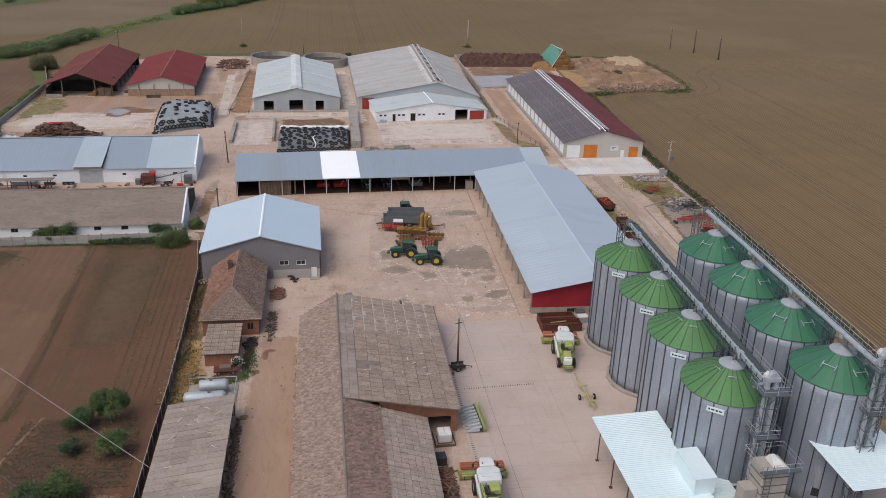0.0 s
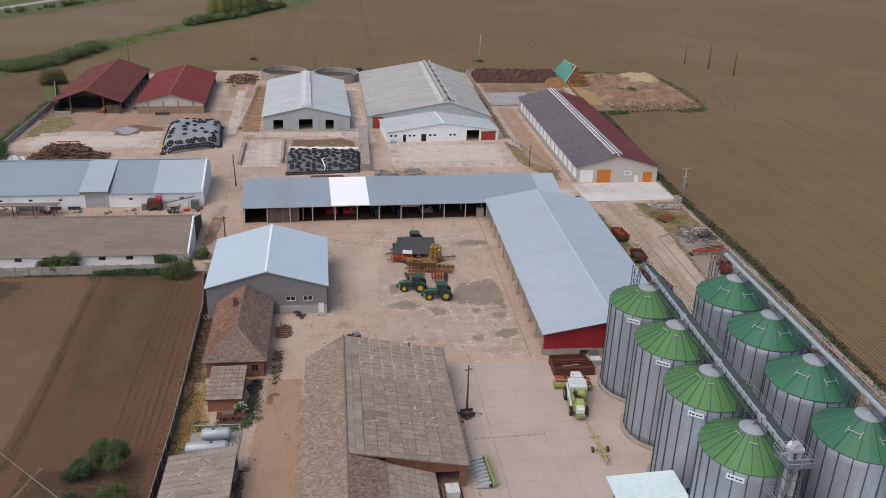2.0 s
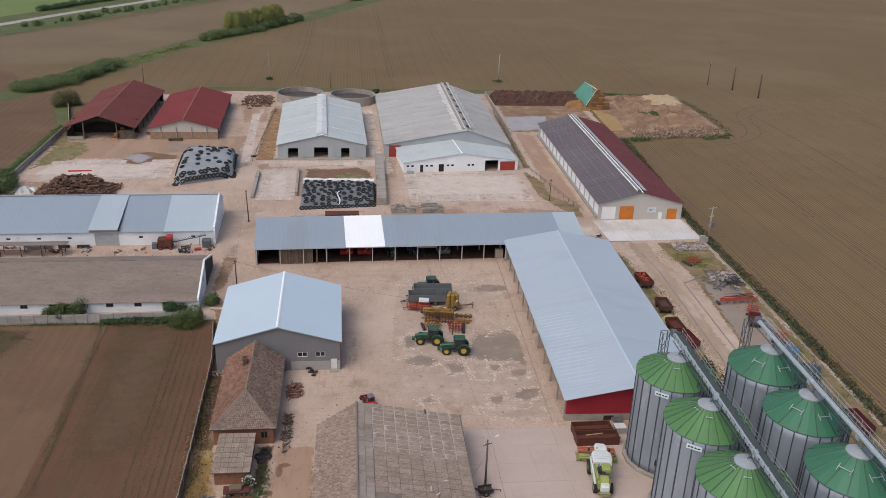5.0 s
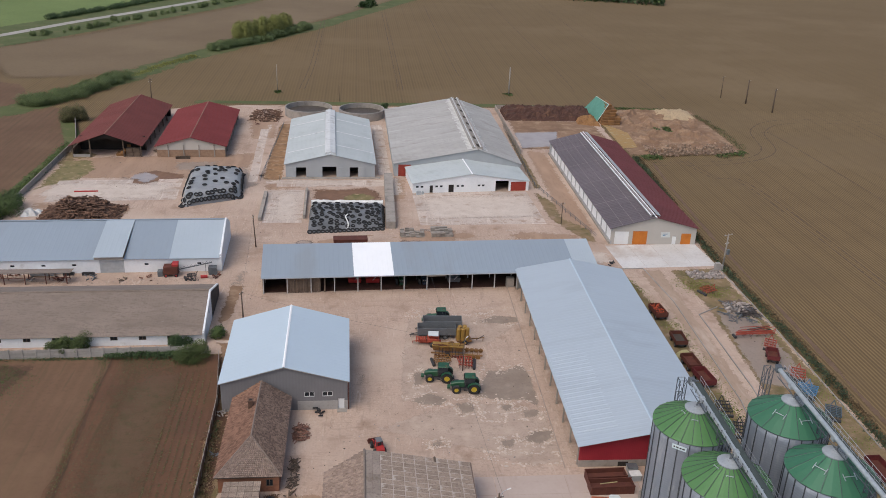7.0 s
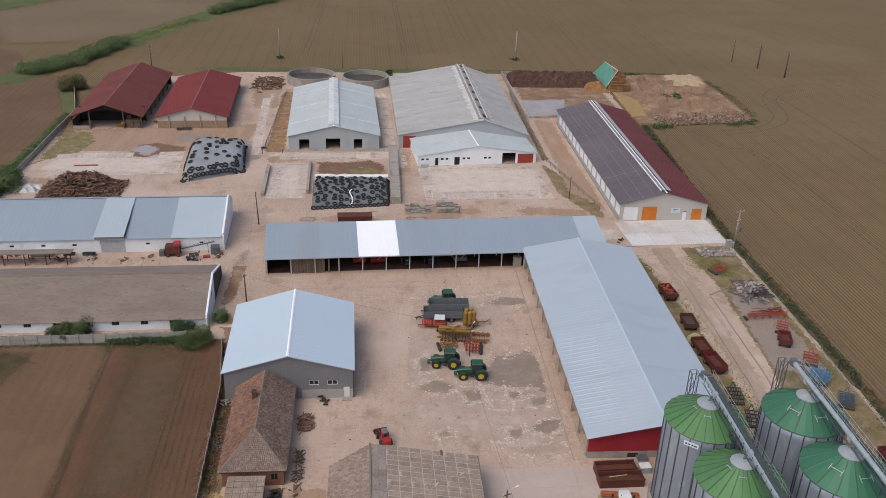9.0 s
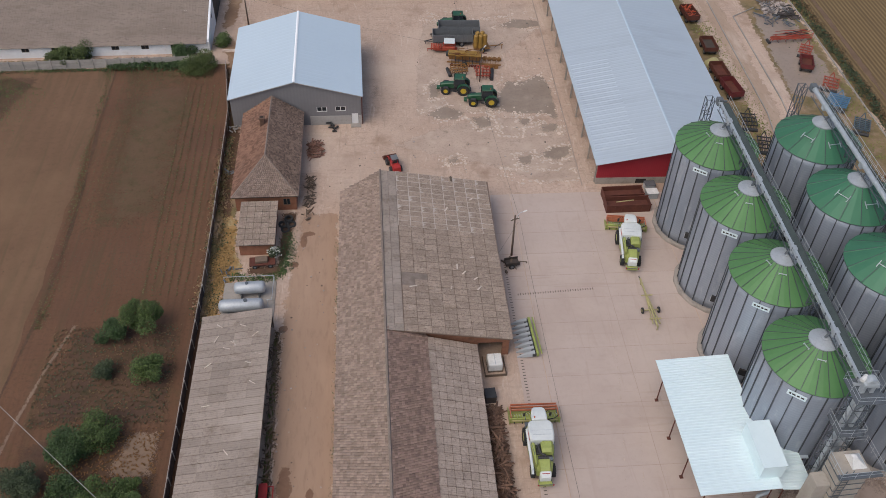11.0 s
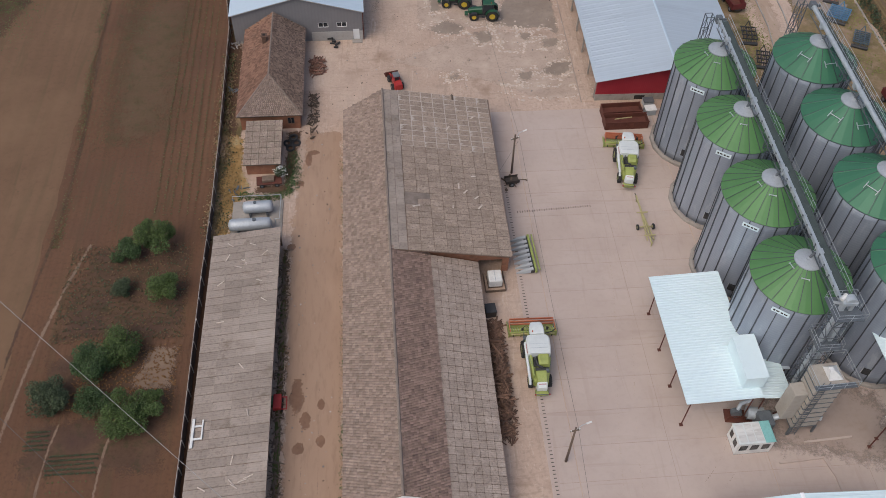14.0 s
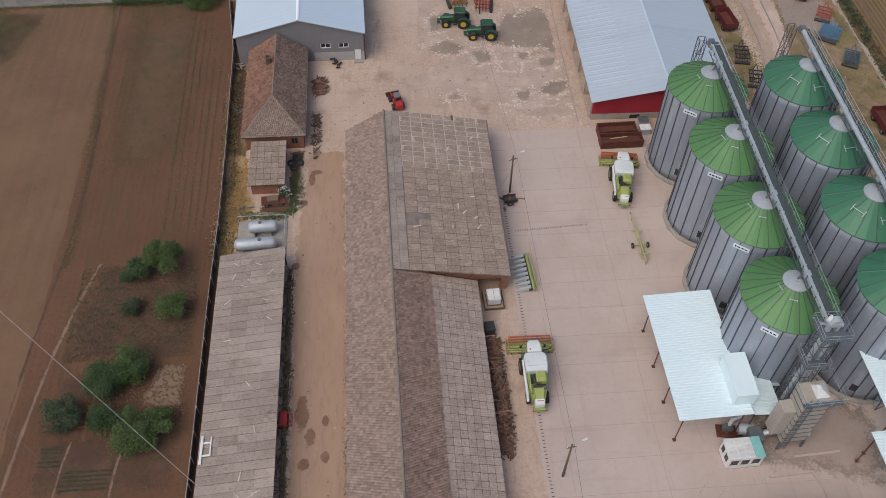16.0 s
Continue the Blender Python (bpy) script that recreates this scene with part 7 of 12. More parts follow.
    g = Geo()
    for x in (-0.22, 0.22):
        g.box(x - 0.025, -r - 0.32, 0.8, x + 0.025, -r - 0.27, eave, m=m)
    for k in range(36):
        g.box(-0.22, -r - 0.31, 1.0 + 0.36 * k, 0.22, -r - 0.28, 1.03 + 0.36 * k, m=m)
    part("ladder", g, GALV_DARK, root, "steel ladder")
    return root


S_POS = [(46.2, 113.8), (46.1, 102.2), (45.9, 90.6), (45.6, 78.8)]
T_POS = [(58.7, 112.5), (58.5, 101.1), (58.2, 89.4), (58.0, 77.8)]
first_s = make_silo(LIME, 5.2, 14.25, 16.7, 24, 22, -38, "galvanised grain silo with a lime green conical roof", "silos with lime green roofs")
first_s.matrix_basis = pose(*S_POS[0], 0)
for x, y in S_POS[1:]:
    copy_thing(first_s, pose(x, y, 0, 0, 0, random.uniform(-3, 3)))
first_t = make_silo(EMERALD, 5.2, 15.8, 18.45, 14, 22, 0, "galvanised grain silo with a deep green conical roof", "silos with deep green roofs")
first_t.matrix_basis = pose(*T_POS[0], 0)
for x, y in T_POS[1:]:
    copy_thing(first_t, pose(x, y, 0, 0, 0, random.uniform(-3, 3)))


def truss_tower(root, x, y, z0, z1, w, mat, name="support_tower", step=2.2, leg=0.1):
    """A square lattice tower."""
    t = part(name, Geo().box(x - w / 2 - leg, y - w / 2 - leg, z0, x - w / 2 + leg, y - w / 2 + leg, z0 + 0.06), mat, root)
    for sx in (-1, 1):
        for sy in (-1, 1):
            part("leg", Geo().box(x + sx * w / 2 - leg / 2, y + sy * w / 2 - leg / 2, z0, x + sx * w / 2 + leg / 2, y + sy * w / 2 + leg / 2, z1), mat, t)
    n = max(1, round((z1 - z0) / step))
    for k in range(n):
        a, b = z0 + (z1 - z0) * k / n, z0 + (z1 - z0) * (k + 1) / n
        g = Geo()
        h = w / 2
        for p, q in (((-h, -h), (h, -h)), ((h, -h), (h, h)), ((h, h), (-h, h)), ((-h, h), (-h, -h))):
            if k % 2:
                p, q = q, p
            g.bar((x + p[0], y + p[1], a), (x + q[0], y + q[1], b), 0.06)
            g.bar((x + p[0], y + p[1], b), (x + q[0], y + q[1], b), 0.06)
        part("bracing", g, mat, t)
    return t


def guard_rail(root, pts, h=1.05, step=1.8, mat=None):
    """Posts and two rails along a line of points."""
    mat = mat or GALV_PLAIN
    rail = part("guard_rail", Geo().path([Vector(p) + Vector((0, 0, h)) for p in pts], 0.03, 5), mat, root)
    part("knee_rail", Geo().path([Vector(p) + Vector((0, 0, h * 0.5)) for p in pts], 0.022, 5), mat, rail)
    for a, b in zip(pts, pts[1:]):
        a, b = Vector(a), Vector(b)
        n = max(1, round((b - a).length / step))
        for k in range(n + 1):
            p = a.lerp(b, k / n)
            part("rail_post", Geo().tube(p, p + Vector((0, 0, h)), 0.025, 5), mat, rail)


def conveyor(x0, x1, y0, y1, z, style, label):
    """A chain conveyor with a catwalk over one row of silos, from (x0, y0) to (x1, y1)."""
    root = thing("conveyor", x0, y0, z, 0, label, "conveyor")
    d = Vector((x1 - x0, y1 - y0, 0))
    l = d.length
    root.matrix_basis = Matrix.Translation((x0, y0, z)) @ pose(0, 0, 0, 0, 0, math.degrees(math.atan2(-(x1 - x0), y1 - y0)))
    if style == "box":
        for k in range(12):
            part("trough_section", Geo().box(-0.2, l * k / 12 + 0.03, 0.0, 0.16, l * (k + 1) / 12 - 0.03, 0.42, 0.02).box(-0.25, l * (k + 1) / 12 - 0.05, -0.04, 0.21, l * (k + 1) / 12 + 0.05, 0.47), GALV_PLAIN, root)
        for k in range(34):
            part("cleat", Geo().box(-0.3, l * (k + 0.5) / 34 - 0.07, 0.02, -0.2, l * (k + 0.5) / 34 + 0.07, 0.5), GALV_DARK, root)
        part("walkway", Geo().box(0.22, 0, 0.24, 0.98, l, 0.3), GRATING, root, "dark grating walkway")
        part("toe_board", Geo().box(0.985, 0, 0.24, 1.01, l, 0.42), GALV_DARK, root)
    else:
        for k in range(12):
            part("tube_section", Geo().tube((0, l * k / 12 + 0.03, 0.3), (0, l * (k + 1) / 12 - 0.03, 0.3), 0.3, 14).tube((0, l * (k + 1) / 12 - 0.07, 0.3), (0, l * (k + 1) / 12 + 0.07, 0.3), 0.36, 14), GALV_PLAIN, root)
        part("walkway", Geo().box(0.45, 0, -0.08, 1.15, l, -0.02), GRATING, root, "dark grating walkway")
    for x in (-0.18, 0.95 if style == "box" else 1.15):
        part("chord", Geo().box(x - 0.04, 0, -0.75, x + 0.04, l, -0.65), GALV_DARK, root)
        n = round(l / 1.5)
        for k in range(n):
            a, b = l * k / n, l * (k + 1) / n
            part("brace", Geo().bar((x, a, -0.7 if k % 2 else -0.1), (x, b, -0.1 if k % 2 else -0.7), 0.04), GALV_DARK, root)
    edge, deck = (1.0, 0.3) if style == "box" else (1.13, 0.0)
    guard_rail(root, [(edge, 0, deck), (edge, l, deck)])
    if style == "box":
        guard_rail(root, [(-0.34, 0, 0), (-0.34, l, 0)], h=0.75, step=3.4)
    if style != "box":
        guard_rail(root, [(0.45, 0, 0), (0.45, l, 0)])
    for k in range(4):
        y = 6.5 + 11.75 * k
        part("outlet_box", Geo().box(-0.3, y - 0.35, -0.3, 0.3, y + 0.35, 0.5, 0.04), GALV_PLAIN, root, "galvanised outlet box")
    part("drive_head", Geo().box(-0.4, l, -0.2, 0.4, l + 0.9, 0.75, 0.06).tube((0.4, l + 0.4, 0.3), (0.95, l + 0.4, 0.3), 0.18), GALV_DARK, root)
    return root


conv_s = conveyor(46.2, 47.0, 72.2, 117.8, 17.6, "box", "steel chain conveyor with catwalk along lime-roofed silos")
conv_t = conveyor(58.1, 59.0, 72.2, 117.6, 19.5, "tube", "round tube conveyor with catwalk along deep-green-roofed silos")
towers = thing("conveyor_towers", 0, 0, 0, 0, "galvanised lattice towers carrying the silo conveyors", "support tower")
for px, py, zt in ((48.0, 108.8, 16.9), (47.8, 97.0, 16.9), (47.6, 85.1, 16.9), (47.0, 121.2, 16.4)):
    truss_tower(towers, px, py, 0.0, zt, 1.0, GALV_DARK, "lattice_tower", 2.4, 0.09)
for px, py, zt in ((60.6, 107.5, 18.8), (60.4, 95.9, 18.8), (60.2, 84.1, 18.8), (59.2, 120.9, 18.3)):
    truss_tower(towers, px, py, 0.0, zt, 1.0, GALV_DARK, "lattice_tower", 2.4, 0.09)


# ---- bucket elevator, dryer tower, canopies ----
def elevator(x, y, zt, label):
    root = thing("bucket_elevator", x, y, 0, 0, label, "elevator")
    for s in (-0.45, 0.45):
        for k in range(8):
            part("leg_casing", Geo().box(s - 0.2, -0.24, zt * k / 8 + 0.02, s + 0.2, 0.24, zt * (k + 1) / 8 - 0.02, 0.02), GALV_PLAIN, root)
    part("head", Geo().box(-0.75, -0.4, zt, 0.75, 0.4, zt + 0.55, 0.08).lathe([(0.55, 0), (0.55, 0.7), (0.1, 0.72)], 14, m=pose(0, -0.35, zt + 0.55, -90, 0, 0)), GALV_PLAIN, root, "rounded elevator head")
    part("motor", Geo().tube((-0.9, 0.1, zt + 0.6), (-0.3, 0.5, zt + 0.75), 0.22, 10), LAMP_WHITE, root, "pale drive motor")
    for zp, w in ((zt - 1.0, 1.5), (zt - 6.4, 1.3)):
        deck = part("platform", Geo().box(-w, -w, zp, w, w, zp + 0.08), GALV_DARK, root, "grating platform")
        guard_rail(root, [(-w, -w, zp + 0.08), (w, -w, zp + 0.08), (w, w, zp + 0.08), (-w, w, zp + 0.08), (-w, -w, zp + 0.08)], step=1.5)
    truss_tower(root, 0, 0, 0, zt - 1.0, 1.6, GALV_DARK, "lattice_tower", 2.0, 0.09)
    g = Geo()
    for s in (-0.2, 0.2):
        g.tube((1.25, s, 0.2), (1.25, s, zt - 0.5), 0.03, 5)
    for k in range(int(zt / 0.4)):
        g.tube((1.25, -0.2, 0.4 + 0.4 * k), (1.25, 0.2, 0.4 + 0.4 * k), 0.02, 4)
    part("ladder", g, GALV_PLAIN, root)
    part("down_spout", Geo().path([(-0.4, -0.2, zt + 0.2), (-0.9, 1.5, zt - 1.6), (-0.6, 2.2, zt - 2.0)], 0.16, 8), GALV_PLAIN, root)


elevator(46.3, 71.6, 18.6, "galvanised bucket elevator with railed platforms by the dryer")
elevator(59.0, 72.2, 20.4, "galvanised bucket elevator serving the deep-green-roofed silos")


def dryer():
    root = thing("grain_dryer", 46.2, 68.6, 0, 3, "tall pale grain dryer tower with a railed top", "dryer")
    w, h = 1.45, 10.6
    for k in range(9):
        z = 1.6 + k * (h - 1.6) / 9
        part("dryer_section", Geo().box(-w, -w * 0.85, z + 0.02, w, w * 0.85, z + (h - 1.6) / 9 - 0.03, 0.04), DRYER, root)
        part("band", Geo().box(-w - 0.05, -w * 0.85 - 0.05, z - 0.03, w + 0.05, w * 0.85 + 0.05, z + 0.03), GALV_DARK, root)
    for sx in (-1, 1):
        for sy in (-1, 1):
            part("leg", Geo().box(sx * w - 0.1, sy * w * 0.85 - 0.1, 0, sx * w + 0.1, sy * w * 0.85 + 0.1, 1.6), GALV_DARK, root)
    part("roof_cone", Geo().loft([[(-w * 0.2, -w * 0.6, h), (w * 0.85, -w * 0.6, h), (w * 0.85, w * 0.6, h), (-w * 0.2, w * 0.6, h)], [(-0.25, -0.25, h + 0.9), (0.25, -0.25, h + 0.9), (0.25, 0.25, h + 0.9), (-0.25, 0.25, h + 0.9)]]), LAMP_WHITE, root, "pale hopper top")
    part("top_deck", Geo().box(-w - 0.6, -w - 0.4, h - 0.1, w + 0.9, -w * 0.87, h), GALV_DARK, root)
    guard_rail(root, [(-w - 0.6, -w - 0.4, h), (w + 0.9, -w - 0.4, h), (w + 0.9, w + 0.5, h), (-w - 0.6, w + 0.5, h), (-w - 0.6, -w - 0.4, h)], step=1.3)
    g = Geo()
    for k in range(22):
        g.bar((-w + 0.2, -w * 0.85 - 0.12, 0.5 + 0.46 * k), (-w + 0.9, -w * 0.85 - 0.12, 0.5 + 0.46 * k), 0.05)
    for x in (-w + 0.2, -w + 0.9):
        g.bar((x, -w * 0.85 - 0.12, 0.1), (x, -w * 0.85 - 0.12, h + 0.6), 0.06)
    part("ladder", g, GALV_DARK, root)
    part("air_duct", Geo().box(-w - 1.5, -0.8, 3.0, -w - 0.02, 0.8, 8.0, 0.06), DRYER, root, "side air duct")
    part("fan_housing", Geo().lathe([(0.75, 0), (0.75, 0.8), (0.4, 0.85)], 18, m=pose(w + 0.1, 0, 1.6, 0, 90, 0)), GALV_PLAIN, root)
    part("burner_box", Geo().box(-w - 3.2, -0.9, 0.1, -w - 1.7, 0.9, 2.2, 0.06), GALV_DARK, root, "burner box under the canopy")
    part("duct", Geo().tube((-w - 1.7, 0.2, 1.4), (-w + 0.1, 0.2, 2.4), 0.35, 10), GALV_PLAIN, root)


dryer()


def canopy(name, x, y, w, l, zl, zr, posts, label, mat=PALE_SHEET, pitch=0.33, rz=0.0, post_mat=RUST):
    """An open canopy of ribbed sheets; the ribs run across it, from the left edge to the right."""
    root = thing(name, x, y, 0, rz, label, "canopy")
    n = 7
    for k in range(n):
        a, b = l * k / n, l * (k + 1) / n
        part("roof_sheet", ribbed((0, b - 0.004, zl), (0, a, zl), (w, a, zr), (w, b - 0.004, zr), pitch, 0.045, 0.05), mat, root)
    for px, py in posts:
        z = zl + (zr - zl) * px / w - 0.1
        post = part("post", Geo().tube((px, py, 0.12), (px, py, z), 0.07, 8), post_mat, root)
        part("foot_plate", Geo().box(px - 0.2, py - 0.2, 0, px + 0.2, py + 0.2, 0.12), post_mat, post)
    for px in sorted({p[0] for p in posts}):
        z = zl + (zr - zl) * px / w - 0.16
        part("purlin", Geo().box(px - 0.06, 0.1, z - 0.12, px + 0.06, l - 0.1, z + 0.06), GALV_DARK, root)
    return root


canopy("intake_canopy", 32.8, 68.85, 8.3, 17.1, 5.35, 5.75, [(0.7, 0.4), (0.7, 5.3), (0.7, 10.2), (0.7, 15.4), (7.7, 0.6), (7.7, 8.0), (7.7, 15.8)], "pale ribbed sheet canopy on thin rusty posts beside the silos", rz=0.6)
canopy("side_canopy", 41.5, 69.3, 3.4, 6.7, 4.9, 4.5, [(0.5, 0.5), (2.9, 0.5), (2.9, 6.2)], "small pale sheet canopy joined to a larger one", rz=0.6)
canopy("link_canopy", 44.0, 73.2, 2.0, 3.6, 4.2, 4.0, [(0.3, 0.4), (1.7, 0.4)], "small dull sheet roof between silo and dryer", mat=STEEL_GREY2)
box_top = thing("roof_hood", 39.1, 70.2, 0, 0, "white sheet-metal hood rising through the canopy", "hood")
part("hood_body", Geo().loft([[(0, 0, 5.62), (2.3, 0, 5.7), (2.3, 5.4, 5.7), (0, 5.4, 5.62)], [(0.0, 0, 7.6), (2.3, 0, 7.75), (2.3, 5.4, 7.75), (0.0, 5.4, 7.6)]]), PALE_SHEET, box_top)
part("hood_lid", Geo().slab([(-0.06, -0.06, 7.67), (2.36, -0.06, 7.83), (2.36, 5.46, 7.83), (-0.06, 5.46, 7.67)], 0.06), PALE_SHEET, box_top)
canopy("loading_canopy", 54.1, 65.6, 9.0, 9.6, 8.7, 9.2, [(0.6, 0.5), (0.6, 9.0), (8.4, 0.5), (8.4, 9.0)], "pale sheet canopy by the deep-green-roofed silos", rz=0.6)
canopy("low_canopy", 53.0, 58.0, 8.0, 7.7, 6.2, 6.6, [(0.6, 0.5), (0.6, 7.2), (7.4, 7.2)], "lower pale sheet canopy on steel legs", rz=0.6)


def weigh_house():
    root = thing("weigh_house", 32.9, 44.0, 0, 0.8, "building with a white ribbed gable roof near the silos", "building")
    w, l, e, r = 18.0, 14.0, 4.3, 5.2
    gable_walls(root, w, l, e, r, WALL_WHITE)
    gable_roof(root, w, l, e, r, PALE_SHEET, over=0.3, pitch=0.4, depth=0.045, cap=WHITE_SHEET)


weigh_house()


def site_cabin():
    root = thing("site_cabin", 38.3, 65.3, 0, 1.5, "small white cabin with windows and a teal end", "cabin")
    w, d, h = 3.95, 2.4, 2.45
    wins = [(0.16, 1.26, 0.75, 2.1), (1.4, 2.5, 0.75, 2.1), (2.64, 3.74, 0.75, 2.1)]
    part("wall", wall_run((0, 0), (w, 0), 0.08, lambda u: h, wins, z0=0.12), LAMP_WHITE, root)
    for k in wins:
        opening_fill(root, (0, 0), (w, 0), k, GLASS, "window", casing=LAMP_WHITE, inset=0.04)
    ends = [(0.15, 1.0, 0.75, 2.1), (1.2, 2.1, 0.75, 2.1)]
    part("wall", wall_run((0, d), (0, 0.09), 0.08, lambda u: h, ends, z0=0.12), LAMP_WHITE, root)
    for k in ends:
        opening_fill(root, (0, d), (0, 0.09), k, GLASS, "window", casing=LAMP_WHITE, inset=0.04)
    part("wall", wall_run((w, 0.09), (w, d - 0.09), 0.08, lambda u: h, z0=0.12), TEAL, root, "teal end wall")
    part("wall", wall_run((w, d), (0.09, d), 0.08, lambda u: h, z0=0.12), LAMP_WHITE, root)
    part("roof", Geo().box(-0.08, -0.08, h, 2.9, d + 0.08, h + 0.1, 0.03), P_WHITE, root, "stained white flat roof")
    part("roof_end", Geo().box(2.91, -0.08, h, w + 0.08, d + 0.08, h + 0.1, 0.03), TEAL, root, "teal roof end")
    for x0 in (0.15, 1.1, 2.0):
        part("roof_pane", Geo().box(x0, 0.15, h + 0.1, x0 + 0.8, d - 0.15, h + 0.13, 0.02), LIMEWASH, root, "milky roof pane")
    part("base_frame", Geo().box(0, 0, 0, w, d, 0.12), GALV_DARK, root)


site_cabin()

gear = thing("hot_air_unit", 40.2, 69.8, 0, -8, "grey drum and ducts of the dryer beneath the canopy", "dryer unit")
part("skid", Geo().box(-1.6, -0.8, 0, 2.6, 0.8, 0.25, 0.03), RUST, gear)
part("drum", Geo().tube((0.6, 0, 1.05), (2.4, 0, 1.05), 0.72, 18).tube((2.4, 0, 1.05), (2.7, 0, 1.05), 0.45, 14), GALV_PLAIN, gear)
part("fan_case", Geo().lathe([(0.3, -0.3), (0.62, -0.28), (0.62, 0.28), (0.3, 0.3)], 16, m=pose(-0.5, 0, 0.95, 90, 0, 0)), GALV_DARK, gear)
part("duct", Geo().path([(-0.5, 0, 1.3), (-0.2, 0.5, 2.1), (1.0, 0.9, 2.4)], 0.22, 10), GALV_PLAIN, gear)
part("side_frame", Geo().bar((-1.5, -0.7, 0.25), (-1.5, -0.7, 1.3), 0.08).bar((-1.5, -0.7, 1.3), (0.4, -0.7, 1.3), 0.08).bar((0.4, -0.7, 1.3), (0.4, -0.7, 0.25), 0.08), RUST, gear)
kerb = thing("kerb", 0, 0, 0, 0, "low concrete kerbs at the silo yard", "kerb", kind="structure")
for a, b in (((43.0, 64.0), (48.0, 64.3)), ((48.0, 64.3), (48.6, 62.0)), ((48.6, 62.0), (49.0, 50.0)), ((46.5, 66.2), (52.0, 66.5))):
    part("kerb_stone", Geo().bar((*a, 0.14), (*b, 0.14), 0.22, 0.2), CONCRETE, kerb)


# ---- machines ----
def wheel(parent, x, y, r, w, rim_mat, lugs=False, name="wheel"):
    """A wheel standing on the ground; it rolls along x."""
    m = pose(x, y, r, 90, 0, 0)
    k = w / 2
    ri = r * 0.5
    prof = [(ri, -k * 0.8), (r * 0.8, -k), (r * 0.94, -k * 0.92), (r, -k * 0.6), (r, k * 0.6), (r * 0.94, k * 0.92), (r * 0.8, k), (ri, k * 0.8)]
    root = part(name, Geo().tube((x, y - k * 0.3, r), (x, y + k * 0.3, r), ri * 0.25, 8), P_BLACK, parent)
    part("tyre", Geo().lathe(prof, 24, m=m, caps=False), RUBBER, root, smooth=True)
    part("rim", Geo().lathe([(ri * 1.01, -k * 0.75), (ri * 0.9, -k * 0.6), (ri * 0.5, -k * 0.35), (ri * 0.2, -k * 0.5), (ri * 0.2, k * 0.5), (ri * 0.5, k * 0.35), (ri * 0.9, k * 0.6), (ri * 1.01, k * 0.75)], 18, m=m), rim_mat, root)
    if lugs:
        g = Geo()
        for i in range(18):
            for s in (-1, 1):
                g.box(-0.045, s * k * 0.05 if s > 0 else -k * 0.95, r - 0.02, 0.045, s * k * 0.95 if s > 0 else -k * 0.05, r + 0.05, m=pose(x, y, r, 0, 20 * i + (10 if s > 0 else 0), 0))
        part("tread", g, RUBBER, root)
    return root


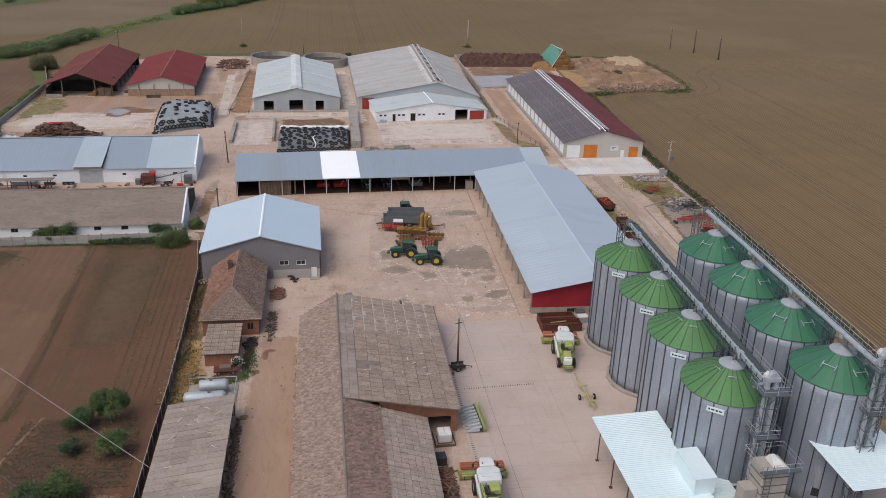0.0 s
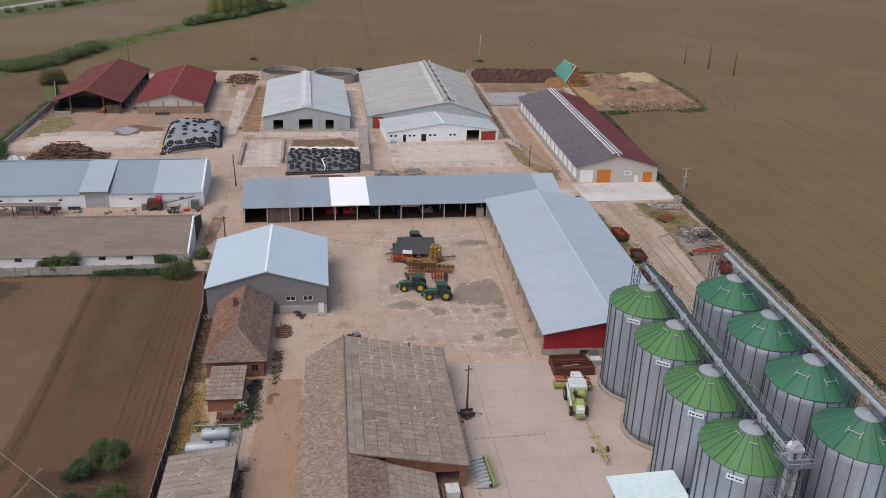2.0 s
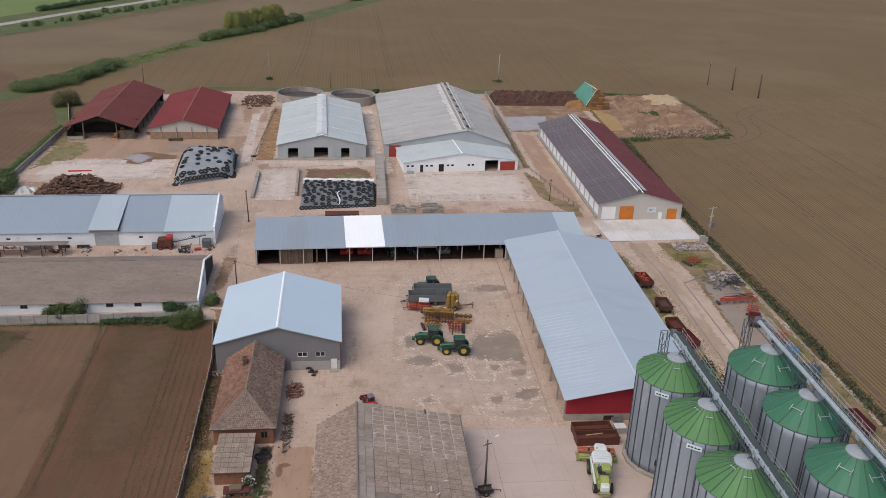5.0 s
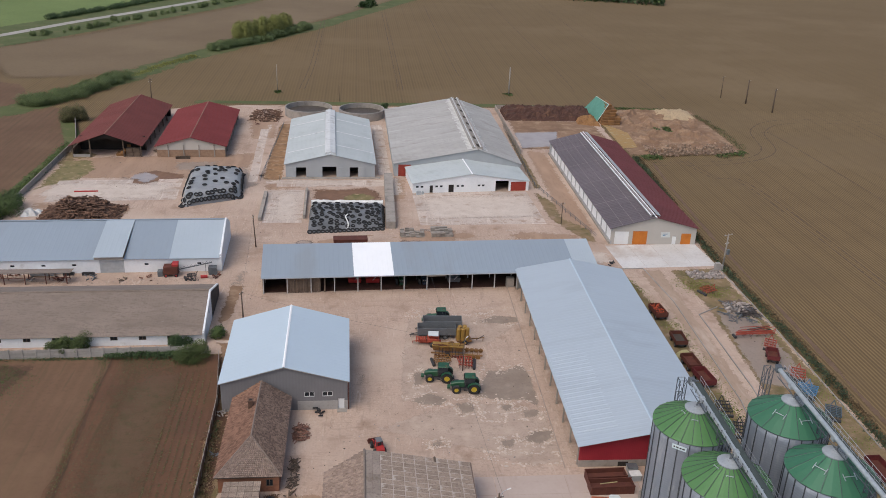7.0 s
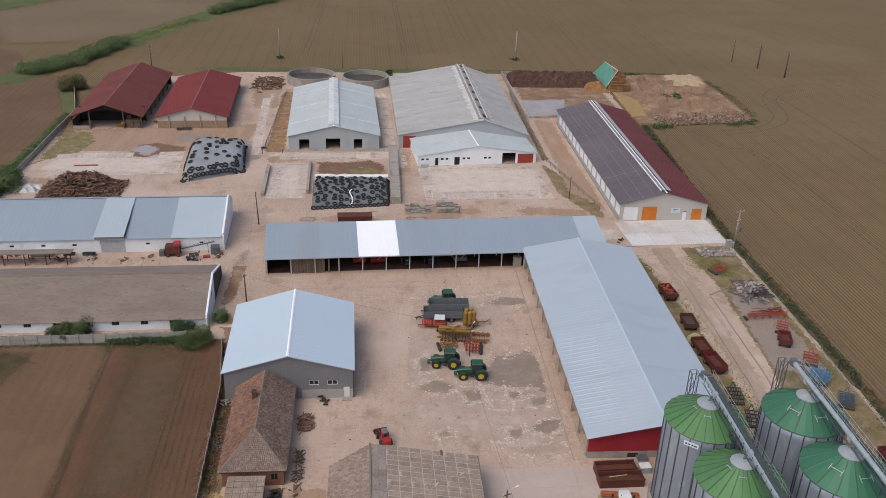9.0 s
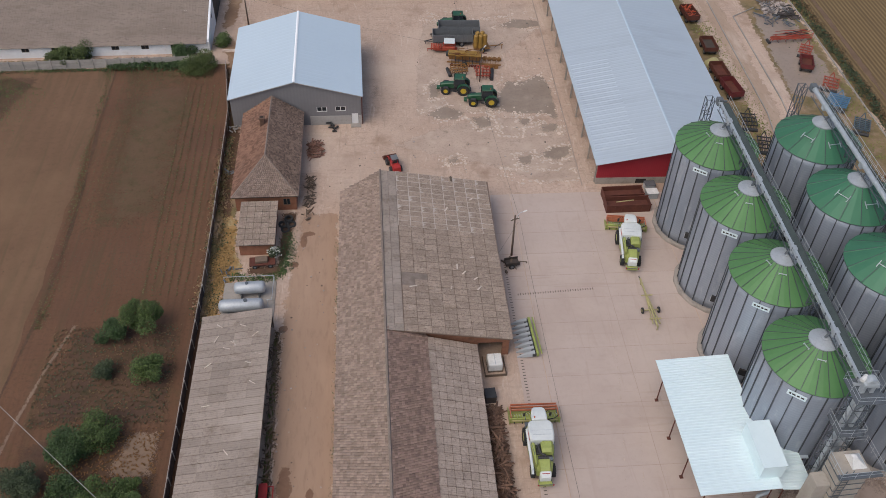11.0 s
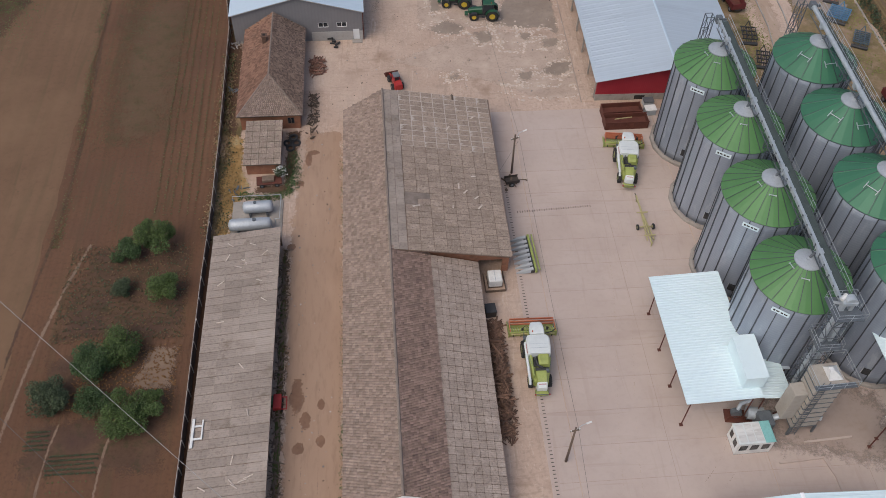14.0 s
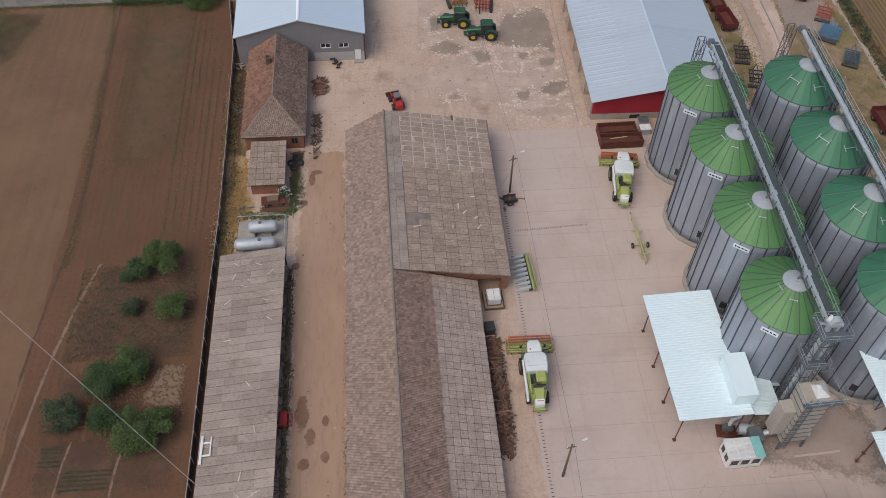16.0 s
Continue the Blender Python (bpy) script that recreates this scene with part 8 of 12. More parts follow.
def tractor(x, y, rz, label, paint=P_GREEN, rims=P_YELLOW, roof=None, group="", s=1.0):
    """A large farm tractor; its nose points along +x."""
    root = thing("tractor", x, y, 0, rz, label, "tractor", group)
    for sy in (-1, 1):
        wheel(root, -1.45 * s, sy * 1.0 * s, 0.98 * s, 0.62 * s, rims, True, "rear_wheel")
        wheel(root, 1.5 * s, sy * 0.95 * s, 0.72 * s, 0.48 * s, rims, True, "front_wheel")
    B = lambda nm, c, mt, *b, lab="": part(nm, Geo().box(*[v * s for v in b], c * s), mt, root, lab)
    B("chassis", 0.05, P_BLACK, -2.0, -0.35, 0.65, 2.3, 0.35, 1.05)
    hood = [[(0.15, -0.48, 1.05), (0.15, 0.48, 1.05), (0.15, 0.48, 1.85), (0.15, 0.3, 1.98), (0.15, -0.3, 1.98), (0.15, -0.48, 1.85)], [(1.6, -0.44, 1.05), (1.6, 0.44, 1.05), (1.6, 0.44, 1.7), (1.6, 0.28, 1.82), (1.6, -0.28, 1.82), (1.6, -0.44, 1.7)],
            [(2.45, -0.36, 1.05), (2.45, 0.36, 1.05), (2.45, 0.36, 1.5), (2.45, 0.22, 1.6), (2.45, -0.22, 1.6), (2.45, -0.36, 1.5)]]
    part("bonnet", Geo().loft([[Vector(p) * s for p in r] for r in hood]), paint, root)
    B("grille", 0.03, P_BLACK, 2.44, -0.3, 1.08, 2.52, 0.3, 1.5)
    for sy in (-1, 1):
        B("headlight", 0.01, LAMP_WHITE, 2.5, sy * 0.2 - 0.09, 1.35, 2.54, sy * 0.2 + 0.09, 1.45)
    cab = part("cab", Geo().loft([[Vector(p) * s for p in r] for r in ([(-1.55, -0.62, 1.3), (0.1, -0.62, 1.3), (0.1, 0.62, 1.3), (-1.55, 0.62, 1.3)], [(-1.7, -0.82, 1.95), (0.2, -0.78, 1.95), (0.2, 0.78, 1.95), (-1.7, 0.82, 1.95)],
                                                              [(-1.5, -0.72, 2.85), (0.0, -0.7, 2.85), (0.0, 0.7, 2.85), (-1.5, 0.72, 2.85)])]), GLASS, root, "dark glazed cab")
    for px, py in ((-1.58, -0.76), (0.08, -0.74), (0.08, 0.74), (-1.58, 0.76)):
        part("pillar", Geo().bar((px * s, py * s, 1.3 * s), (px * s * 0.97, py * s * 0.95, 2.85 * s), 0.09 * s), P_BLACK, cab)
    part("cab_roof", Geo().box(-1.72 * s, -0.85 * s, 2.85 * s, 0.15 * s, 0.85 * s, 3.08 * s, 0.09 * s), roof or paint, cab)
    for sy in (-1, 1):
        rr = 1.1
        g = Geo()
        pts = [(-1.45 + rr * math.cos(a), 0.98 + rr * math.sin(a)) for a in [radians(d) for d in (10, 40, 70, 100, 130, 160)]]
        y0, y1 = sorted((sy * 0.66 * s, sy * 1.34 * s))
        for (a0, b0), (a1, b1) in zip(pts, pts[1:]):
            g.loft([[(a0 * s, y0, b0 * s), (a1 * s, y0, b1 * s), (a1 * s, y0, b1 * s + 0.06), (a0 * s, y0, b0 * s + 0.06)], [(a0 * s, y1, b0 * s), (a1 * s, y1, b1 * s), (a1 * s, y1, b1 * s + 0.06), (a0 * s, y1, b0 * s + 0.06)]])
        part("mudguard", g, paint, root)
        B("front_mudguard", 0.04, P_BLACK, 1.1, sy * 0.95 - 0.22, 1.42, 1.9, sy * 0.95 + 0.22, 1.5)
        part("mirror_arm", Geo().tube((0.1 * s, sy * 0.75 * s, 2.5 * s), (0.25 * s, sy * 1.15 * s, 2.5 * s), 0.02), P_BLACK, root)
        part("mirror", Geo().box(0.22 * s, sy * 1.15 * s - 0.1, 2.2 * s, 0.28 * s, sy * 1.15 * s + 0.1, 2.55 * s), P_BLACK, root)
        B("step", 0.02, P_BLACK, -0.35, sy * 0.7 - 0.15, 0.5, 0.25, sy * 0.7 + 0.15, 0.58)
    part("exhaust", Geo().tube((0.2 * s, -0.62 * s, 1.5 * s), (0.2 * s, -0.62 * s, 3.0 * s), 0.06 * s), P_BLACK, root)
    B("rear_linkage", 0.03, P_BLACK, -2.7, -0.5, 0.5, -2.0, 0.5, 0.75)
    B("front_weights", 0.04, paint, 2.5, -0.4, 0.55, 3.05, 0.4, 0.98)
    part("beacon", Geo().tube((-1.2 * s, 0.5 * s, 3.08 * s), (-1.2 * s, 0.5 * s, 3.24 * s), 0.07, 8), P_ORANGE, root)
    return root


tractor(19.6, 145.0, 176, "big green tractor with yellow wheels on the muddy yard", group="green tractors in the yard")
tractor(15.4, 148.6, 173, "big green tractor with yellow wheels beside another", group="green tractors in the yard")
tractor(16.9, 169.6, 178, "green tractor parked behind a grey trailer", group="green tractors in the yard")
tractor(10.6, 188.6, -88, "dark green tractor inside the open shed", s=0.95)
tractor(15.4, 188.8, -86, "dark blue tractor inside the open shed", paint=P_NAVY, rims=P_GREY, s=0.95)


def combine(x, y, rz, label, out=0.0):
    """A combine harvester; it drives along +x. out: how far the unloading auger swings out, in degrees."""
    root = thing("combine_harvester", x, y, 0, rz, label, "harvester", "combine harvesters in the yard")
    for sy in (-1, 1):
        wheel(root, 1.3, sy * 1.3, 0.95, 0.7, P_LIME, True, "front_wheel")
        wheel(root, -2.85, sy * 1.1, 0.68, 0.45, P_LIME, True, "rear_wheel")
    L = lambda nm, mt, rings, lab="", up=None: part(nm, Geo().loft(rings), mt, up or root, lab)
    # a cross-section with sloping shoulders: half-width, foot, top, and how far the shoulder comes in
    R = lambda x, w, z0, z1, k=0.3, d=0.25, y=0.0: [(x, y - w, z0), (x, y + w, z0), (x, y + w, z1 - d), (x, y + w - k, z1), (x, y - w + k, z1), (x, y - w, z1 - d)]
    part("chassis", Geo().box(-3.3, -0.7, 0.75, 2.2, 0.7, 1.2, 0.05), P_BLACK, root)
    part("front_axle", Geo().tube((1.3, -1.2, 0.95), (1.3, 1.2, 0.95), 0.2, 10), P_BLACK, root)
    part("rear_axle", Geo().tube((-2.85, -1.0, 0.68), (-2.85, 1.0, 0.68), 0.14, 10), P_BLACK, root)
    side = L("side_body", P_LIME, [R(-3.7, 0.78, 1.05, 2.05, 0.2), R(-2.3, 1.1, 1.0, 2.35, 0.2), R(-0.9, 1.34, 0.98, 2.6, 0.15), R(1.6, 1.34, 1.05, 2.6, 0.15)], "lime green side panels")
    for sy in (-1, 1):
        part("white_panel", Geo().loft([[(-0.75, sy * 1.342, 1.35), (1.35, sy * 1.342, 1.55), (1.35, sy * 1.342, 2.35), (-0.75, sy * 1.342, 2.3)], [(-0.75, sy * 1.37, 1.35), (1.35, sy * 1.37, 1.55), (1.35, sy * 1.37, 2.35), (-0.75, sy * 1.37, 2.3)]]), P_WHITE, side, "white flank panel")
        part("dark_stripe", Geo().box(-0.6, sy * 1.36 - 0.03, 2.4, 1.2, sy * 1.36 + 0.03, 2.5), P_BLACK, side)
    tank = L("grain_tank", P_WHITE, [R(-0.85, 1.24, 2.4, 3.42, 0.16, 0.16), R(-0.2, 1.34, 2.4, 3.5, 0.14, 0.12), R(1.2, 1.34, 2.4, 3.5, 0.14, 0.12), R(1.62, 1.16, 2.4, 3.44, 0.2, 0.16)], "white grain tank with closed lids")
    part("lid_seam", Geo().box(0.36, -1.18, 3.49, 0.385, 1.18, 3.515), GALV_PLAIN, tank)
    part("name_bars", Geo().box(-0.5, 1.345, 2.9, 0.7, 1.362, 3.08), P_RED, tank)
    part("lid_hinge", Geo().box(-0.2, -1.0, 3.49, -0.16, 1.0, 3.52), GALV_PLAIN, tank)
    cab = part("cab", Geo().loft([[(1.65, -0.75, 1.5), (1.65, 0.75, 1.5), (1.65, 0.8, 3.32), (1.65, -0.8, 3.32)], [(2.7, -0.68, 1.6), (2.7, 0.68, 1.6), (3.05, 0.72, 3.3), (3.05, -0.72, 3.3)]]), GLASS, root, "dark glazed cab")
    roof = [[(xx, -w, 3.3), (xx, w, 3.3), (xx, w, h - 0.1), (xx, w * 0.86, h), (xx, -w * 0.86, h), (xx, -w, h - 0.1)] for xx, w, h in ((1.66, 0.82, 3.6), (2.0, 0.86, 3.68), (2.7, 0.80, 3.68), (3.15, 0.68, 3.6), (3.36, 0.5, 3.48))]
    part("cab_roof", Geo().loft(roof), P_WHITE, cab, "rounded white cab roof")
    part("beacon", Geo().tube((1.9, 0.55, 3.65), (1.9, 0.55, 3.85), 0.07, 8), P_ORANGE, cab)
    for sy in (-1, 1):
        part("mirror", Geo().path([(2.8, sy * 0.7, 3.1), (3.1, sy * 1.1, 3.15), (3.0, sy * 1.45, 2.9)], 0.03, 5).box(2.95, sy * 1.45 - 0.13, 2.4, 3.03, sy * 1.45 + 0.13, 2.9), P_BLACK, cab)
    # the engine bay lies open beside a rounded cover
    part("engine_bay", Geo().box(-2.0, 0.2, 2.3, -0.86, 0.75, 2.62, 0.04), P_BLACK, root, "dark open engine bay")
    L("engine_cover", P_LIME, [R(-2.05, 0.58, 2.3, 3.0, 0.2, 0.2, -0.42), R(-1.7, 0.64, 2.3, 3.2, 0.2, 0.2, -0.42), R(-0.87, 0.64, 2.3, 3.25, 0.2, 0.2, -0.42)], "rounded lime green engine cover")
    L("flank_cover", P_LIME, [R(-3.2, 0.12, 2.0, 2.55, 0.04, 0.1, 0.9), R(-0.87, 0.2, 2.2, 3.05, 0.06, 0.12, 1.05)], "lime green flank cover")
    part("air_hose", Geo().path([(-0.95, 0.35, 2.75), (-1.5, 0.5, 2.95), (-2.1, 0.3, 2.8), (-2.35, -0.2, 2.75)], 0.12, 8), P_BLACK, root)
    part("exhaust", Geo().path([(-1.2, 0.62, 2.6), (-1.25, 0.62, 3.3), (-1.4, 0.62, 3.5)], 0.07, 8), GALV_DARK, root)
    part("fan_drum", Geo().tube((-2.35, -0.9, 2.35), (-2.35, 0.6, 2.35), 0.26, 12), P_BLACK, root)
    part("tool_box", Geo().box(-2.75, -0.95, 2.2, -2.4, -0.55, 2.6, 0.03), GALV_DARK, root)
    L("straw_hood", P_LIME, [R(-4.25, 0.56, 1.1, 2.1, 0.12), R(-3.5, 0.62, 1.1, 2.45, 0.12), R(-2.65, 0.68, 1.1, 2.6, 0.12)], "lime green straw hood")
    L("rear_panel", P_WHITE, [R(-4.5, 0.54, 1.25, 1.95, 0.1, 0.1), R(-4.25, 0.58, 1.2, 2.16, 0.1, 0.1), R(-3.95, 0.6, 1.2, 2.3, 0.1, 0.1)], "white rear panel")
    part("rear_bars", Geo().box(-4.2, -0.4, 2.18, -4.12, 0.4, 2.22), P_RED, root)
    part("chopper", Geo().box(-4.85, -0.75, 0.8, -4.2, 0.75, 1.15, 0.05), P_LIME, root)
    part("rear_rail", Geo().bar((-4.9, -0.85, 1.2), (-4.9, 0.85, 1.2), 0.06), GALV_DARK, root)
    for sy in (-1, 1):
        part("rail_stay", Geo().bar((-4.2, sy * 0.6, 1.15), (-4.9, sy * 0.8, 1.2), 0.05), GALV_DARK, root)
        part("tail_light", Geo().box(-4.95, sy * 0.8 - 0.08, 1.1, -4.9, sy * 0.8 + 0.08, 1.3), P_RED, root)
        part("side_rail", Geo().path([(-1.0, sy * 1.2, 2.65), (-1.0, sy * 1.25, 3.3), (-2.2, sy * 1.05, 3.1), (-2.2, sy * 1.0, 2.4)], 0.025, 5), GALV_DARK, root)
    a = radians(out)
    e = Vector((1.0 - 4.9 * math.cos(a), 1.42 + 4.9 * math.sin(a), 2.65))
    part("unloading_auger", Geo().tube((1.0, 1.42, 2.8), e, 0.16, 12).tube(e, e + Vector((-0.35, 0, -0.3)), 0.14, 10), P_WHITE, root, "white unloading auger")
    part("ladder", Geo().bar((1.9, 1.5, 0.5), (2.2, 1.15, 1.7), 0.45, 0.06), GALV_DARK, root)
    part("platform", Geo().box(1.64, 0.82, 1.62, 2.7, 1.35, 1.7), GALV_DARK, root)
    part("hand_rail", Geo().path([(1.7, 1.34, 1.7), (1.7, 1.34, 2.6), (2.65, 1.34, 2.6), (2.65, 1.34, 1.7)], 0.025, 5), GALV_DARK, root)
    part("feeder_house", Geo().loft([[(1.9, -0.6, 1.0), (1.9, 0.6, 1.0), (1.9, 0.6, 1.7), (1.9, -0.6, 1.7)], [(3.6, -0.65, 0.35), (3.6, 0.65, 0.35), (3.6, 0.65, 1.0), (3.6, -0.65, 1.0)]]), P_LIME, root)
    hw = 2.78
    head = part("header", Geo().loft([[(3.6, sy * hw, 0.25), (3.55, sy * hw, 1.1), (3.72, sy * hw, 1.1), (3.95, sy * hw, 0.4), (5.3, sy * hw, 0.2), (5.3, sy * hw, 0.14)] for sy in (-1, 1)]), P_LIME, root, "lime green cutting table")
    part("back_beam", Geo().box(3.4, -hw + 0.2, 0.75, 3.54, hw - 0.2, 0.95, 0.03), P_KHAKI, head)
    for k in range(6):
        part("rib", Geo().box(3.44, -2.3 + 0.92 * k - 0.04, 0.3, 3.56, -2.3 + 0.92 * k + 0.04, 0.74), P_BLACK, head)
    part("drive_hose", Geo().path([(3.3, -1.4, 1.15), (3.4, -2.2, 1.3), (3.9, -2.7, 1.15)], 0.06, 6), P_BLACK, head)
    for sy in (-1, 1):
        part("end_shield", Geo().loft([[(3.5, y, 0.15), (5.9, y, 0.12), (5.2, y, 0.6), (3.5, y, 1.15)] for y in (sy * hw, sy * (hw + 0.08))]), P_LIME, head)
        part("reel_arm", Geo().bar((3.65, sy * (hw - 0.1), 1.15), (5.2, sy * (hw - 0.1), 1.12), 0.09), P_REEL, head)
        part("reel_end", Geo().path([(5.2 + 0.36 * math.cos(k * 1.0472), sy * (hw - 0.2), 1.05 + 0.36 * math.sin(k * 1.0472)) for k in range(7)], 0.03, 5), P_REEL, head)
        part("reel_lift", Geo().tube((3.9, sy * (hw - 0.2), 0.5), (4.9, sy * (hw - 0.2), 1.05), 0.04, 6), GALV_DARK, head)
    part("intake_auger", Geo().tube((4.25, -hw + 0.05, 0.62), (4.25, hw - 0.05, 0.62), 0.2, 12), P_LIME, head)
    for k in range(18):
        part("auger_flight", Geo().lathe([(0.2, -0.012), (0.3, 0.0), (0.2, 0.012)], 12, m=pose(4.25, -2.55 + 0.3 * k, 0.62, 90, 0, 14)), GALV_PLAIN, head)
    for i in range(6):
        c = 5.2 + 0.36 * math.cos(i * math.pi / 3)
        z = 1.05 + 0.36 * math.sin(i * math.pi / 3)
        bat = part("reel_bat", Geo().tube((c, -hw + 0.15, z), (c, hw - 0.15, z), 0.035, 6), P_REEL, head)
        part("tine_guard", Geo().box(c - 0.01, -hw + 0.2, z - 0.24, c + 0.01, hw - 0.2, z - 0.035), P_REEL, bat, "orange reel tine guard")
    part("reel_shaft", Geo().tube((5.2, -hw + 0.1, 1.05), (5.2, hw - 0.1, 1.05), 0.07, 8), P_REEL, head)
    return root


combine(18.6, 78.3, 89.0, "white and lime green combine harvester with orange header reel")
combine(35.8, 109.4, 82.0, "white and lime green combine harvester near rusty bins")


def corn_header():
    root = thing("maize_header", 19.5, 94.1, 0, 3, "eight-row maize header with pale snouts and lime frame", "implement")
    part("frame", Geo().box(0.7, -3.0, 0.4, 1.0, 3.0, 0.9, 0.05), P_LIME, root)
    part("rear_tube", Geo().tube((1.3, -2.9, 0.85), (1.3, 2.9, 0.85), 0.1), P_LIME, root)
    part("auger_trough", Geo().box(0.2, -2.9, 0.3, 0.7, 2.9, 0.75, 0.05), P_BLACK, root)
    for k in range(8):
        y = -2.6 + 0.743 * k
        part("snout", Geo().loft([[(0.5, y - 0.3, 0.35), (0.5, y + 0.3, 0.35), (0.5, y + 0.2, 0.95), (0.5, y - 0.2, 0.95)], [(-0.6, y - 0.26, 0.25), (-0.6, y + 0.26, 0.25), (-0.6, y + 0.16, 0.7), (-0.6, y - 0.16, 0.7)],
                                   [(-1.6, y - 0.05, 0.1), (-1.6, y + 0.05, 0.1), (-1.6, y + 0.03, 0.2), (-1.6, y - 0.03, 0.2)]]), WALL_CLAD, root)
    for y in (-2.2, 2.2):
        part("stand", Geo().box(0.8, y - 0.06, 0, 0.95, y + 0.06, 0.4), P_LIME, root)


corn_header()


def header_trolley():
    root = thing("header_trolley", 36.0, 98.6, 0, 91.5, "pale yellow header trolley on two wheels", "trailer")
    part("main_beam", Geo().box(-3.9, -0.1, 0.62, 4.6, 0.1, 0.82, 0.02), P_KHAKI, root)
    part("side_beam", Geo().bar((-3.3, -0.45, 0.7), (2.0, -0.05, 0.7), 0.12), P_KHAKI, root)
    part("side_beam", Geo().bar((-3.3, 0.45, 0.7), (2.0, 0.05, 0.7), 0.12), P_KHAKI, root)
    for x in (-2.6, 1.4):
        part("cradle", Geo().box(x - 0.08, -0.75, 0.82, x + 0.08, 0.75, 0.95, 0.02), P_KHAKI, root)
    part("axle", Geo().box(-0.8, -1.0, 0.38, -0.68, 1.0, 0.5), P_KHAKI, root)
    part("axle_stay", Geo().bar((-0.74, 0, 0.5), (-0.74, 0, 0.65), 0.2), P_KHAKI, root)
    for sy in (-1, 1):
        wheel(root, -0.74, sy * 1.05, 0.4, 0.24, P_KHAKI)
    part("hitch", Geo().tube((4.6, 0, 0.7), (5.1, 0, 0.6), 0.06), P_BLACK, root)
    part("prop", Geo().box(4.0, -0.05, 0, 4.1, 0.05, 0.62), P_KHAKI, root)
    part("tail_stand", Geo().box(-3.85, -0.05, 0, -3.75, 0.05, 0.62), P_KHAKI, root)


header_trolley()


def trailer(x, y, rz, l, w, h, paint, label, load=None, inner=None, group="", floor=0.95, ribs=6):
    """A farm tipping trailer; its drawbar points along +x."""
    root = thing("trailer", x, y, 0, rz, label, "trailer", group)
    part("chassis", Geo().box(-l / 2, -0.45, floor - 0.35, l / 2, 0.45, floor - 0.05), P_BLACK, root)
    t = 0.06
    part("floor", Geo().box(-l / 2, -w / 2, floor - 0.04, l / 2, w / 2, floor + 0.04), inner or paint, root)
    for nm, b in (("side_board", (-l / 2, -w / 2, floor + 0.04, l / 2, -w / 2 + t, floor + h)), ("side_board", (-l / 2, w / 2 - t, floor + 0.04, l / 2, w / 2, floor + h)),
                  ("front_board", (l / 2 - t, -w / 2 + t, floor + 0.04, l / 2, w / 2 - t, floor + h)), ("tailgate", (-l / 2, -w / 2 + t, floor + 0.04, -l / 2 + t, w / 2 - t, floor + h))):
        board = part(nm, Geo().box(*b), paint, root)
        if nm == "side_board":
            s = -1 if b[1] < 0 else 1
            for k in range(ribs):
                xx = -l / 2 + 0.1 + (l - 0.2) * k / (ribs - 1)
                yy = s * (w / 2 + 0.035)
                part("rib", Geo().box(xx - 0.05, yy - 0.032, floor, xx + 0.05, yy + 0.032, floor + h), paint, board)
    for sy in (-1, 1):
        for xx in ((-l * 0.22, -l * 0.02) if l > 5.5 else (-l * 0.3, l * 0.3)):
            wheel(root, xx, sy * (w / 2 - 0.2), 0.5, 0.34, P_GREY)
    part("drawbar", Geo().bar((l / 2, -0.35, floor - 0.2), (l / 2 + 1.5, 0, 0.55), 0.12).bar((l / 2, 0.35, floor - 0.2), (l / 2 + 1.5, 0, 0.55), 0.12), P_BLACK, root)
    part("jack", Geo().box(l / 2 + 1.2, -0.05, 0, l / 2 + 1.3, 0.05, 0.6), P_BLACK, root)
    if load:
        rng = random.Random(int(x * 7 + y))
        g = Geo()
        for k in range(34):
            p = Vector((rng.uniform(-l / 2 + 0.4, l / 2 - 0.4), rng.uniform(-w / 2 + 0.3, w / 2 - 0.3), floor + h * rng.uniform(0.4, 0.95)))
            d = Vector((rng.uniform(-1, 1), rng.uniform(-1, 1), rng.uniform(-0.2, 0.4))).normalized() * rng.uniform(0.3, 0.8)
            g.bar(p, p + d, 0.12, 0.16)
        part("load", g, load, root, "load of scrap parts", kind="stuff")
    return root


trailer(17.6, 166.3, 178, 7.5, 2.5, 1.75, P_GREY, "dark grey high-sided tipping trailer on the muddy yard", inner=P_BLACK, ribs=9)
trailer(16.3, 164.0, 179, 7.2, 2.4, 1.45, P_GREY, "grey tipping trailer beside another on the muddy yard", inner=P_BLACK, ribs=9)
trailer(62.0, 171.6, 95, 4.6, 2.3, 0.9, RUST, "red trailer loaded with rusty scrap on dry grass", load=P_ORANGE)
trailer(62.3, 160.2, 88, 4.2, 2.3, 0.8, RUST, "dark rusty low trailer beside the machine shed", inner=DECK)
trailer(61.6, 151.6, 92, 4.4, 2.3, 0.8, RUST, "dark brown farm trailer beside the machine shed", inner=RUST)
trailer(62.0, 146.2, 96, 4.8, 2.3, 1.0, P_MAROON, "dark red farm trailer with open frame sides", inner=RUST)
trailer(78.0, 153.6, 72, 3.6, 2.1, 0.8, P_MAROON, "small dark red trailer among stored implements", inner=RUST)
trailer(79.2, 119.4, 92, 5.2, 2.4, 1.0, P_MAROON, "dark red trailer parked near the silos", inner=RUST)


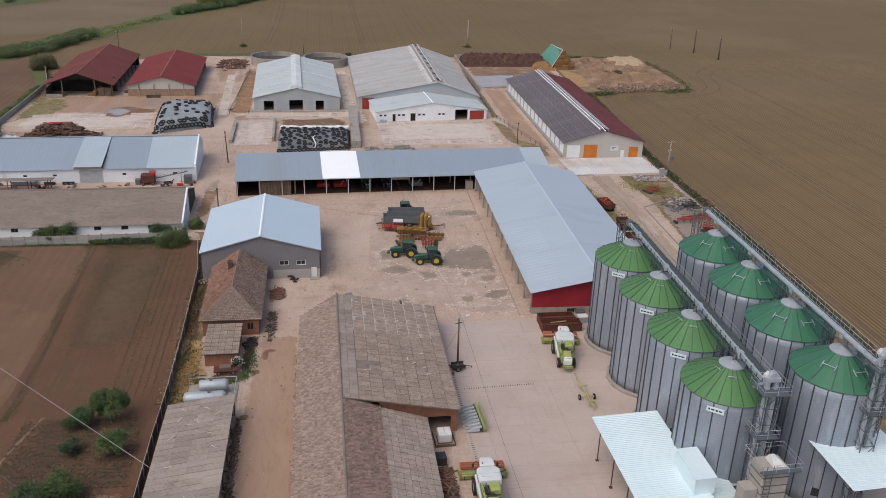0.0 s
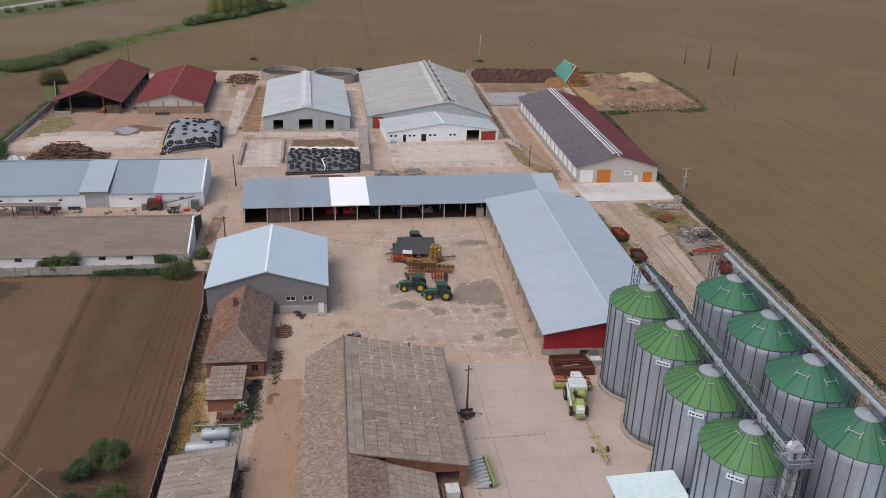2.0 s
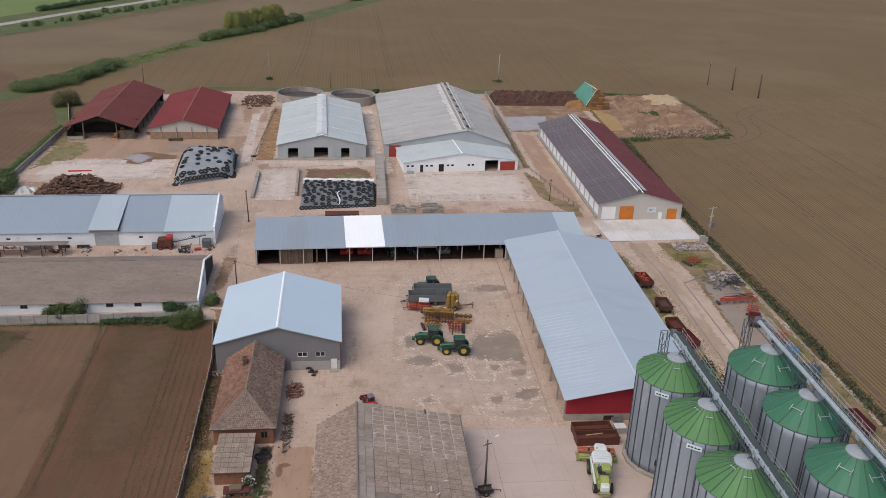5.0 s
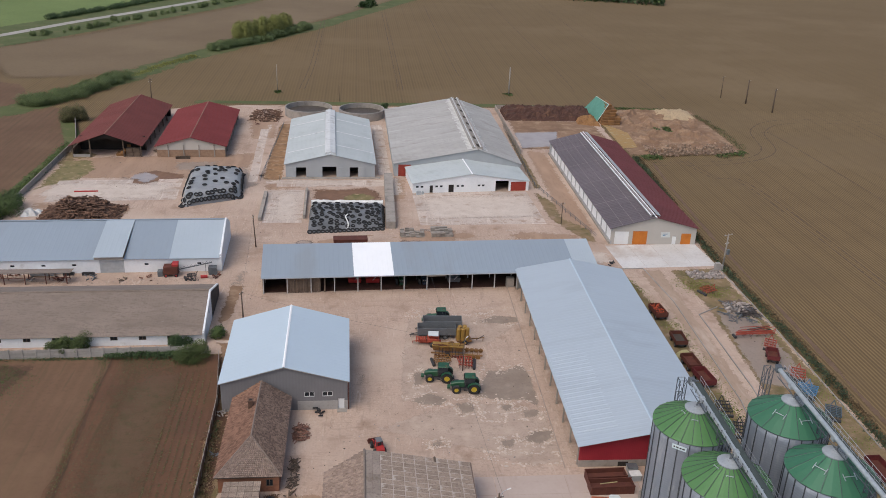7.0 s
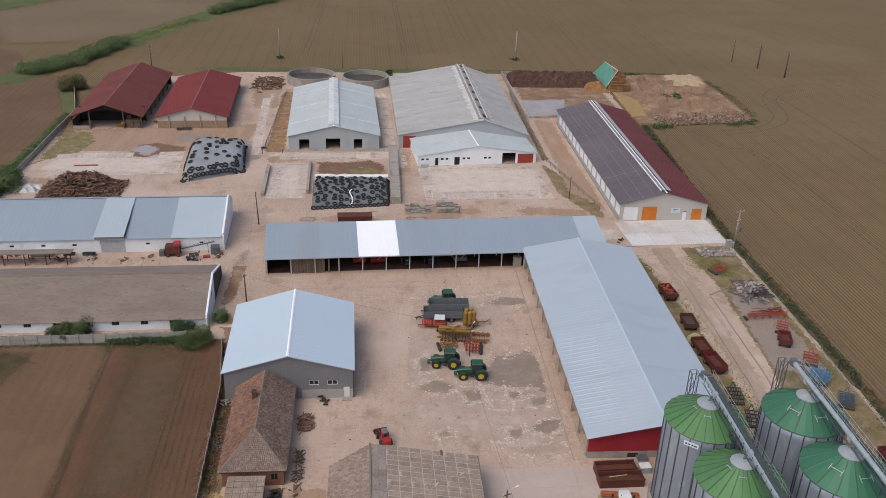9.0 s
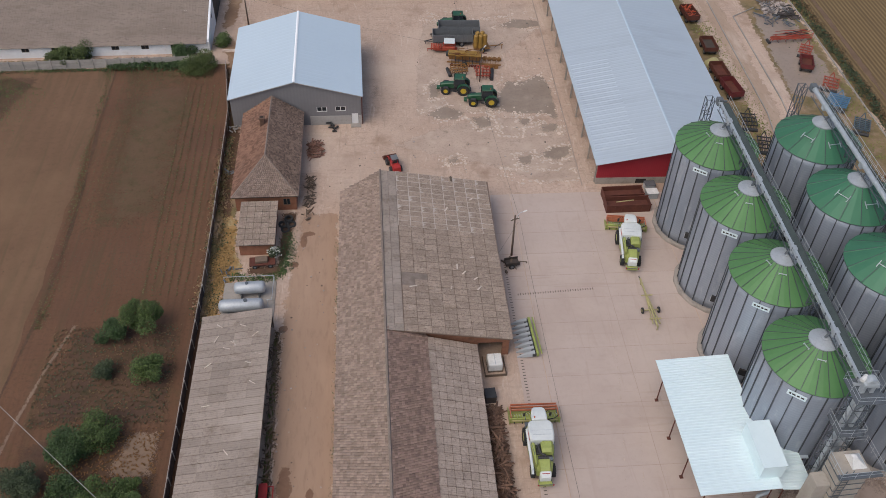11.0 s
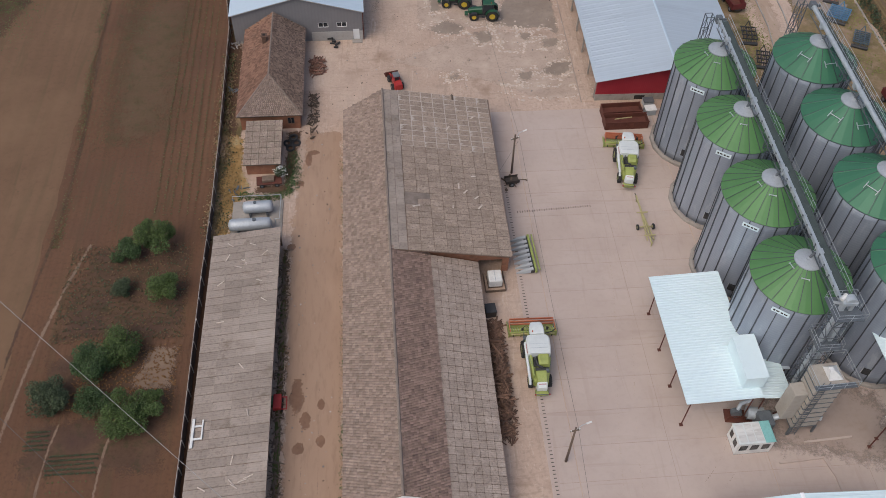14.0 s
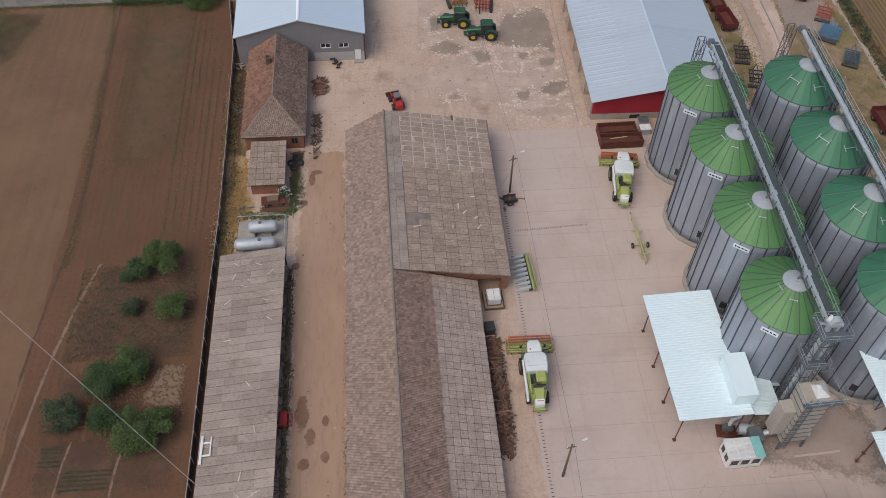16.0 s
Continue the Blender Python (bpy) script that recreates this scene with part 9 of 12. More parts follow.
def cultivator(x, y, rz, l, w, paint, label, rows=4, tines=10, h=0.75, wings=False, name="cultivator"):
    """A frame of square bars with tines; the hitch points along +x."""
    root = thing(name, x, y, 0, rz, label, "implement")
    for k in range(rows):
        xx = -l / 2 + l * k / max(1, rows - 1)
        bar = part("cross_bar", Geo().box(xx - 0.07, -w / 2, h, xx + 0.07, w / 2, h + 0.13), paint, root)
        for i in range(tines):
            yy = -w / 2 + 0.15 + (w - 0.3) * (i + 0.5 * (k % 2)) / tines
            part("tine", Geo().path([(xx, yy, h), (xx - 0.28, yy, h * 0.55), (xx - 0.05, yy, 0.03)], 0.035, 5), paint if i % 2 else P_BLACK, bar)
    for yy in (-w / 2 + 0.1, -w / 6, w / 6, w / 2 - 0.1):
        part("long_bar", Geo().box(-l / 2, yy - 0.06, h + 0.131, l / 2, yy + 0.06, h + 0.25), paint, root)
    part("hitch_frame", Geo().bar((l / 2, -0.5, h), (l / 2 + 0.5, 0, h + 0.9), 0.1).bar((l / 2, 0.5, h), (l / 2 + 0.5, 0, h + 0.9), 0.1), paint, root)
    part("roller", Geo().tube((-l / 2 - 0.5, -w / 2, 0.28), (-l / 2 - 0.5, w / 2, 0.28), 0.28, 12), P_BLACK, root)
    part("roller_arm", Geo().bar((-l / 2 - 0.5, 0, 0.3), (-l / 2, 0, h + 0.1), 0.1), paint, root)
    if wings:
        for s in (-1, 1):
            part("folded_wing", Geo().box(-l / 2, s * w / 2 - 0.08, h + 0.25, l / 2, s * w / 2 + 0.08, h + 0.42).box(-l / 2 + 0.3, s * w / 2 - 0.25, h + 0.42, l / 2 - 0.3, s * w / 2 + 0.25, h + 0.56).bar((-l / 2, s * w / 2, h + 0.3), (l / 2, s * w / 3, h + 0.9), 0.1), paint, root)
    return root


cultivator(79.2, 142.4, 55, 3.4, 3.4, P_BLUE, "blue cultivator frame lying on dry grass", rows=7, tines=9)
cultivator(80.4, 135.6, 62, 3.2, 2.6, P_SLATE, "faded grey-blue harrow frame on dry grass", rows=7, tines=7)
cultivator(80.2, 147.8, 62, 3.0, 2.6, P_SCARLET, "orange-red cultivator among stored machines", rows=4, tines=7)
cultivator(79.9, 158.6, 60, 3.0, 2.2, P_SCARLET, "bright orange implement among stored machines", rows=4, tines=6)
cultivator(78.6, 162.6, 3, 7.4, 1.2, P_SCARLET, "long folded red implement on bare earth", rows=6, tines=3)
log_frame = thing("folded_boom", 79.6, 164.4, 0, 5, "tangled red folding boom on bare earth", "implement")
rng_ = random.Random(77)
for k in range(16):
    a_, b_ = Vector((rng_.uniform(-3.6, 1.0), rng_.uniform(-0.6, 0.6), rng_.uniform(0.1, 1.1))), Vector((rng_.uniform(-0.5, 3.6), rng_.uniform(-0.6, 0.6), rng_.uniform(0.1, 1.3)))
    part("boom_bar", Geo().bar(a_, b_, 0.09), P_SCARLET if k % 4 else P_BLACK, log_frame)
part("boom_foot", Geo().box(-3.0, -0.5, 0, -2.8, 0.5, 0.2).box(2.6, -0.5, 0, 2.8, 0.5, 0.2), P_SCARLET, log_frame)
cultivator(76.7, 182.3, 25, 2.6, 2.6, P_SCARLET, "bright orange-red implement on dry grass", rows=4, tines=7)
cultivator(62.2, 137.6, 80, 3.2, 2.4, P_BLACK, "dark disc harrow beside the machine shed", rows=4, tines=8)
cultivator(62.6, 131.4, 75, 3.0, 2.2, P_BLACK, "black plough frame beside the silos", rows=4, tines=6)
cultivator(62.8, 126.2, 75, 2.6, 2.0, P_BLACK, "black harrow sections beside the silos", rows=4, tines=6)


def sprayer():
    root = thing("folded_sprayer", 21.0, 161.6, 0, 4, "yellow field machine with tall folded wings", "implement")
    part("chassis", Geo().box(-1.2, -0.9, 0.6, 1.6, 0.9, 0.95, 0.04), P_AMBER, root)
    for k, (xx, yy) in enumerate(((-0.9, -0.6), (-0.1, -0.7), (0.7, -0.6), (-0.5, 0.4), (0.4, 0.45))):
        part("wing_roll", Geo().lathe([(0.30, 0.95), (0.42, 1.05), (0.42, 3.3), (0.30, 3.45), (0.1, 3.5)], 14, m=pose(xx, yy, 0)), P_GOLD, root, "yellow upright roll")
    for sy in (-1, 1):
        wheel(root, 0.3, sy * 1.0, 0.5, 0.3, P_GOLD)
    part("drawbar", Geo().bar((1.6, 0, 0.75), (4.2, 0.1, 0.8), 0.14), P_AMBER, root)
    part("drawbar_stand", Geo().box(3.9, 0.02, 0, 4.0, 0.14, 0.75), P_AMBER, root)
    part("spray_arm", Geo().bar((2.4, -0.9, 0.95), (4.2, 0.6, 1.0), 0.08), P_BLACK, root)
    root = thing("seed_drill", 19.4, 157.2, 0, -9, "long amber seed drill with folded frame", "implement")
    part("hopper", Geo().loft([[(-4.2, -0.5, 0.9), (1.2, -0.5, 0.9), (1.2, 0.5, 0.9), (-4.2, 0.5, 0.9)], [(-4.4, -0.8, 1.9), (1.4, -0.8, 1.9), (1.4, 0.8, 1.9), (-4.4, 0.8, 1.9)]]), P_AMBER, root)
    part("hopper_lid", Geo().box(-4.45, -0.85, 1.9, 1.45, 0.85, 1.98), P_GOLD, root)
    part("frame", Geo().box(-4.6, -1.1, 0.55, 4.8, -0.85, 0.75).box(-4.6, 0.85, 0.55, 4.8, 1.1, 0.75), P_AMBER, root)
    for k in range(7):
        part("packer_wheel", Geo().lathe([(0.2, -0.08), (0.42, -0.06), (0.42, 0.06), (0.2, 0.08)], 14, m=pose(1.9 + 0.42 * k, -1.25 if k % 2 else 1.25, 0.42, 90, 0, 0)), P_AMBER, root)
        part("packer_arm", Geo().bar((1.9 + 0.42 * k, -1.25 if k % 2 else 1.25, 0.42), (1.9 + 0.42 * k, -0.95 if k % 2 else 0.95, 0.65), 0.08), P_AMBER, root)
        part("stay", Geo().bar((1.6 + 0.45 * k, -1.0, 0.75), (1.8 + 0.42 * k, 0.2, 1.5), 0.07).bar((1.8 + 0.42 * k, 0.2, 1.5), (1.6 + 0.45 * k, 1.0, 0.75), 0.07), P_AMBER, root)
    rng = random.Random(33)
    for k in range(14):
        a = Vector((rng.uniform(-4.4, 1.0), rng.uniform(-1.0, 1.0), rng.uniform(1.98, 2.5)))
        part("folded_bar", Geo().bar(a, a + Vector((rng.uniform(0.8, 2.4), rng.uniform(-0.7, 0.7), rng.uniform(-0.1, 0.25))), 0.08).bar(a, (a.x, a.y * 0.6, 1.9), 0.07), (P_AMBER, RUST, P_GOLD)[k % 3], root)
    for k in range(9):
        part("seed_hose", Geo().path([(-3.8 + 0.6 * k, 0.3, 1.9), (-3.7 + 0.6 * k, -0.9, 1.6), (-3.7 + 0.6 * k, -1.2, 0.6)], 0.05, 5), P_BLACK, root)
        part("coulter", Geo().lathe([(0.05, -0.03), (0.3, 0.0), (0.05, 0.03)], 12, m=pose(-3.7 + 0.6 * k, -1.3, 0.3, 90, 0, 0)), RUST, root)
    part("fan", Geo().lathe([(0.4, -0.2), (0.45, 0.0), (0.4, 0.2)], 16, m=pose(-4.6, 0, 1.6, 0, 90, 0)), P_BLACK, root)
    for sy in (-1, 1):
        wheel(root, -1.5, sy * 1.35, 0.5, 0.35, P_AMBER)
    cultivator(20.6, 153.4, 172, 2.2, 3.2, P_SCARLET, "rusty red harrow on muddy ground", rows=5, tines=9)
    cultivator(16.6, 154.4, 8, 2.6, 2.4, P_AMBER, "amber harrow sections on muddy ground", rows=5, tines=8)
    root = thing("fertiliser_spreader", 14.9, 161.2, 0, 174, "orange spreader with a pale bin on muddy ground", "implement")
    part("chassis", Geo().box(-2.0, -0.5, 0.5, 2.0, 0.5, 0.8), P_SCARLET, root)
    part("body", Geo().box(-1.7, -0.9, 0.8, 0.6, 0.9, 1.5, 0.08), P_SCARLET, root)
    part("bin", Geo().loft([[(-1.2, -0.5, 1.5), (0.2, -0.5, 1.5), (0.2, 0.5, 1.5), (-1.2, 0.5, 1.5)], [(-1.5, -0.9, 2.2), (0.4, -0.9, 2.2), (0.4, 0.9, 2.2), (-1.5, 0.9, 2.2)]]), P_SCARLET, root)
    part("bin_cover", Geo().box(-1.5, -0.9, 2.2, 0.4, 0.9, 2.28), P_WHITE, root, "pale bin cover")
    for k in range(5):
        part("hopper_unit", Geo().box(0.8 + 0.4 * k, -0.8, 0.8, 1.1 + 0.4 * k, 0.8, 1.25, 0.04), P_SCARLET, root)
    for sy in (-1, 1):
        wheel(root, -0.6, sy * 0.95, 0.5, 0.3, P_GREY)
    part("drawbar", Geo().bar((2.0, 0, 0.65), (3.4, 0, 0.5), 0.12), P_SCARLET, root)
    part("drawbar_leg", Geo().box(3.2, -0.05, 0, 3.3, 0.05, 0.5), P_SCARLET, root)


sprayer()


def loader():
    """The small red articulated loader in the yard."""
    root = thing("yard_loader", 4.5, 128.7, 0, 104, "small red wheel loader in the yard", "loader")
    for sy in (-1, 1):
        wheel(root, 1.0, sy * 0.75, 0.52, 0.4, P_GREY, False, "front_wheel")
        wheel(root, -1.0, sy * 0.75, 0.52, 0.4, P_GREY, False, "rear_wheel")
    part("rear_body", Geo().loft([[(-2.0, -0.6, 0.6), (-0.2, -0.6, 0.6), (-0.2, 0.6, 0.6), (-2.0, 0.6, 0.6)], [(-1.9, -0.55, 1.4), (-0.2, -0.6, 1.55), (-0.2, 0.6, 1.55), (-1.9, 0.55, 1.4)]]), P_RED, root)
    part("front_frame", Geo().box(-0.15, -0.45, 0.5, 1.5, 0.45, 1.0, 0.06), P_RED, root)
    for px in (-0.9, 0.25):
        for sy in (-1, 1):
            part("cab_post", Geo().bar((px, sy * 0.55, 1.0), (px, sy * 0.45, 2.2), 0.08), P_BLACK, root)
    part("cab_roof", Geo().box(-0.95, -0.5, 2.2, 0.25, 0.5, 2.3, 0.05), P_GREY, root)
    part("seat", Geo().box(-0.75, -0.3, 1.3, -0.25, 0.3, 1.45, 0.05).box(-0.85, -0.3, 1.45, -0.72, 0.3, 2.0, 0.04), P_BLACK, root)
    for sy in (-1, 1):
        part("lift_arm", Geo().bar((0.3, sy * 0.35, 1.4), (2.4, sy * 0.4, 0.6), 0.14), P_RED, root)
    part("bucket", Geo().loft([[(2.0, -1.0, 0.1), (3.0, -1.0, 0.08), (3.0, -1.0, 0.14), (2.15, -1.0, 0.25), (2.2, -1.0, 0.9), (2.05, -1.0, 0.9)], [(2.0, 1.0, 0.1), (3.0, 1.0, 0.08), (3.0, 1.0, 0.14), (2.15, 1.0, 0.25), (2.2, 1.0, 0.9), (2.05, 1.0, 0.9)]]), RUST, root)


loader()


def skip_bin(x, y, rz, l, w, h, mat, label):
    root = thing("skip_bin", x, y, 0.06, rz, label, "container", "rusty bins by the silos")
    t = 0.08
    part("floor", Geo().box(0, 0, 0, l, w, 0.12), mat, root)
    for b in ((0, 0, 0.12, l, t, h), (0, w - t, 0.12, l, w, h), (0, t, 0.12, t, w - t, h), (l - t, t, 0.12, l, w - t, h)):
        part("side", Geo().box(*b), mat, root)
    part("rim", Geo().box(-0.05, -0.05, h, l + 0.05, 0.1, h + 0.08).box(-0.05, w - 0.1, h, l + 0.05, w + 0.05, h + 0.08), mat, root)
    for k in range(7):
        part("rib", Geo().box(0.2 + (l - 0.5) * k / 6, -0.06, 0.05, 0.3 + (l - 0.5) * k / 6, -0.002, h), mat, root)
    part("lining", Geo().box(0.15, 0.15, 0.12, l - 0.15, w - 0.15, h * 0.55), mat, root)
    return root


skip_bin(34.5, 119.2, 1.5, 5.9, 1.9, 1.3, RUST, "rusty brown open steel bin on the concrete yard")
skip_bin(34.4, 116.9, 0.5, 6.4, 1.95, 1.3, RUST, "rusty brown open steel bin beside another")
b = thing("steel_cabinet", 41.0, 119.6, 0.06, 2, "pale grey steel box at the silo foot", "box")
part("body", Geo().box(0, 0, 0, 1.6, 1.2, 1.0, 0.04), GALV_PLAIN, b)
part("lid", Geo().box(-0.05, -0.05, 1.0, 1.65, 1.25, 1.08), LAMP_WHITE, b)
b = thing("steel_cabinet", 41.2, 121.6, 0.04, 2, "grey steel box behind the rusty bins", "box")
part("body", Geo().box(0, 0, 0, 1.5, 1.1, 0.9, 0.04), GALV_PLAIN, b)
part("lid", Geo().box(-0.05, -0.05, 0.9, 1.55, 1.15, 0.97), GALV_DARK, b)
rod = single("pale_pole", Geo().tube((35.8, 117.6, 1.48), (38.4, 117.9, 1.52), 0.07), P_KHAKI, "pale wooden rod lying across a rusty bin", "rod")

tote = thing("liquid_tote", 14.3, 89.4, 0, 2, "white liquid tote beside the brick wall", "container")
part("tank", Geo().box(0, 0, 0.15, 1.7, 1.8, 1.35, 0.08), LAMP_WHITE, tote)
part("pallet", Geo().box(-0.05, -0.05, 0, 1.75, 1.85, 0.15), WOOD_OLD, tote)
part("lid_bar", Geo().box(0.8, 0.05, 1.35, 0.88, 1.75, 1.37), GALV_PLAIN, tote)

timber_frame = thing("wooden_frame", 13.9, 88.7, 0, 2, "low wooden frame of rough boards round the tote", "frame")
for p, q in (((0, 0), (2.5, 0)), ((2.5, 0), (2.5, 2.9)), ((0, 0), (0, 2.9))):
    part("board", Geo().bar((*p, 0.22), (*q, 0.22), 0.07, 0.44), WOOD_OLD, timber_frame)
crate = thing("dark_crate", 13.5, 84.9, 0, 4, "dark old crate against the barn wall", "crate")
part("box", Geo().box(0, 0, 0, 1.2, 1.3, 1.1, 0.03), WOOD_DARK, crate)
part("lid", Geo().box(-0.05, -0.05, 1.1, 1.25, 1.35, 1.16), P_BLACK, crate)
for y in (0.1, 1.1):
    part("batten", Geo().box(1.2, y, 0, 1.26, y + 0.12, 1.1), WOOD_DARK, crate)
cart = thing("hand_cart", 18.6, 106.4, 0, 8, "dark loaded hand cart beside the lamp pole", "cart")
part("bed", Geo().box(0, 0, 0.5, 1.9, 1.2, 0.62, 0.02), WOOD_DARK, cart)
for b4 in ((0, 0, 0.62, 1.9, 0.06, 1.0), (0, 1.14, 0.62, 1.9, 1.2, 1.0), (0, 0.06, 0.62, 0.06, 1.14, 1.0)):
    part("side_board", Geo().box(*b4), WOOD_DARK, cart)
part("shaft", Geo().bar((1.9, 0.6, 0.6), (3.1, 0.6, 0.3), 0.08), WOOD_OLD, cart)
part("shaft_foot", Geo().box(3.0, 0.55, 0, 3.1, 0.65, 0.3), WOOD_OLD, cart)
for yy in (-0.12, 1.32):
    wheel(cart, 0.8, yy, 0.42, 0.14, P_GREY)
tank = thing("tank_trailer", -14.6, 103.5, 0.15, 2, "grey painted fuel tank on a low frame", "tank")
part("barrel", Geo().lathe([(0.35, -1.95), (0.7, -1.8), (0.8, -1.5), (0.8, 1.5), (0.7, 1.8), (0.35, 1.95)], 20, m=pose(0, 0, 1.25, 0, 90, 0)), TANK_GREY, tank, smooth=True)
for x in (-1.1, 1.1):
    part("cradle", Geo().box(x - 0.1, -0.75, 0, x + 0.1, 0.75, 0.62), GALV_DARK, tank)
part("manhole", Geo().tube((-0.3, 0, 2.0), (-0.3, 0, 2.15), 0.22, 12), GALV_DARK, tank)
tank2 = thing("storage_tank", -15.4, 100.5, 0.15, 1, "long weathered grey tank on a low frame", "tank")
part("barrel", Geo().lathe([(0.3, -2.75), (0.7, -2.6), (0.82, -2.2), (0.82, 2.2), (0.7, 2.6), (0.3, 2.75)], 20, m=pose(0, 0, 1.25, 0, 90, 0)), TANK_GREY, tank2, smooth=True)
for x in (-1.6, 0, 1.6):
    part("cradle", Geo().box(x - 0.1, -0.75, 0, x + 0.1, 0.75, 0.62), GALV_DARK, tank2)
part("manhole", Geo().tube((0.6, 0, 2.0), (0.6, 0, 2.2), 0.25, 12), GALV_DARK, tank2)
single("tank_plinth", Geo().box(-18.1, 99.0, 0.0, -11.5, 105.7, 0.16, 0.03), CONC_GREY, "grey concrete base under the tanks", "plinth", kind="structure")
stack = thing("tyre_stack", -10.7, 116.8, 0, 0, "worn black tyres thrown down beside the annex", "tyres")
for k, (x, y, z) in enumerate(((0.1, 0.8, 0.05), (0.2, 0.7, 0.34), (-0.6, -0.2, 0.05), (0.6, -0.2, 0.05), (-0.2, -1.2, 0.05))):
    part("tyre", Geo().lathe([(0.34, 0.05), (0.5, 0.0), (0.62, 0.06), (0.62, 0.22), (0.5, 0.28), (0.34, 0.23)], 18, m=pose(x, y, z, 3 * k, 2, 0), caps=False), RUBBER, stack)
fr = thing("pipe_stand", -12.3, 101.3, 0, 0, "thin pale pipe frame by the lane", "frame")
part("pipe", Geo().path([(0, 0, 0), (0, 0, 1.4), (0.6, 0, 1.4), (0.6, 4.2, 1.4), (0.6, 4.2, 0)], 0.04), GALV_PLAIN, fr)
part("pipe", Geo().path([(-5.8, 4.2, 0), (-5.8, 4.2, 1.4), (0.6, 4.2, 1.4)], 0.04), GALV_PLAIN, fr)


def old_thresher():
    root = thing("grain_thrower", -38.0, 192.3, 0, 3, "rusty red grain cleaner with a long lattice conveyor", "implement")
    part("body", Geo().box(-1.6, -1.0, 0.6, 1.4, 1.0, 2.4, 0.08), RUST, root)
    part("hood", Geo().box(0.2, -0.9, 2.4, 1.5, 0.9, 3.0, 0.08), P_RED, root)
    for sx in (-1.1, 1.0):
        for sy in (-1, 1):
            wheel(root, sx, sy * 1.0, 0.42, 0.2, P_RED)
    arm = part("conveyor_arm", Geo().bar((1.4, 0.2, 1.3), (8.4, 0.6, 2.6), 0.35, 0.12), GALV_DARK, root)
    for k in range(9):
        a = Vector((1.4 + 0.78 * k, 0.2 + 0.045 * k, 1.3 + 0.145 * k))
        part("lattice", Geo().bar(a, a + Vector((0.4, 0, 0.55)), 0.05).bar(a + Vector((0.4, 0, 0.55)), a + Vector((0.78, 0.05, 0.15)), 0.05), GALV_DARK, arm)
    part("leg", Geo().bar((7.0, 0.5, 0), (7.0, 0.5, 2.3), 0.1), GALV_DARK, root)
    part("cage", Geo().box(7.6, -0.4, 0, 9.3, 1.2, 1.7), GALV_DARK, root, "dark wire crate")
    part("bin", Geo().box(-2.9, -0.6, 0, -1.8, 0.6, 1.3, 0.05), GALV_DARK, root)
    cultivator(-33.6, 190.6, 20, 1.6, 1.6, P_BLACK, "small dark implement by the store wall", rows=3, tines=4)
    single("red_drum", Geo().tube((-31.8, 190.8, 0.35), (-30.4, 191.1, 0.35), 0.35, 12), P_RED, "small red drum lying by the store", "drum")


old_thresher()
b = thing("steel_trough", -66.9, 192.4, 0, 2, "pale green-grey steel trough by the store wall", "trough")
part("shell", Geo().loft([[(0, -0.6, 0.2), (4.6, -0.6, 0.2), (4.6, 0.6, 0.2), (0, 0.6, 0.2)], [(-0.3, -0.9, 1.2), (4.9, -0.9, 1.2), (4.9, 0.9, 1.2), (-0.3, 0.9, 1.2)]]), TANK_GREY, b)
part("foot", Geo().box(0.3, -0.5, 0, 0.6, 0.5, 0.2).box(4.0, -0.5, 0, 4.3, 0.5, 0.2), GALV_DARK, b)
for k, (x, w) in enumerate(((-60.5, 2.2), (-56.6, 2.4))):
    b = thing("low_crate", x, 192.3, 0, 2, "dark low crate by the store wall", "crate")
    part("frame", Geo().box(0, 0, 0, w, 0.9, 0.5).box(0, 0, 0.5, w, 0.08, 0.8), P_BLACK, b)
junk = Geo()
rng = random.Random(31)
for k in range(40):
    p = Vector((rng.uniform(-78, -69), rng.uniform(191.0, 192.8), rng.uniform(0.1, 0.8)))
    junk.bar(p, p + Vector((rng.uniform(-1, 1), rng.uniform(-0.5, 0.5), rng.uniform(-0.1, 0.5))), 0.2, 0.25)
single("scrap_heap", junk, RUST_PINK, "heap of rusty scrap and boards by the store", "scrap", kind="stuff")
lean = thing("carport", -100.0, 188.0, 0, 1.6, "low open lean-to with a worn sheet roof", "shed")
part("roof", Geo().slab([(0, -1.2, 2.7), (42.5, -1.2, 2.7), (42.5, 1.6, 2.4), (0, 1.6, 2.4)], 0.1), ETERNIT_LONG, lean)
for k in range(11):
    part("post", Geo().box(0.5 + 4.1 * k, -1.0, 0, 0.65 + 4.1 * k, -0.85, 2.6), RUST, lean)
    part("post", Geo().box(0.5 + 4.1 * k, 1.3, 0, 0.65 + 4.1 * k, 1.45, 2.3), RUST, lean)
part("rail", Geo().box(0, -1.06, 1.5, 42.4, -0.98, 1.6), RUST, lean)
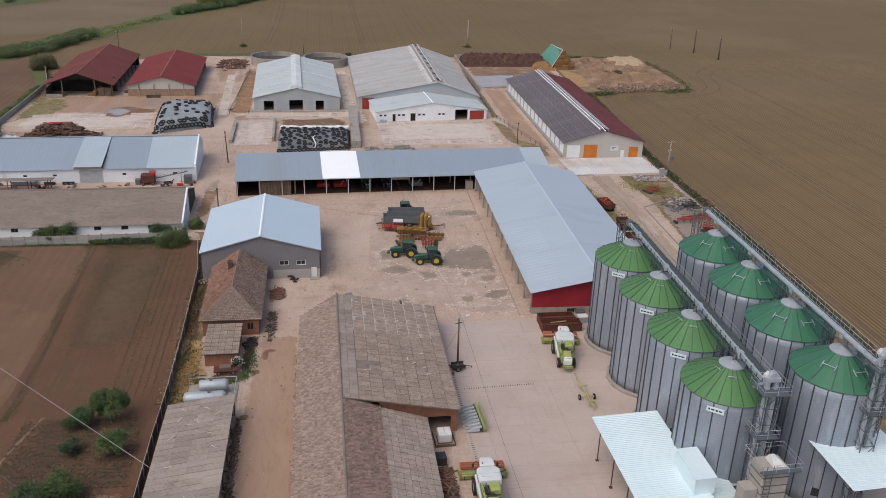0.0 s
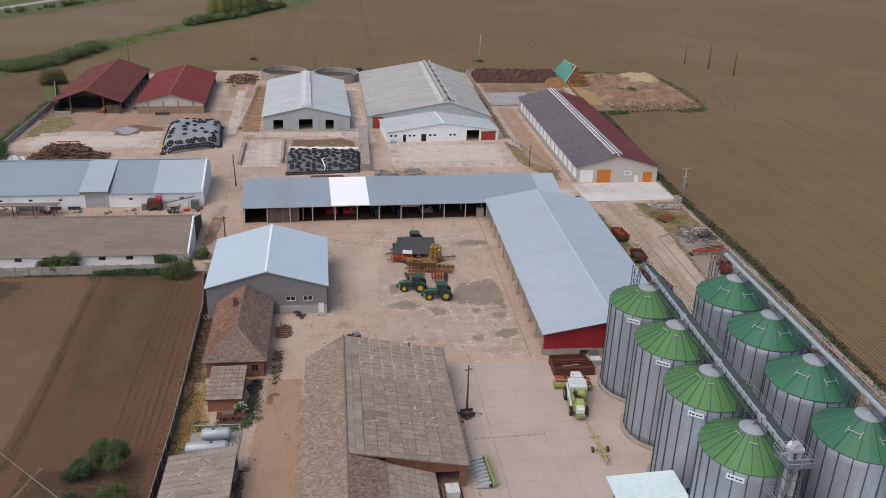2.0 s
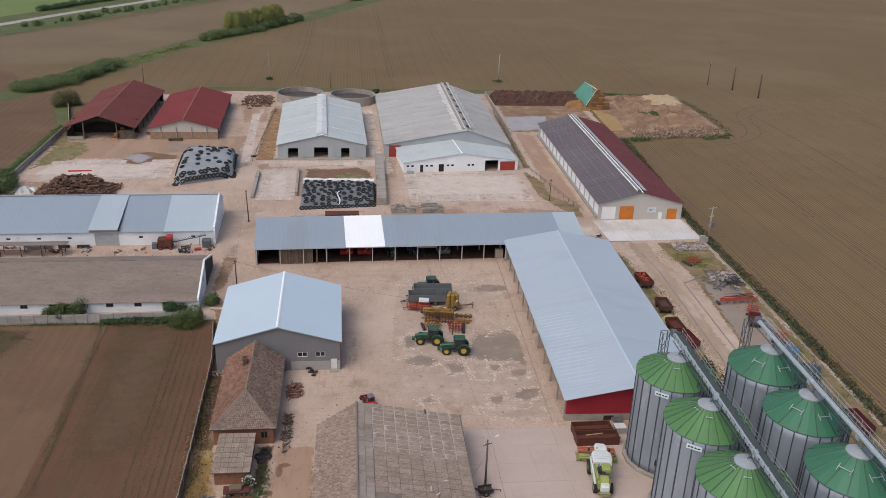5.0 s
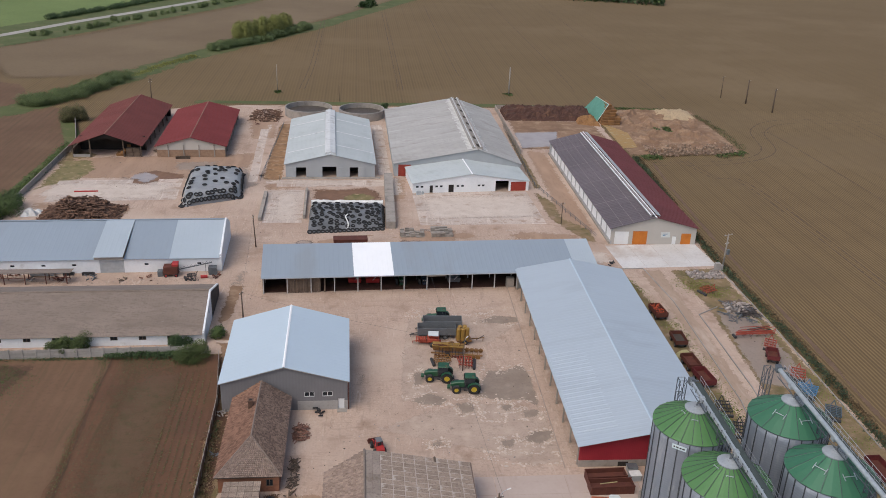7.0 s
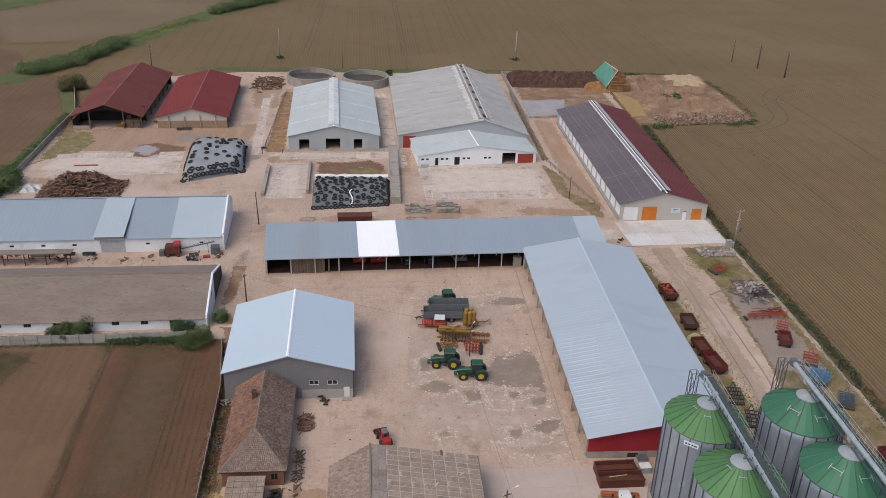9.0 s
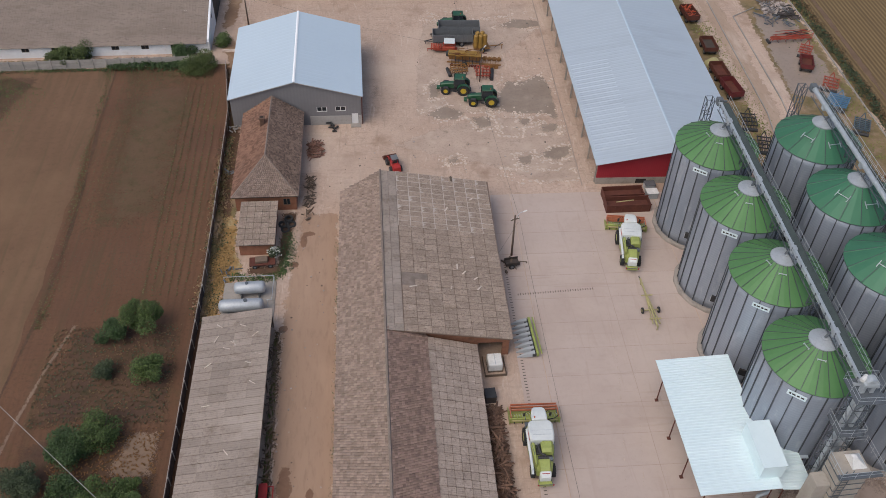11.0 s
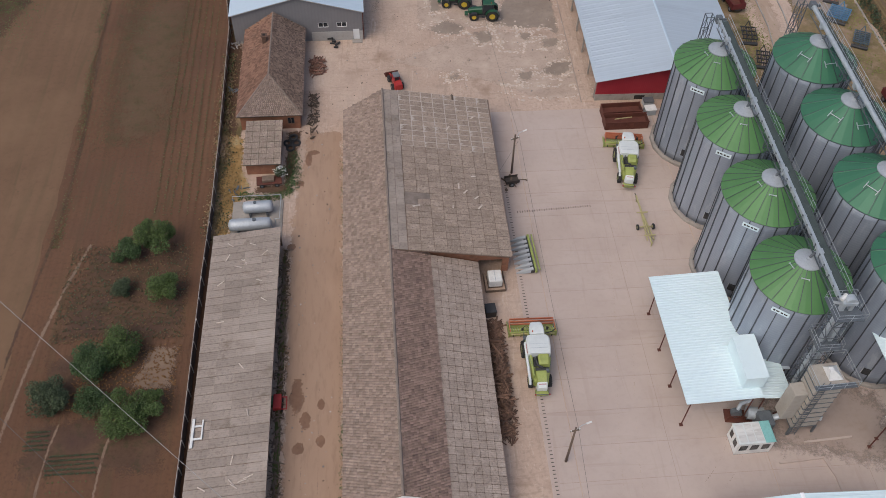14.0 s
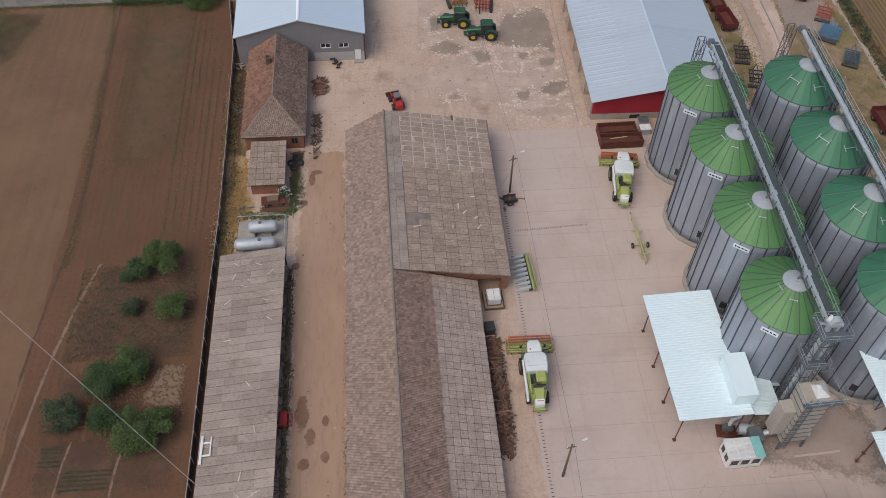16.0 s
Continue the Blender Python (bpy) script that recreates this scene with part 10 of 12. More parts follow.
for k, (x, y, l, s) in enumerate(((-12.0, 187.4, 3.2, 1), (0.8, 187.8, 2.6, 2), (4.6, 187.8, 2.8, 3), (22.0, 188.0, 2.6, 4))):
    r2 = thing("stored_implement", x, y, 0, 3, ("dark scrap machine inside the open shed", "red implement inside the open shed", "red seed hopper inside the open shed", "grey bin inside the open shed")[k], "implement")
    mt = (P_BLACK, P_RED, P_RED, P_GREY)[k]
    part("body", Geo().loft([[(-l / 2, -0.7, 0.5), (l / 2, -0.7, 0.5), (l / 2, 0.7, 0.5), (-l / 2, 0.7, 0.5)], [(-l / 2 - 0.1, -0.9, 1.4), (l / 2 + 0.1, -0.9, 1.4), (l / 2 + 0.1, 0.9, 1.4), (-l / 2 - 0.1, 0.9, 1.4)]]), mt, r2)
    for xx in (-l / 2 + 0.3, l / 2 - 0.3):
        part("leg", Geo().box(xx - 0.07, -0.6, 0, xx + 0.07, 0.6, 0.5), P_BLACK, r2)
    part("arm", Geo().bar((0, -0.9, 1.2), (0.6, -1.8, 2.4), 0.14), GALV_PLAIN, r2)


# ---- tanks, heaps, bunkers ----
def slurry_tank(x, y, r, h, label):
    root = thing("slurry_tank", x, y, 0, 0, label, "tank", "round concrete slurry tanks")
    n = 32
    part("ring_wall", Geo().lathe([(r, 0), (r, h), (r - 0.35, h), (r - 0.35, 0.05)], n, caps=False), CONC_GREY, root)
    part("slurry", Geo().lathe([(r - 0.36, h * 0.45), (0.1, h * 0.46)], n), SLURRY, root, "dark slurry surface")
    part("rim", Geo().lathe([(r + 0.06, h - 0.25), (r + 0.06, h + 0.05), (r - 0.4, h + 0.05), (r - 0.4, h - 0.02)], n, caps=False), FENCE_CONC, root)


slurry_tank(-16.2, 331.0, 8.4, 3.0, "round open concrete slurry tank behind the cow barn")
slurry_tank(2.9, 329.4, 8.2, 3.0, "round open concrete slurry tank behind the barns")


def mound(quad, h, nx, ny, profile, rough, seed, z=0.03):
    """A heap over four corners of the plan: a-b in front, d-c behind; its height runs by profile(u, v)."""
    a, b, c, d = (Vector((*p, 0)) for p in quad)
    v, f = [], []
    for j in range(ny + 1):
        for i in range(nx + 1):
            u, w = i / nx, j / ny
            p = a.lerp(b, u).lerp(d.lerp(c, u), w)
            k = profile(u, w)
            zz = h * k + rough * smooth_noise(p.x, p.y, seed, 0.5) * min(1, k * 3) + rough * 0.6 * smooth_noise(p.x, p.y, seed + 5, 1.4) * min(1, k * 3)
            v.append((p.x, p.y, z + max(0.0, zz)))
    for j in range(ny):
        for i in range(nx):
            k = j * (nx + 1) + i
            f.append((k, k + 1, k + nx + 2, k + nx + 1))
    rim = [*range(nx + 1), *[(j + 1) * (nx + 1) + nx for j in range(ny)], *[ny * (nx + 1) + i for i in range(nx - 1, -1, -1)], *[j * (nx + 1) for j in range(ny - 1, 0, -1)]]
    k = len(v)
    v += [(v[i][0], v[i][1], -0.05) for i in rim]
    for i in range(len(rim)):
        j = (i + 1) % len(rim)
        f.append((rim[j], rim[i], k + i, k + j))
    return Geo().add(v, f)


TYRE = Geo().lathe([(0.28, 0.0), (0.48, 0.0), (0.55, 0.07), (0.55, 0.17), (0.48, 0.24), (0.28, 0.24), (0.32, 0.12)], 14, caps=False)
TYRE.f += [(6 * 14 + i, 6 * 14 + (i + 1) % 14, (i + 1) % 14, i) for i in range(14)]
TYRE_MESH = TYRE.mesh("tyre", RUBBER)


def edge_fall(u, v, wu, wv0, wv1):
    s = lambda t: max(0.0, min(1.0, t)) ** 0.7
    return min(s(u / wu), s((1 - u) / wu), s(v / wv0), s((1 - v) / wv1))


def round_heap(u, v):
    return max(0.0, 1 - abs(2 * u - 1) ** 7 - abs(2 * v - 1) ** 5) ** 0.45


def silage(quad, h, mat, n, label, tyre_label, group, seed, falls, front_row, size=1.0):
    prof = (lambda u, v: edge_fall(u, v, *falls)) if falls else round_heap
    single("silage_clamp", mound(quad, h, 40, 40, prof, 0.12, seed), mat, label, "silage heap", smooth=True)
    rng = random.Random(seed)
    a, b, c, d = (Vector((*p, 0)) for p in quad)

    def put(u, v, tilt=True):
        at = lambda uu, vv: a.lerp(b, uu).lerp(d.lerp(c, uu), vv) + Vector((0, 0, 0.03 + h * prof(uu, vv)))
        p = at(u, v)
        e = 0.02
        nrm = (at(min(u + e, 1), v) - at(max(u - e, 0), v)).cross(at(u, min(v + e, 1)) - at(u, max(v - e, 0))).normalized()
        if nrm.z < 0:
            nrm = -nrm
        ob = tagged(new("tyre", TYRE_MESH), tyre_label, "tyre", group)
        s = rng.uniform(0.95, 1.25) * size
        ob.matrix_basis = Matrix.Translation(p + nrm * 0.03) @ nrm.to_track_quat("Z", "Y").to_matrix().to_4x4() @ pose(0, 0, 0, rng.uniform(-6, 6), rng.uniform(-6, 6), 0) @ Matrix.Scale(s, 4)

    spots = []
    for k in range(n * 12):
        u, v = rng.uniform(0.05, 0.95), rng.uniform(0.07, 0.95)
        p = a.lerp(b, u).lerp(d.lerp(c, u), v)
        if len(spots) < n and all((p - s).length > 1.25 * size for s in spots):
            spots.append(p)
            put(u, v)
    for k in range(front_row):
        put((k + 0.5) / front_row, 0.012)
        if size > 1:
            put(0.012, (k + 0.5) / front_row)
            put(0.985, (k + 0.3) / front_row)
            if k % 3:
                put((k + 0.2) / front_row, 0.055)
        elif k % 2:
            put(0.985, (k + 0.5) / front_row)
        if k % 2:
            put((k + 0.5) / front_row, 0.985)


silage([(-44.0, 233.6), (-29.2, 240.8), (-31.0, 261.5), (-45.6, 262.8)], 3.5, FILM, 34, "grey film-covered silage heap weighted with old tyres", "old black tyre weighing down grey film", "tyres on the grey silage heap", 5, None, 16, 1.12)
silage([(-10.6, 216.2), (8.0, 218.5), (8.2, 233.4), (-10.9, 233.6)], 2.1, FILM_DARK, 120, "dark film-covered silage heap weighted with many tyres", "old black tyre weighing down dark film", "tyres on the dark silage heap", 6, (0.06, 0.42, 0.1), 18)
single("film_fold", mound([(-10.4, 233.2), (8.0, 233.0), (8.1, 234.2), (-10.6, 234.6)], 0.5, 30, 3, lambda u, v: 1 - abs(2 * v - 1), 0.25, 3, z=1.9).add([], []), LAMP_WHITE, "crumpled white film edge on the silage heap", "film")
stripe = Geo().loft([[(-1.2 + 0.35 * math.sin(k * 0.45) + dx, 217.6 + 0.4 * k, min(2.24, 0.45 + 0.21 * k) + dz) for dx, dz in ((-0.16, 0), (0.16, 0), (0.16, 0.06), (-0.16, 0.06))] for k in range(17)])
single("film_strip", stripe, LAMP_WHITE, "narrow white film strip down the dark silage heap", "film")

walls = thing("bunker_walls", 0, 0, 0, 0, "weathered concrete walls of the silage bunkers", "wall", kind="structure")
for x0, y0, x1, y1, w, h in ((-22.9, 224.6, -23.2, 244.8, 0.9, 0.9), (-12.0, 226.0, -12.4, 247.2, 0.6, 1.1), (9.6, 219.4, 10.2, 258.0, 2.4, 1.9)):
    n = 8
    for k in range(n):
        a, b2 = Vector((x0, y0, h / 2)).lerp(Vector((x1, y1, h / 2)), k / n), Vector((x0, y0, h / 2)).lerp(Vector((x1, y1, h / 2)), (k + 0.98) / n)
        part("wall_panel", Geo().bar(a, b2, w, h), CONC_GREY, walls)
single("spilled_silage", mound([(-9.6, 234.8), (7.4, 234.6), (6.6, 240), (-8.8, 241)], 0.45, 24, 12, lambda u, v: edge_fall(u, v, 0.25, 0.2, 0.8), 0.3, 12), WET_HEAP, "brown spilled silage behind the heap", "heap", kind="stuff")
sheet("ground_spill", [(-12, 234), (9, 234), (9.6, 246), (5, 252.5), (-4, 250), (-12.6, 251.6)], 0.158, WET, "dark trodden silage spread over the yard", 1, 0.9, fall=3.5)
sheet("ground_spill", [(-3, 238.5), (3.5, 237.5), (7.5, 242), (2, 246.5), (-2.5, 243.5)], 0.17, WEEDY, "olive silage remains on trodden earth", 1, 0.9, fall=1.5, seed=4)

rr = random.Random(14)
for nm, x0, x1, y0, y1, lab in (("rubble_stack", 11.6, 17.6, 213.4, 217.6, "stack of grey broken slabs"), ("rubble_stack", 19.2, 24.6, 213.6, 218.6, "stack of grey broken slabs behind the shed")):
    g = Geo()
    for j in range(7):
        for i in range(5):
            for lv in range(1 + rr.randrange(4)):
                g.box(-0.52, -0.24, 0, 0.52, 0.24, 0.26, m=pose(x0 + 0.7 + (x1 - x0 - 1.2) * i / 4 + rr.uniform(-0.1, 0.1), y0 + 0.4 + (y1 - y0 - 0.8) * j / 6 + rr.uniform(-0.08, 0.08), 0.27 * lv, 0, 0, rr.uniform(-6, 6)))
    single(nm, g, CONC_GREY, lab, "rubble", kind="stuff")
bin2 = thing("rusty_trough", -4.0, 207.6, 0, 2, "long rusty steel trough behind the open shed", "trough")
part("shell", Geo().loft([[(0, 0, 0.2), (7.6, 0, 0.2), (7.6, 2.0, 0.2), (0, 2.0, 0.2)], [(-0.2, -0.3, 2.0), (7.8, -0.3, 2.0), (7.8, 2.3, 2.0), (-0.2, 2.3, 2.0)]]), RUST, bin2)
part("runner", Geo().box(0.2, 0.2, 0, 7.4, 0.5, 0.2).box(0.2, 1.5, 0, 7.4, 1.8, 0.2), RUST, bin2)

single("manure_heap", mound([(55.2, 326), (88.6, 326), (88.6, 340), (55.2, 341.4)], 2.9, 50, 20, lambda u, v: edge_fall(u, v, 0.05, 0.6, 0.12), 0.9, 9), MANURE_AND_SHADE, "long dark manure heap at the field edge", "heap", kind="stuff")
single("straw_litter", mound([(81, 322), (89, 319), (90, 331), (82, 333)], 1.7, 24, 20, lambda u, v: edge_fall(u, v, 0.3, 0.4, 0.25), 0.7, 19), STRAW, "orange-brown rotten straw on the manure heap", "heap")
mw = thing("manure_wall", 0, 0, 0, 0, "concrete wall round the manure store", "wall", kind="structure")
for a, b2 in (((53.4, 284), (53.8, 343)), ((53.8, 343.2), (90, 342.2)), ((68, 286.5), (74, 294))):
    for k in range(6):
        p, q = Vector((*a, 0.8)).lerp(Vector((*b2, 0.8)), k / 6), Vector((*a, 0.8)).lerp(Vector((*b2, 0.8)), (k + 0.985) / 6)
        part("wall_panel", Geo().bar(p, q, 0.3, 1.6), CONC_GREY, mw)


def straw_stack():
    root = thing("straw_stack", 0, 0, 0, 0, "stepped stack of orange straw bales under a green tarp", "bale stack")
    bale = Geo().box(-1.15, -0.6, 0, 1.15, 0.6, 0.78, 0.07).mesh("bale", STRAW)
    for lv in range(8):
        for i in range(max(1, 3 - lv // 3)):
            for j in range(13 - lv):
                ob = part("bale", bale, STRAW, root)
                ob.matrix_basis = pose(90.9 + 0.36 * lv + 2.33 * i, 324.6 - 0.9 * (3 - 0.6 * lv) + 1.25 * j + 0.25 * lv, 0.8 * lv, 0, 0, random.uniform(-3, 3))
    part("tarp", Geo().slab([(88.0, 342.5, 0.6), (89.0, 324.6, 0.6), (93.0, 325.6, 6.75), (91.6, 338.6, 6.75)], 0.1), TARP, root, "sea-green tarpaulin cover")
    part("tarp_edge", Geo().tube((89.0, 324.6, 0.6), (93.0, 325.6, 6.75), 0.09, 6), LAMP_WHITE, root, "pale tarpaulin hem")
    part("tarp_edge", Geo().tube((93.0, 325.6, 6.75), (91.6, 338.6, 6.75), 0.09, 6), LAMP_WHITE, root, "pale tarpaulin hem")

straw_stack()
single("soil_heap", mound([(94, 286), (127, 288.5), (130, 344), (100, 345)], 1.5, 80, 100, lambda u, v: edge_fall(u, v, 0.12, 0.1, 0.1) * max(0.06, 0.35 + 1.3 * smooth_noise(u * 7, v * 9, 2.0, 1.0)), 0.6, 23), RUBBLE, "uneven heaps of dumped soil and rubble", "heap", kind="stuff")
stones = Geo()
for k in range(900):
    s = rr.uniform(0.12, 0.42)
    x = rr.uniform(96, 127)
    y = 281.5 + 0.13 * (x - 96) + rr.uniform(0, 11)
    stones.loft([[(s * math.cos(a) * rr.uniform(0.6, 1.1), s * math.sin(a) * rr.uniform(0.6, 1.1), z) for a in (0, 1.26, 2.51, 3.77, 5.03)] for z in (-0.1, s * 0.9)], m=pose(x, y, 0.1 + rr.uniform(0, 0.9), rr.uniform(-25, 25), rr.uniform(-25, 25), 0))
single("sand_heap", mound([(116, 330), (129, 329), (130, 343), (115, 344)], 1.9, 26, 26, lambda u, v: edge_fall(u, v, 0.3, 0.3, 0.3), 0.5, 29), SAND, "low spread heap of pale sand on the dump", "heap", kind="stuff")
single("rubble_stones", stones, STONE_BROWN, "scattered earthy rubble stones at the dump edge", "rubble", kind="stuff")
g = Geo()
for x0, x1, y0, y1, n, top in ((75.5, 83.0, 189.0, 192.6, 130, 0.5), (77.5, 82.5, 172.5, 176.5, 110, 0.7)):
    for k in range(n):
        s = rr.uniform(0.15, 0.45)
        g.box(-s, -s * 0.7, -s * 0.5, s, s * 0.7, s * 0.5, m=pose(rr.uniform(x0, x1), rr.uniform(y0, y1), rr.uniform(0.05, top), rr.uniform(-40, 40), rr.uniform(-40, 40), rr.uniform(0, 180)))
single("stone_pile", g, CHALK, "piles of pale stones and broken concrete on grass", "rubble", kind="stuff")
g = Geo()
for k in range(46):
    p = Vector((rr.uniform(76, 83), rr.uniform(166.5, 176), rr.uniform(0.1, 1.2)))
    g.bar(p, p + Vector((rr.uniform(-2, 2), rr.uniform(-2, 2), rr.uniform(-0.3, 0.3))), rr.uniform(0.08, 0.2))
single("scrap_metal", g, GALV_DARK, "tangle of dark scrap metal on bare earth", "scrap", kind="stuff")
bag = single("bulk_bag", mound([(60.4, 154.6), (63.4, 155.0), (63.2, 156.6), (60.4, 156.2)], 1.2, 12, 8, lambda u, v: edge_fall(u, v, 0.35, 0.4, 0.4), 0.08, 2), P_KHAKI, "pale yellow covered bulk bag on grass", "bag", smooth=True)


def log_heap(name, x0, x1, y0, y1, h, n, lo, hi, label, mat=LOG, along=None, seed=0, r=(0.08, 0.2)):
    rng = random.Random(seed)
    g = Geo()
    for k in range(n):
        u, v = rng.random(), rng.random()
        k2 = min(1, 3.2 * min(u, 1 - u)) * min(1, 3.2 * min(v, 1 - v))
        p = Vector((x0 + (x1 - x0) * u, y0 + (y1 - y0) * v, 0.12 + h * k2 * rng.uniform(0.35, 1)))
        a = rng.uniform(0, math.pi) if along is None else along + rng.uniform(-0.5, 0.5)
        d = Vector((math.cos(a), math.sin(a), rng.uniform(-0.22, 0.22))) * rng.uniform(lo, hi) / 2
        g.tube(p - d, p + d, rng.uniform(*r), 6)
    return single(name, g, mat, label, "wood heap", kind="stuff")


log_heap("log_pile", -76.0, -57.5, 223.6, 234.6, 4.0, 1700, 1.2, 2.6, "big heap of sawn logs and branches by the store", seed=3)
log_heap("branch_pile", 13.4, 15.1, 68.5, 84.5, 1.3, 520, 0.7, 1.8, "long heap of firewood along the barn wall", seed=5, r=(0.04, 0.11))
log_heap("branch_pile", -8.4, -6.2, 131.5, 135.5, 1.0, 90, 0.5, 1.6, "heap of rusty scrap and wood beside the house", mat=RUST_PINK, seed=7, r=(0.04, 0.12))
log_heap("branch_pile", -8.4, -7.2, 120.5, 127.0, 0.8, 70, 0.4, 1.2, "clutter of boards along the house wall", mat=WOOD_OLD, seed=8, r=(0.04, 0.1))
log_heap("branch_pile", -36, -26, 320, 337, 1.2, 160, 1.0, 3.4, "scattered timber and branches by the slurry tanks", seed=10)
log_heap("branch_pile", -11.3, -10.5, 62, 97, 0.5, 160, 0.4, 1.4, "clutter of boards along the lean-to shed", mat=WOOD_OLD, seed=12, r=(0.04, 0.1))
for k, (x, y, h) in enumerate(((-80.0, 227.6, 0.9), (-78.2, 228.0, 1.2), (-79.4, 229.6, 1.3), (-77.6, 230.0, 0.9), (-80.4, 230.6, 0.8))):
    single("white_bag", mound([(x - 1.0, y - 0.9), (x + 0.9, y - 0.8), (x + 1.0, y + 0.9), (x - 0.9, y + 0.8)], h, 9, 9, lambda u, v: edge_fall(u, v, 0.35, 0.35, 0.35), 0.4, 8 + k), LAMP_WHITE, "crumpled white bag lying by the log pile", "bag")
g = Geo()
for k in range(9):
    g.bar((-60.5 + rr.uniform(-0.6, 0.6), 282.0, 0.2 + 0.09 * k), (-55.0 + rr.uniform(-0.6, 0.6), 282.2 + 0.1 * k, 0.2 + 0.09 * k), 0.3, 0.08)
single("board_stack", g, WOOD_OLD, "low stack of old boards", "timber")
g = Geo()
for k in range(10):
    a = 0.12 * k
    g.bar((-52.8, 275.6 - 0.05 * k, 0.05 + 0.1 * k), (-48.6, 275.7 + 0.08 * k, 0.1 + 0.08 * k), 0.35, 0.07)
single("board_stack", g, WOOD_OLD, "heap of dark boards before the hay barn", "timber")
single("pipe_length", Geo().tube((-73.5, 245.4, 0.2), (-67.5, 245.8, 0.2), 0.22, 8), P_RED, "red pipe lying on the pale slab", "pipe")
mach = thing("small_trailer", -13.5, 109.0, 0, 4, "small rusty flatbed by the annex", "trailer")
part("bed", Geo().box(-1.7, -0.8, 0.5, 1.7, 0.8, 0.7, 0.03), RUST, mach)
for sx in (-1.0, 1.0):
    for sy in (-1, 1):
        wheel(mach, sx, sy * 0.75, 0.32, 0.2, P_GREY)
part("box", Geo().box(-0.9, -0.5, 0.7, 0.7, 0.5, 1.1, 0.04), WOOD_OLD, mach)
mach = thing("red_machine", -10.9, 74.6, 0, 90, "small red and green machine beside the lean-to shed", "implement")
part("body", Geo().box(-0.9, -0.4, 0.5, 0.9, 0.5, 1.1, 0.06), P_RED, mach)
part("cover", Geo().box(-0.6, 0.5, 0.7, 0.6, 0.9, 1.3, 0.05), P_GREEN, mach)
for sx in (-0.6, 0.6):
    for sy in (-1, 1):
        wheel(mach, sx, sy * 0.45, 0.3, 0.16, P_RED)
part("frame", Geo().box(-0.8, -1.0, 0.5, 0.8, -0.9, 0.6).box(-0.8, -0.9, 0.5, -0.7, -0.4, 0.6).box(0.7, -0.9, 0.5, 0.8, -0.4, 0.6), P_RED, mach)


log_heap("scrap_pile", 79.6, 83.4, 170.6, 176.0, 0.7, 110, 0.6, 2.2, "dark heap of scrap timber and iron on dry grass", mat=RUBBER_SCRAP, seed=15, r=(0.05, 0.16))
log_heap("scrap_pile", 77.6, 82.6, 173.6, 178.0, 0.6, 70, 0.5, 1.8, "heap of old boards and stones on dry grass", mat=WOOD_OLD, seed=16, r=(0.05, 0.16))


# ---- fences, poles, wires ----
fence = thing("panel_fence", 0, 0, 0, 0, "pale concrete panel fence behind the garden", "fence")
n = 33
for k in range(n):
    x = -100 + 75.0 * k / n
    y = 156.3 + 0.031 * (x + 100)
    q = Vector((x + 75.0 / n, 156.3 + 0.031 * (x + 75.0 / n + 100), 0))
    p = Vector((x, y, 0))
    part("post", Geo().box(x - 0.1, y - 0.12, 0, x + 0.1, y + 0.12, 1.9, 0.02), FENCE_CONC, fence)
    for z in (0.05, 0.62, 1.19):
        part("panel", Geo().bar(p + Vector((0.11, 0, z + 0.27)), q + Vector((-0.11, 0, z + 0.27)), 0.06, 0.54), FENCE_CONC, fence)
fence = thing("garden_fence", 0, 0, 0, 0, "rusty garden fence on concrete posts", "fence")
pts = [(-21.0, 30.0), (-20.7, 67.0), (-20.75, 92.0), (-20.55, 104.0), (-20.65, 117.0), (-21.2, 142.0), (-23.4, 160.0)]
line = []
for a, b2 in zip(pts, pts[1:]):
    m_ = max(1, round(math.hypot(b2[0] - a[0], b2[1] - a[1]) / 3.0))
    line += [Vector((*a, 0)).lerp(Vector((*b2, 0)), k / m_) for k in range(m_)]
for a, b2 in zip(line, line[1:]):
    part("post", Geo().box(a.x - 0.08, a.y - 0.08, 0, a.x + 0.08, a.y + 0.08, 1.75), FENCE_CONC, fence)
    # Boards along the lean-to shed are darker than those farther on.
    part("board", Geo().bar(a + Vector((0, 0.09, 0.45)), b2 + Vector((0, -0.09, 0.45)), 0.05, 0.8), FENCE_BOARD if a.y < 103 else WOOD_OLD, fence)
    part("board", Geo().bar(a + Vector((0, 0.09, 1.25)), b2 + Vector((0, -0.09, 1.25)), 0.05, 0.7), FENCE_BOARD if a.y < 103 else WOOD_OLD, fence)
    part("rail", Geo().bar(a + Vector((-0.06, 0, 1.7)), b2 + Vector((-0.06, 0, 1.7)), 0.06, 0.06), FENCE_CONC, fence)
fence = thing("farm_wall", 0, 0, 0, 0, "weathered concrete wall along the farm edge", "wall")
for (x0, y0), (x1, y1), n in (((-85.6, 222), (-85.9, 290), 24), ((-86.0, 291), (-94, 318), 10)):
    for k in range(n):
        a, b2 = Vector((x0, y0, 0.85)).lerp(Vector((x1, y1, 0.85)), k / n), Vector((x0, y0, 0.85)).lerp(Vector((x1, y1, 0.85)), (k + 0.97) / n)
        part("wall_panel", Geo().bar(a, b2, 0.2, 1.7), CONC_GREY, fence)
fence = thing("wire_fence", 0, 0, 0, 0, "thin wire fence on posts along the track", "fence")
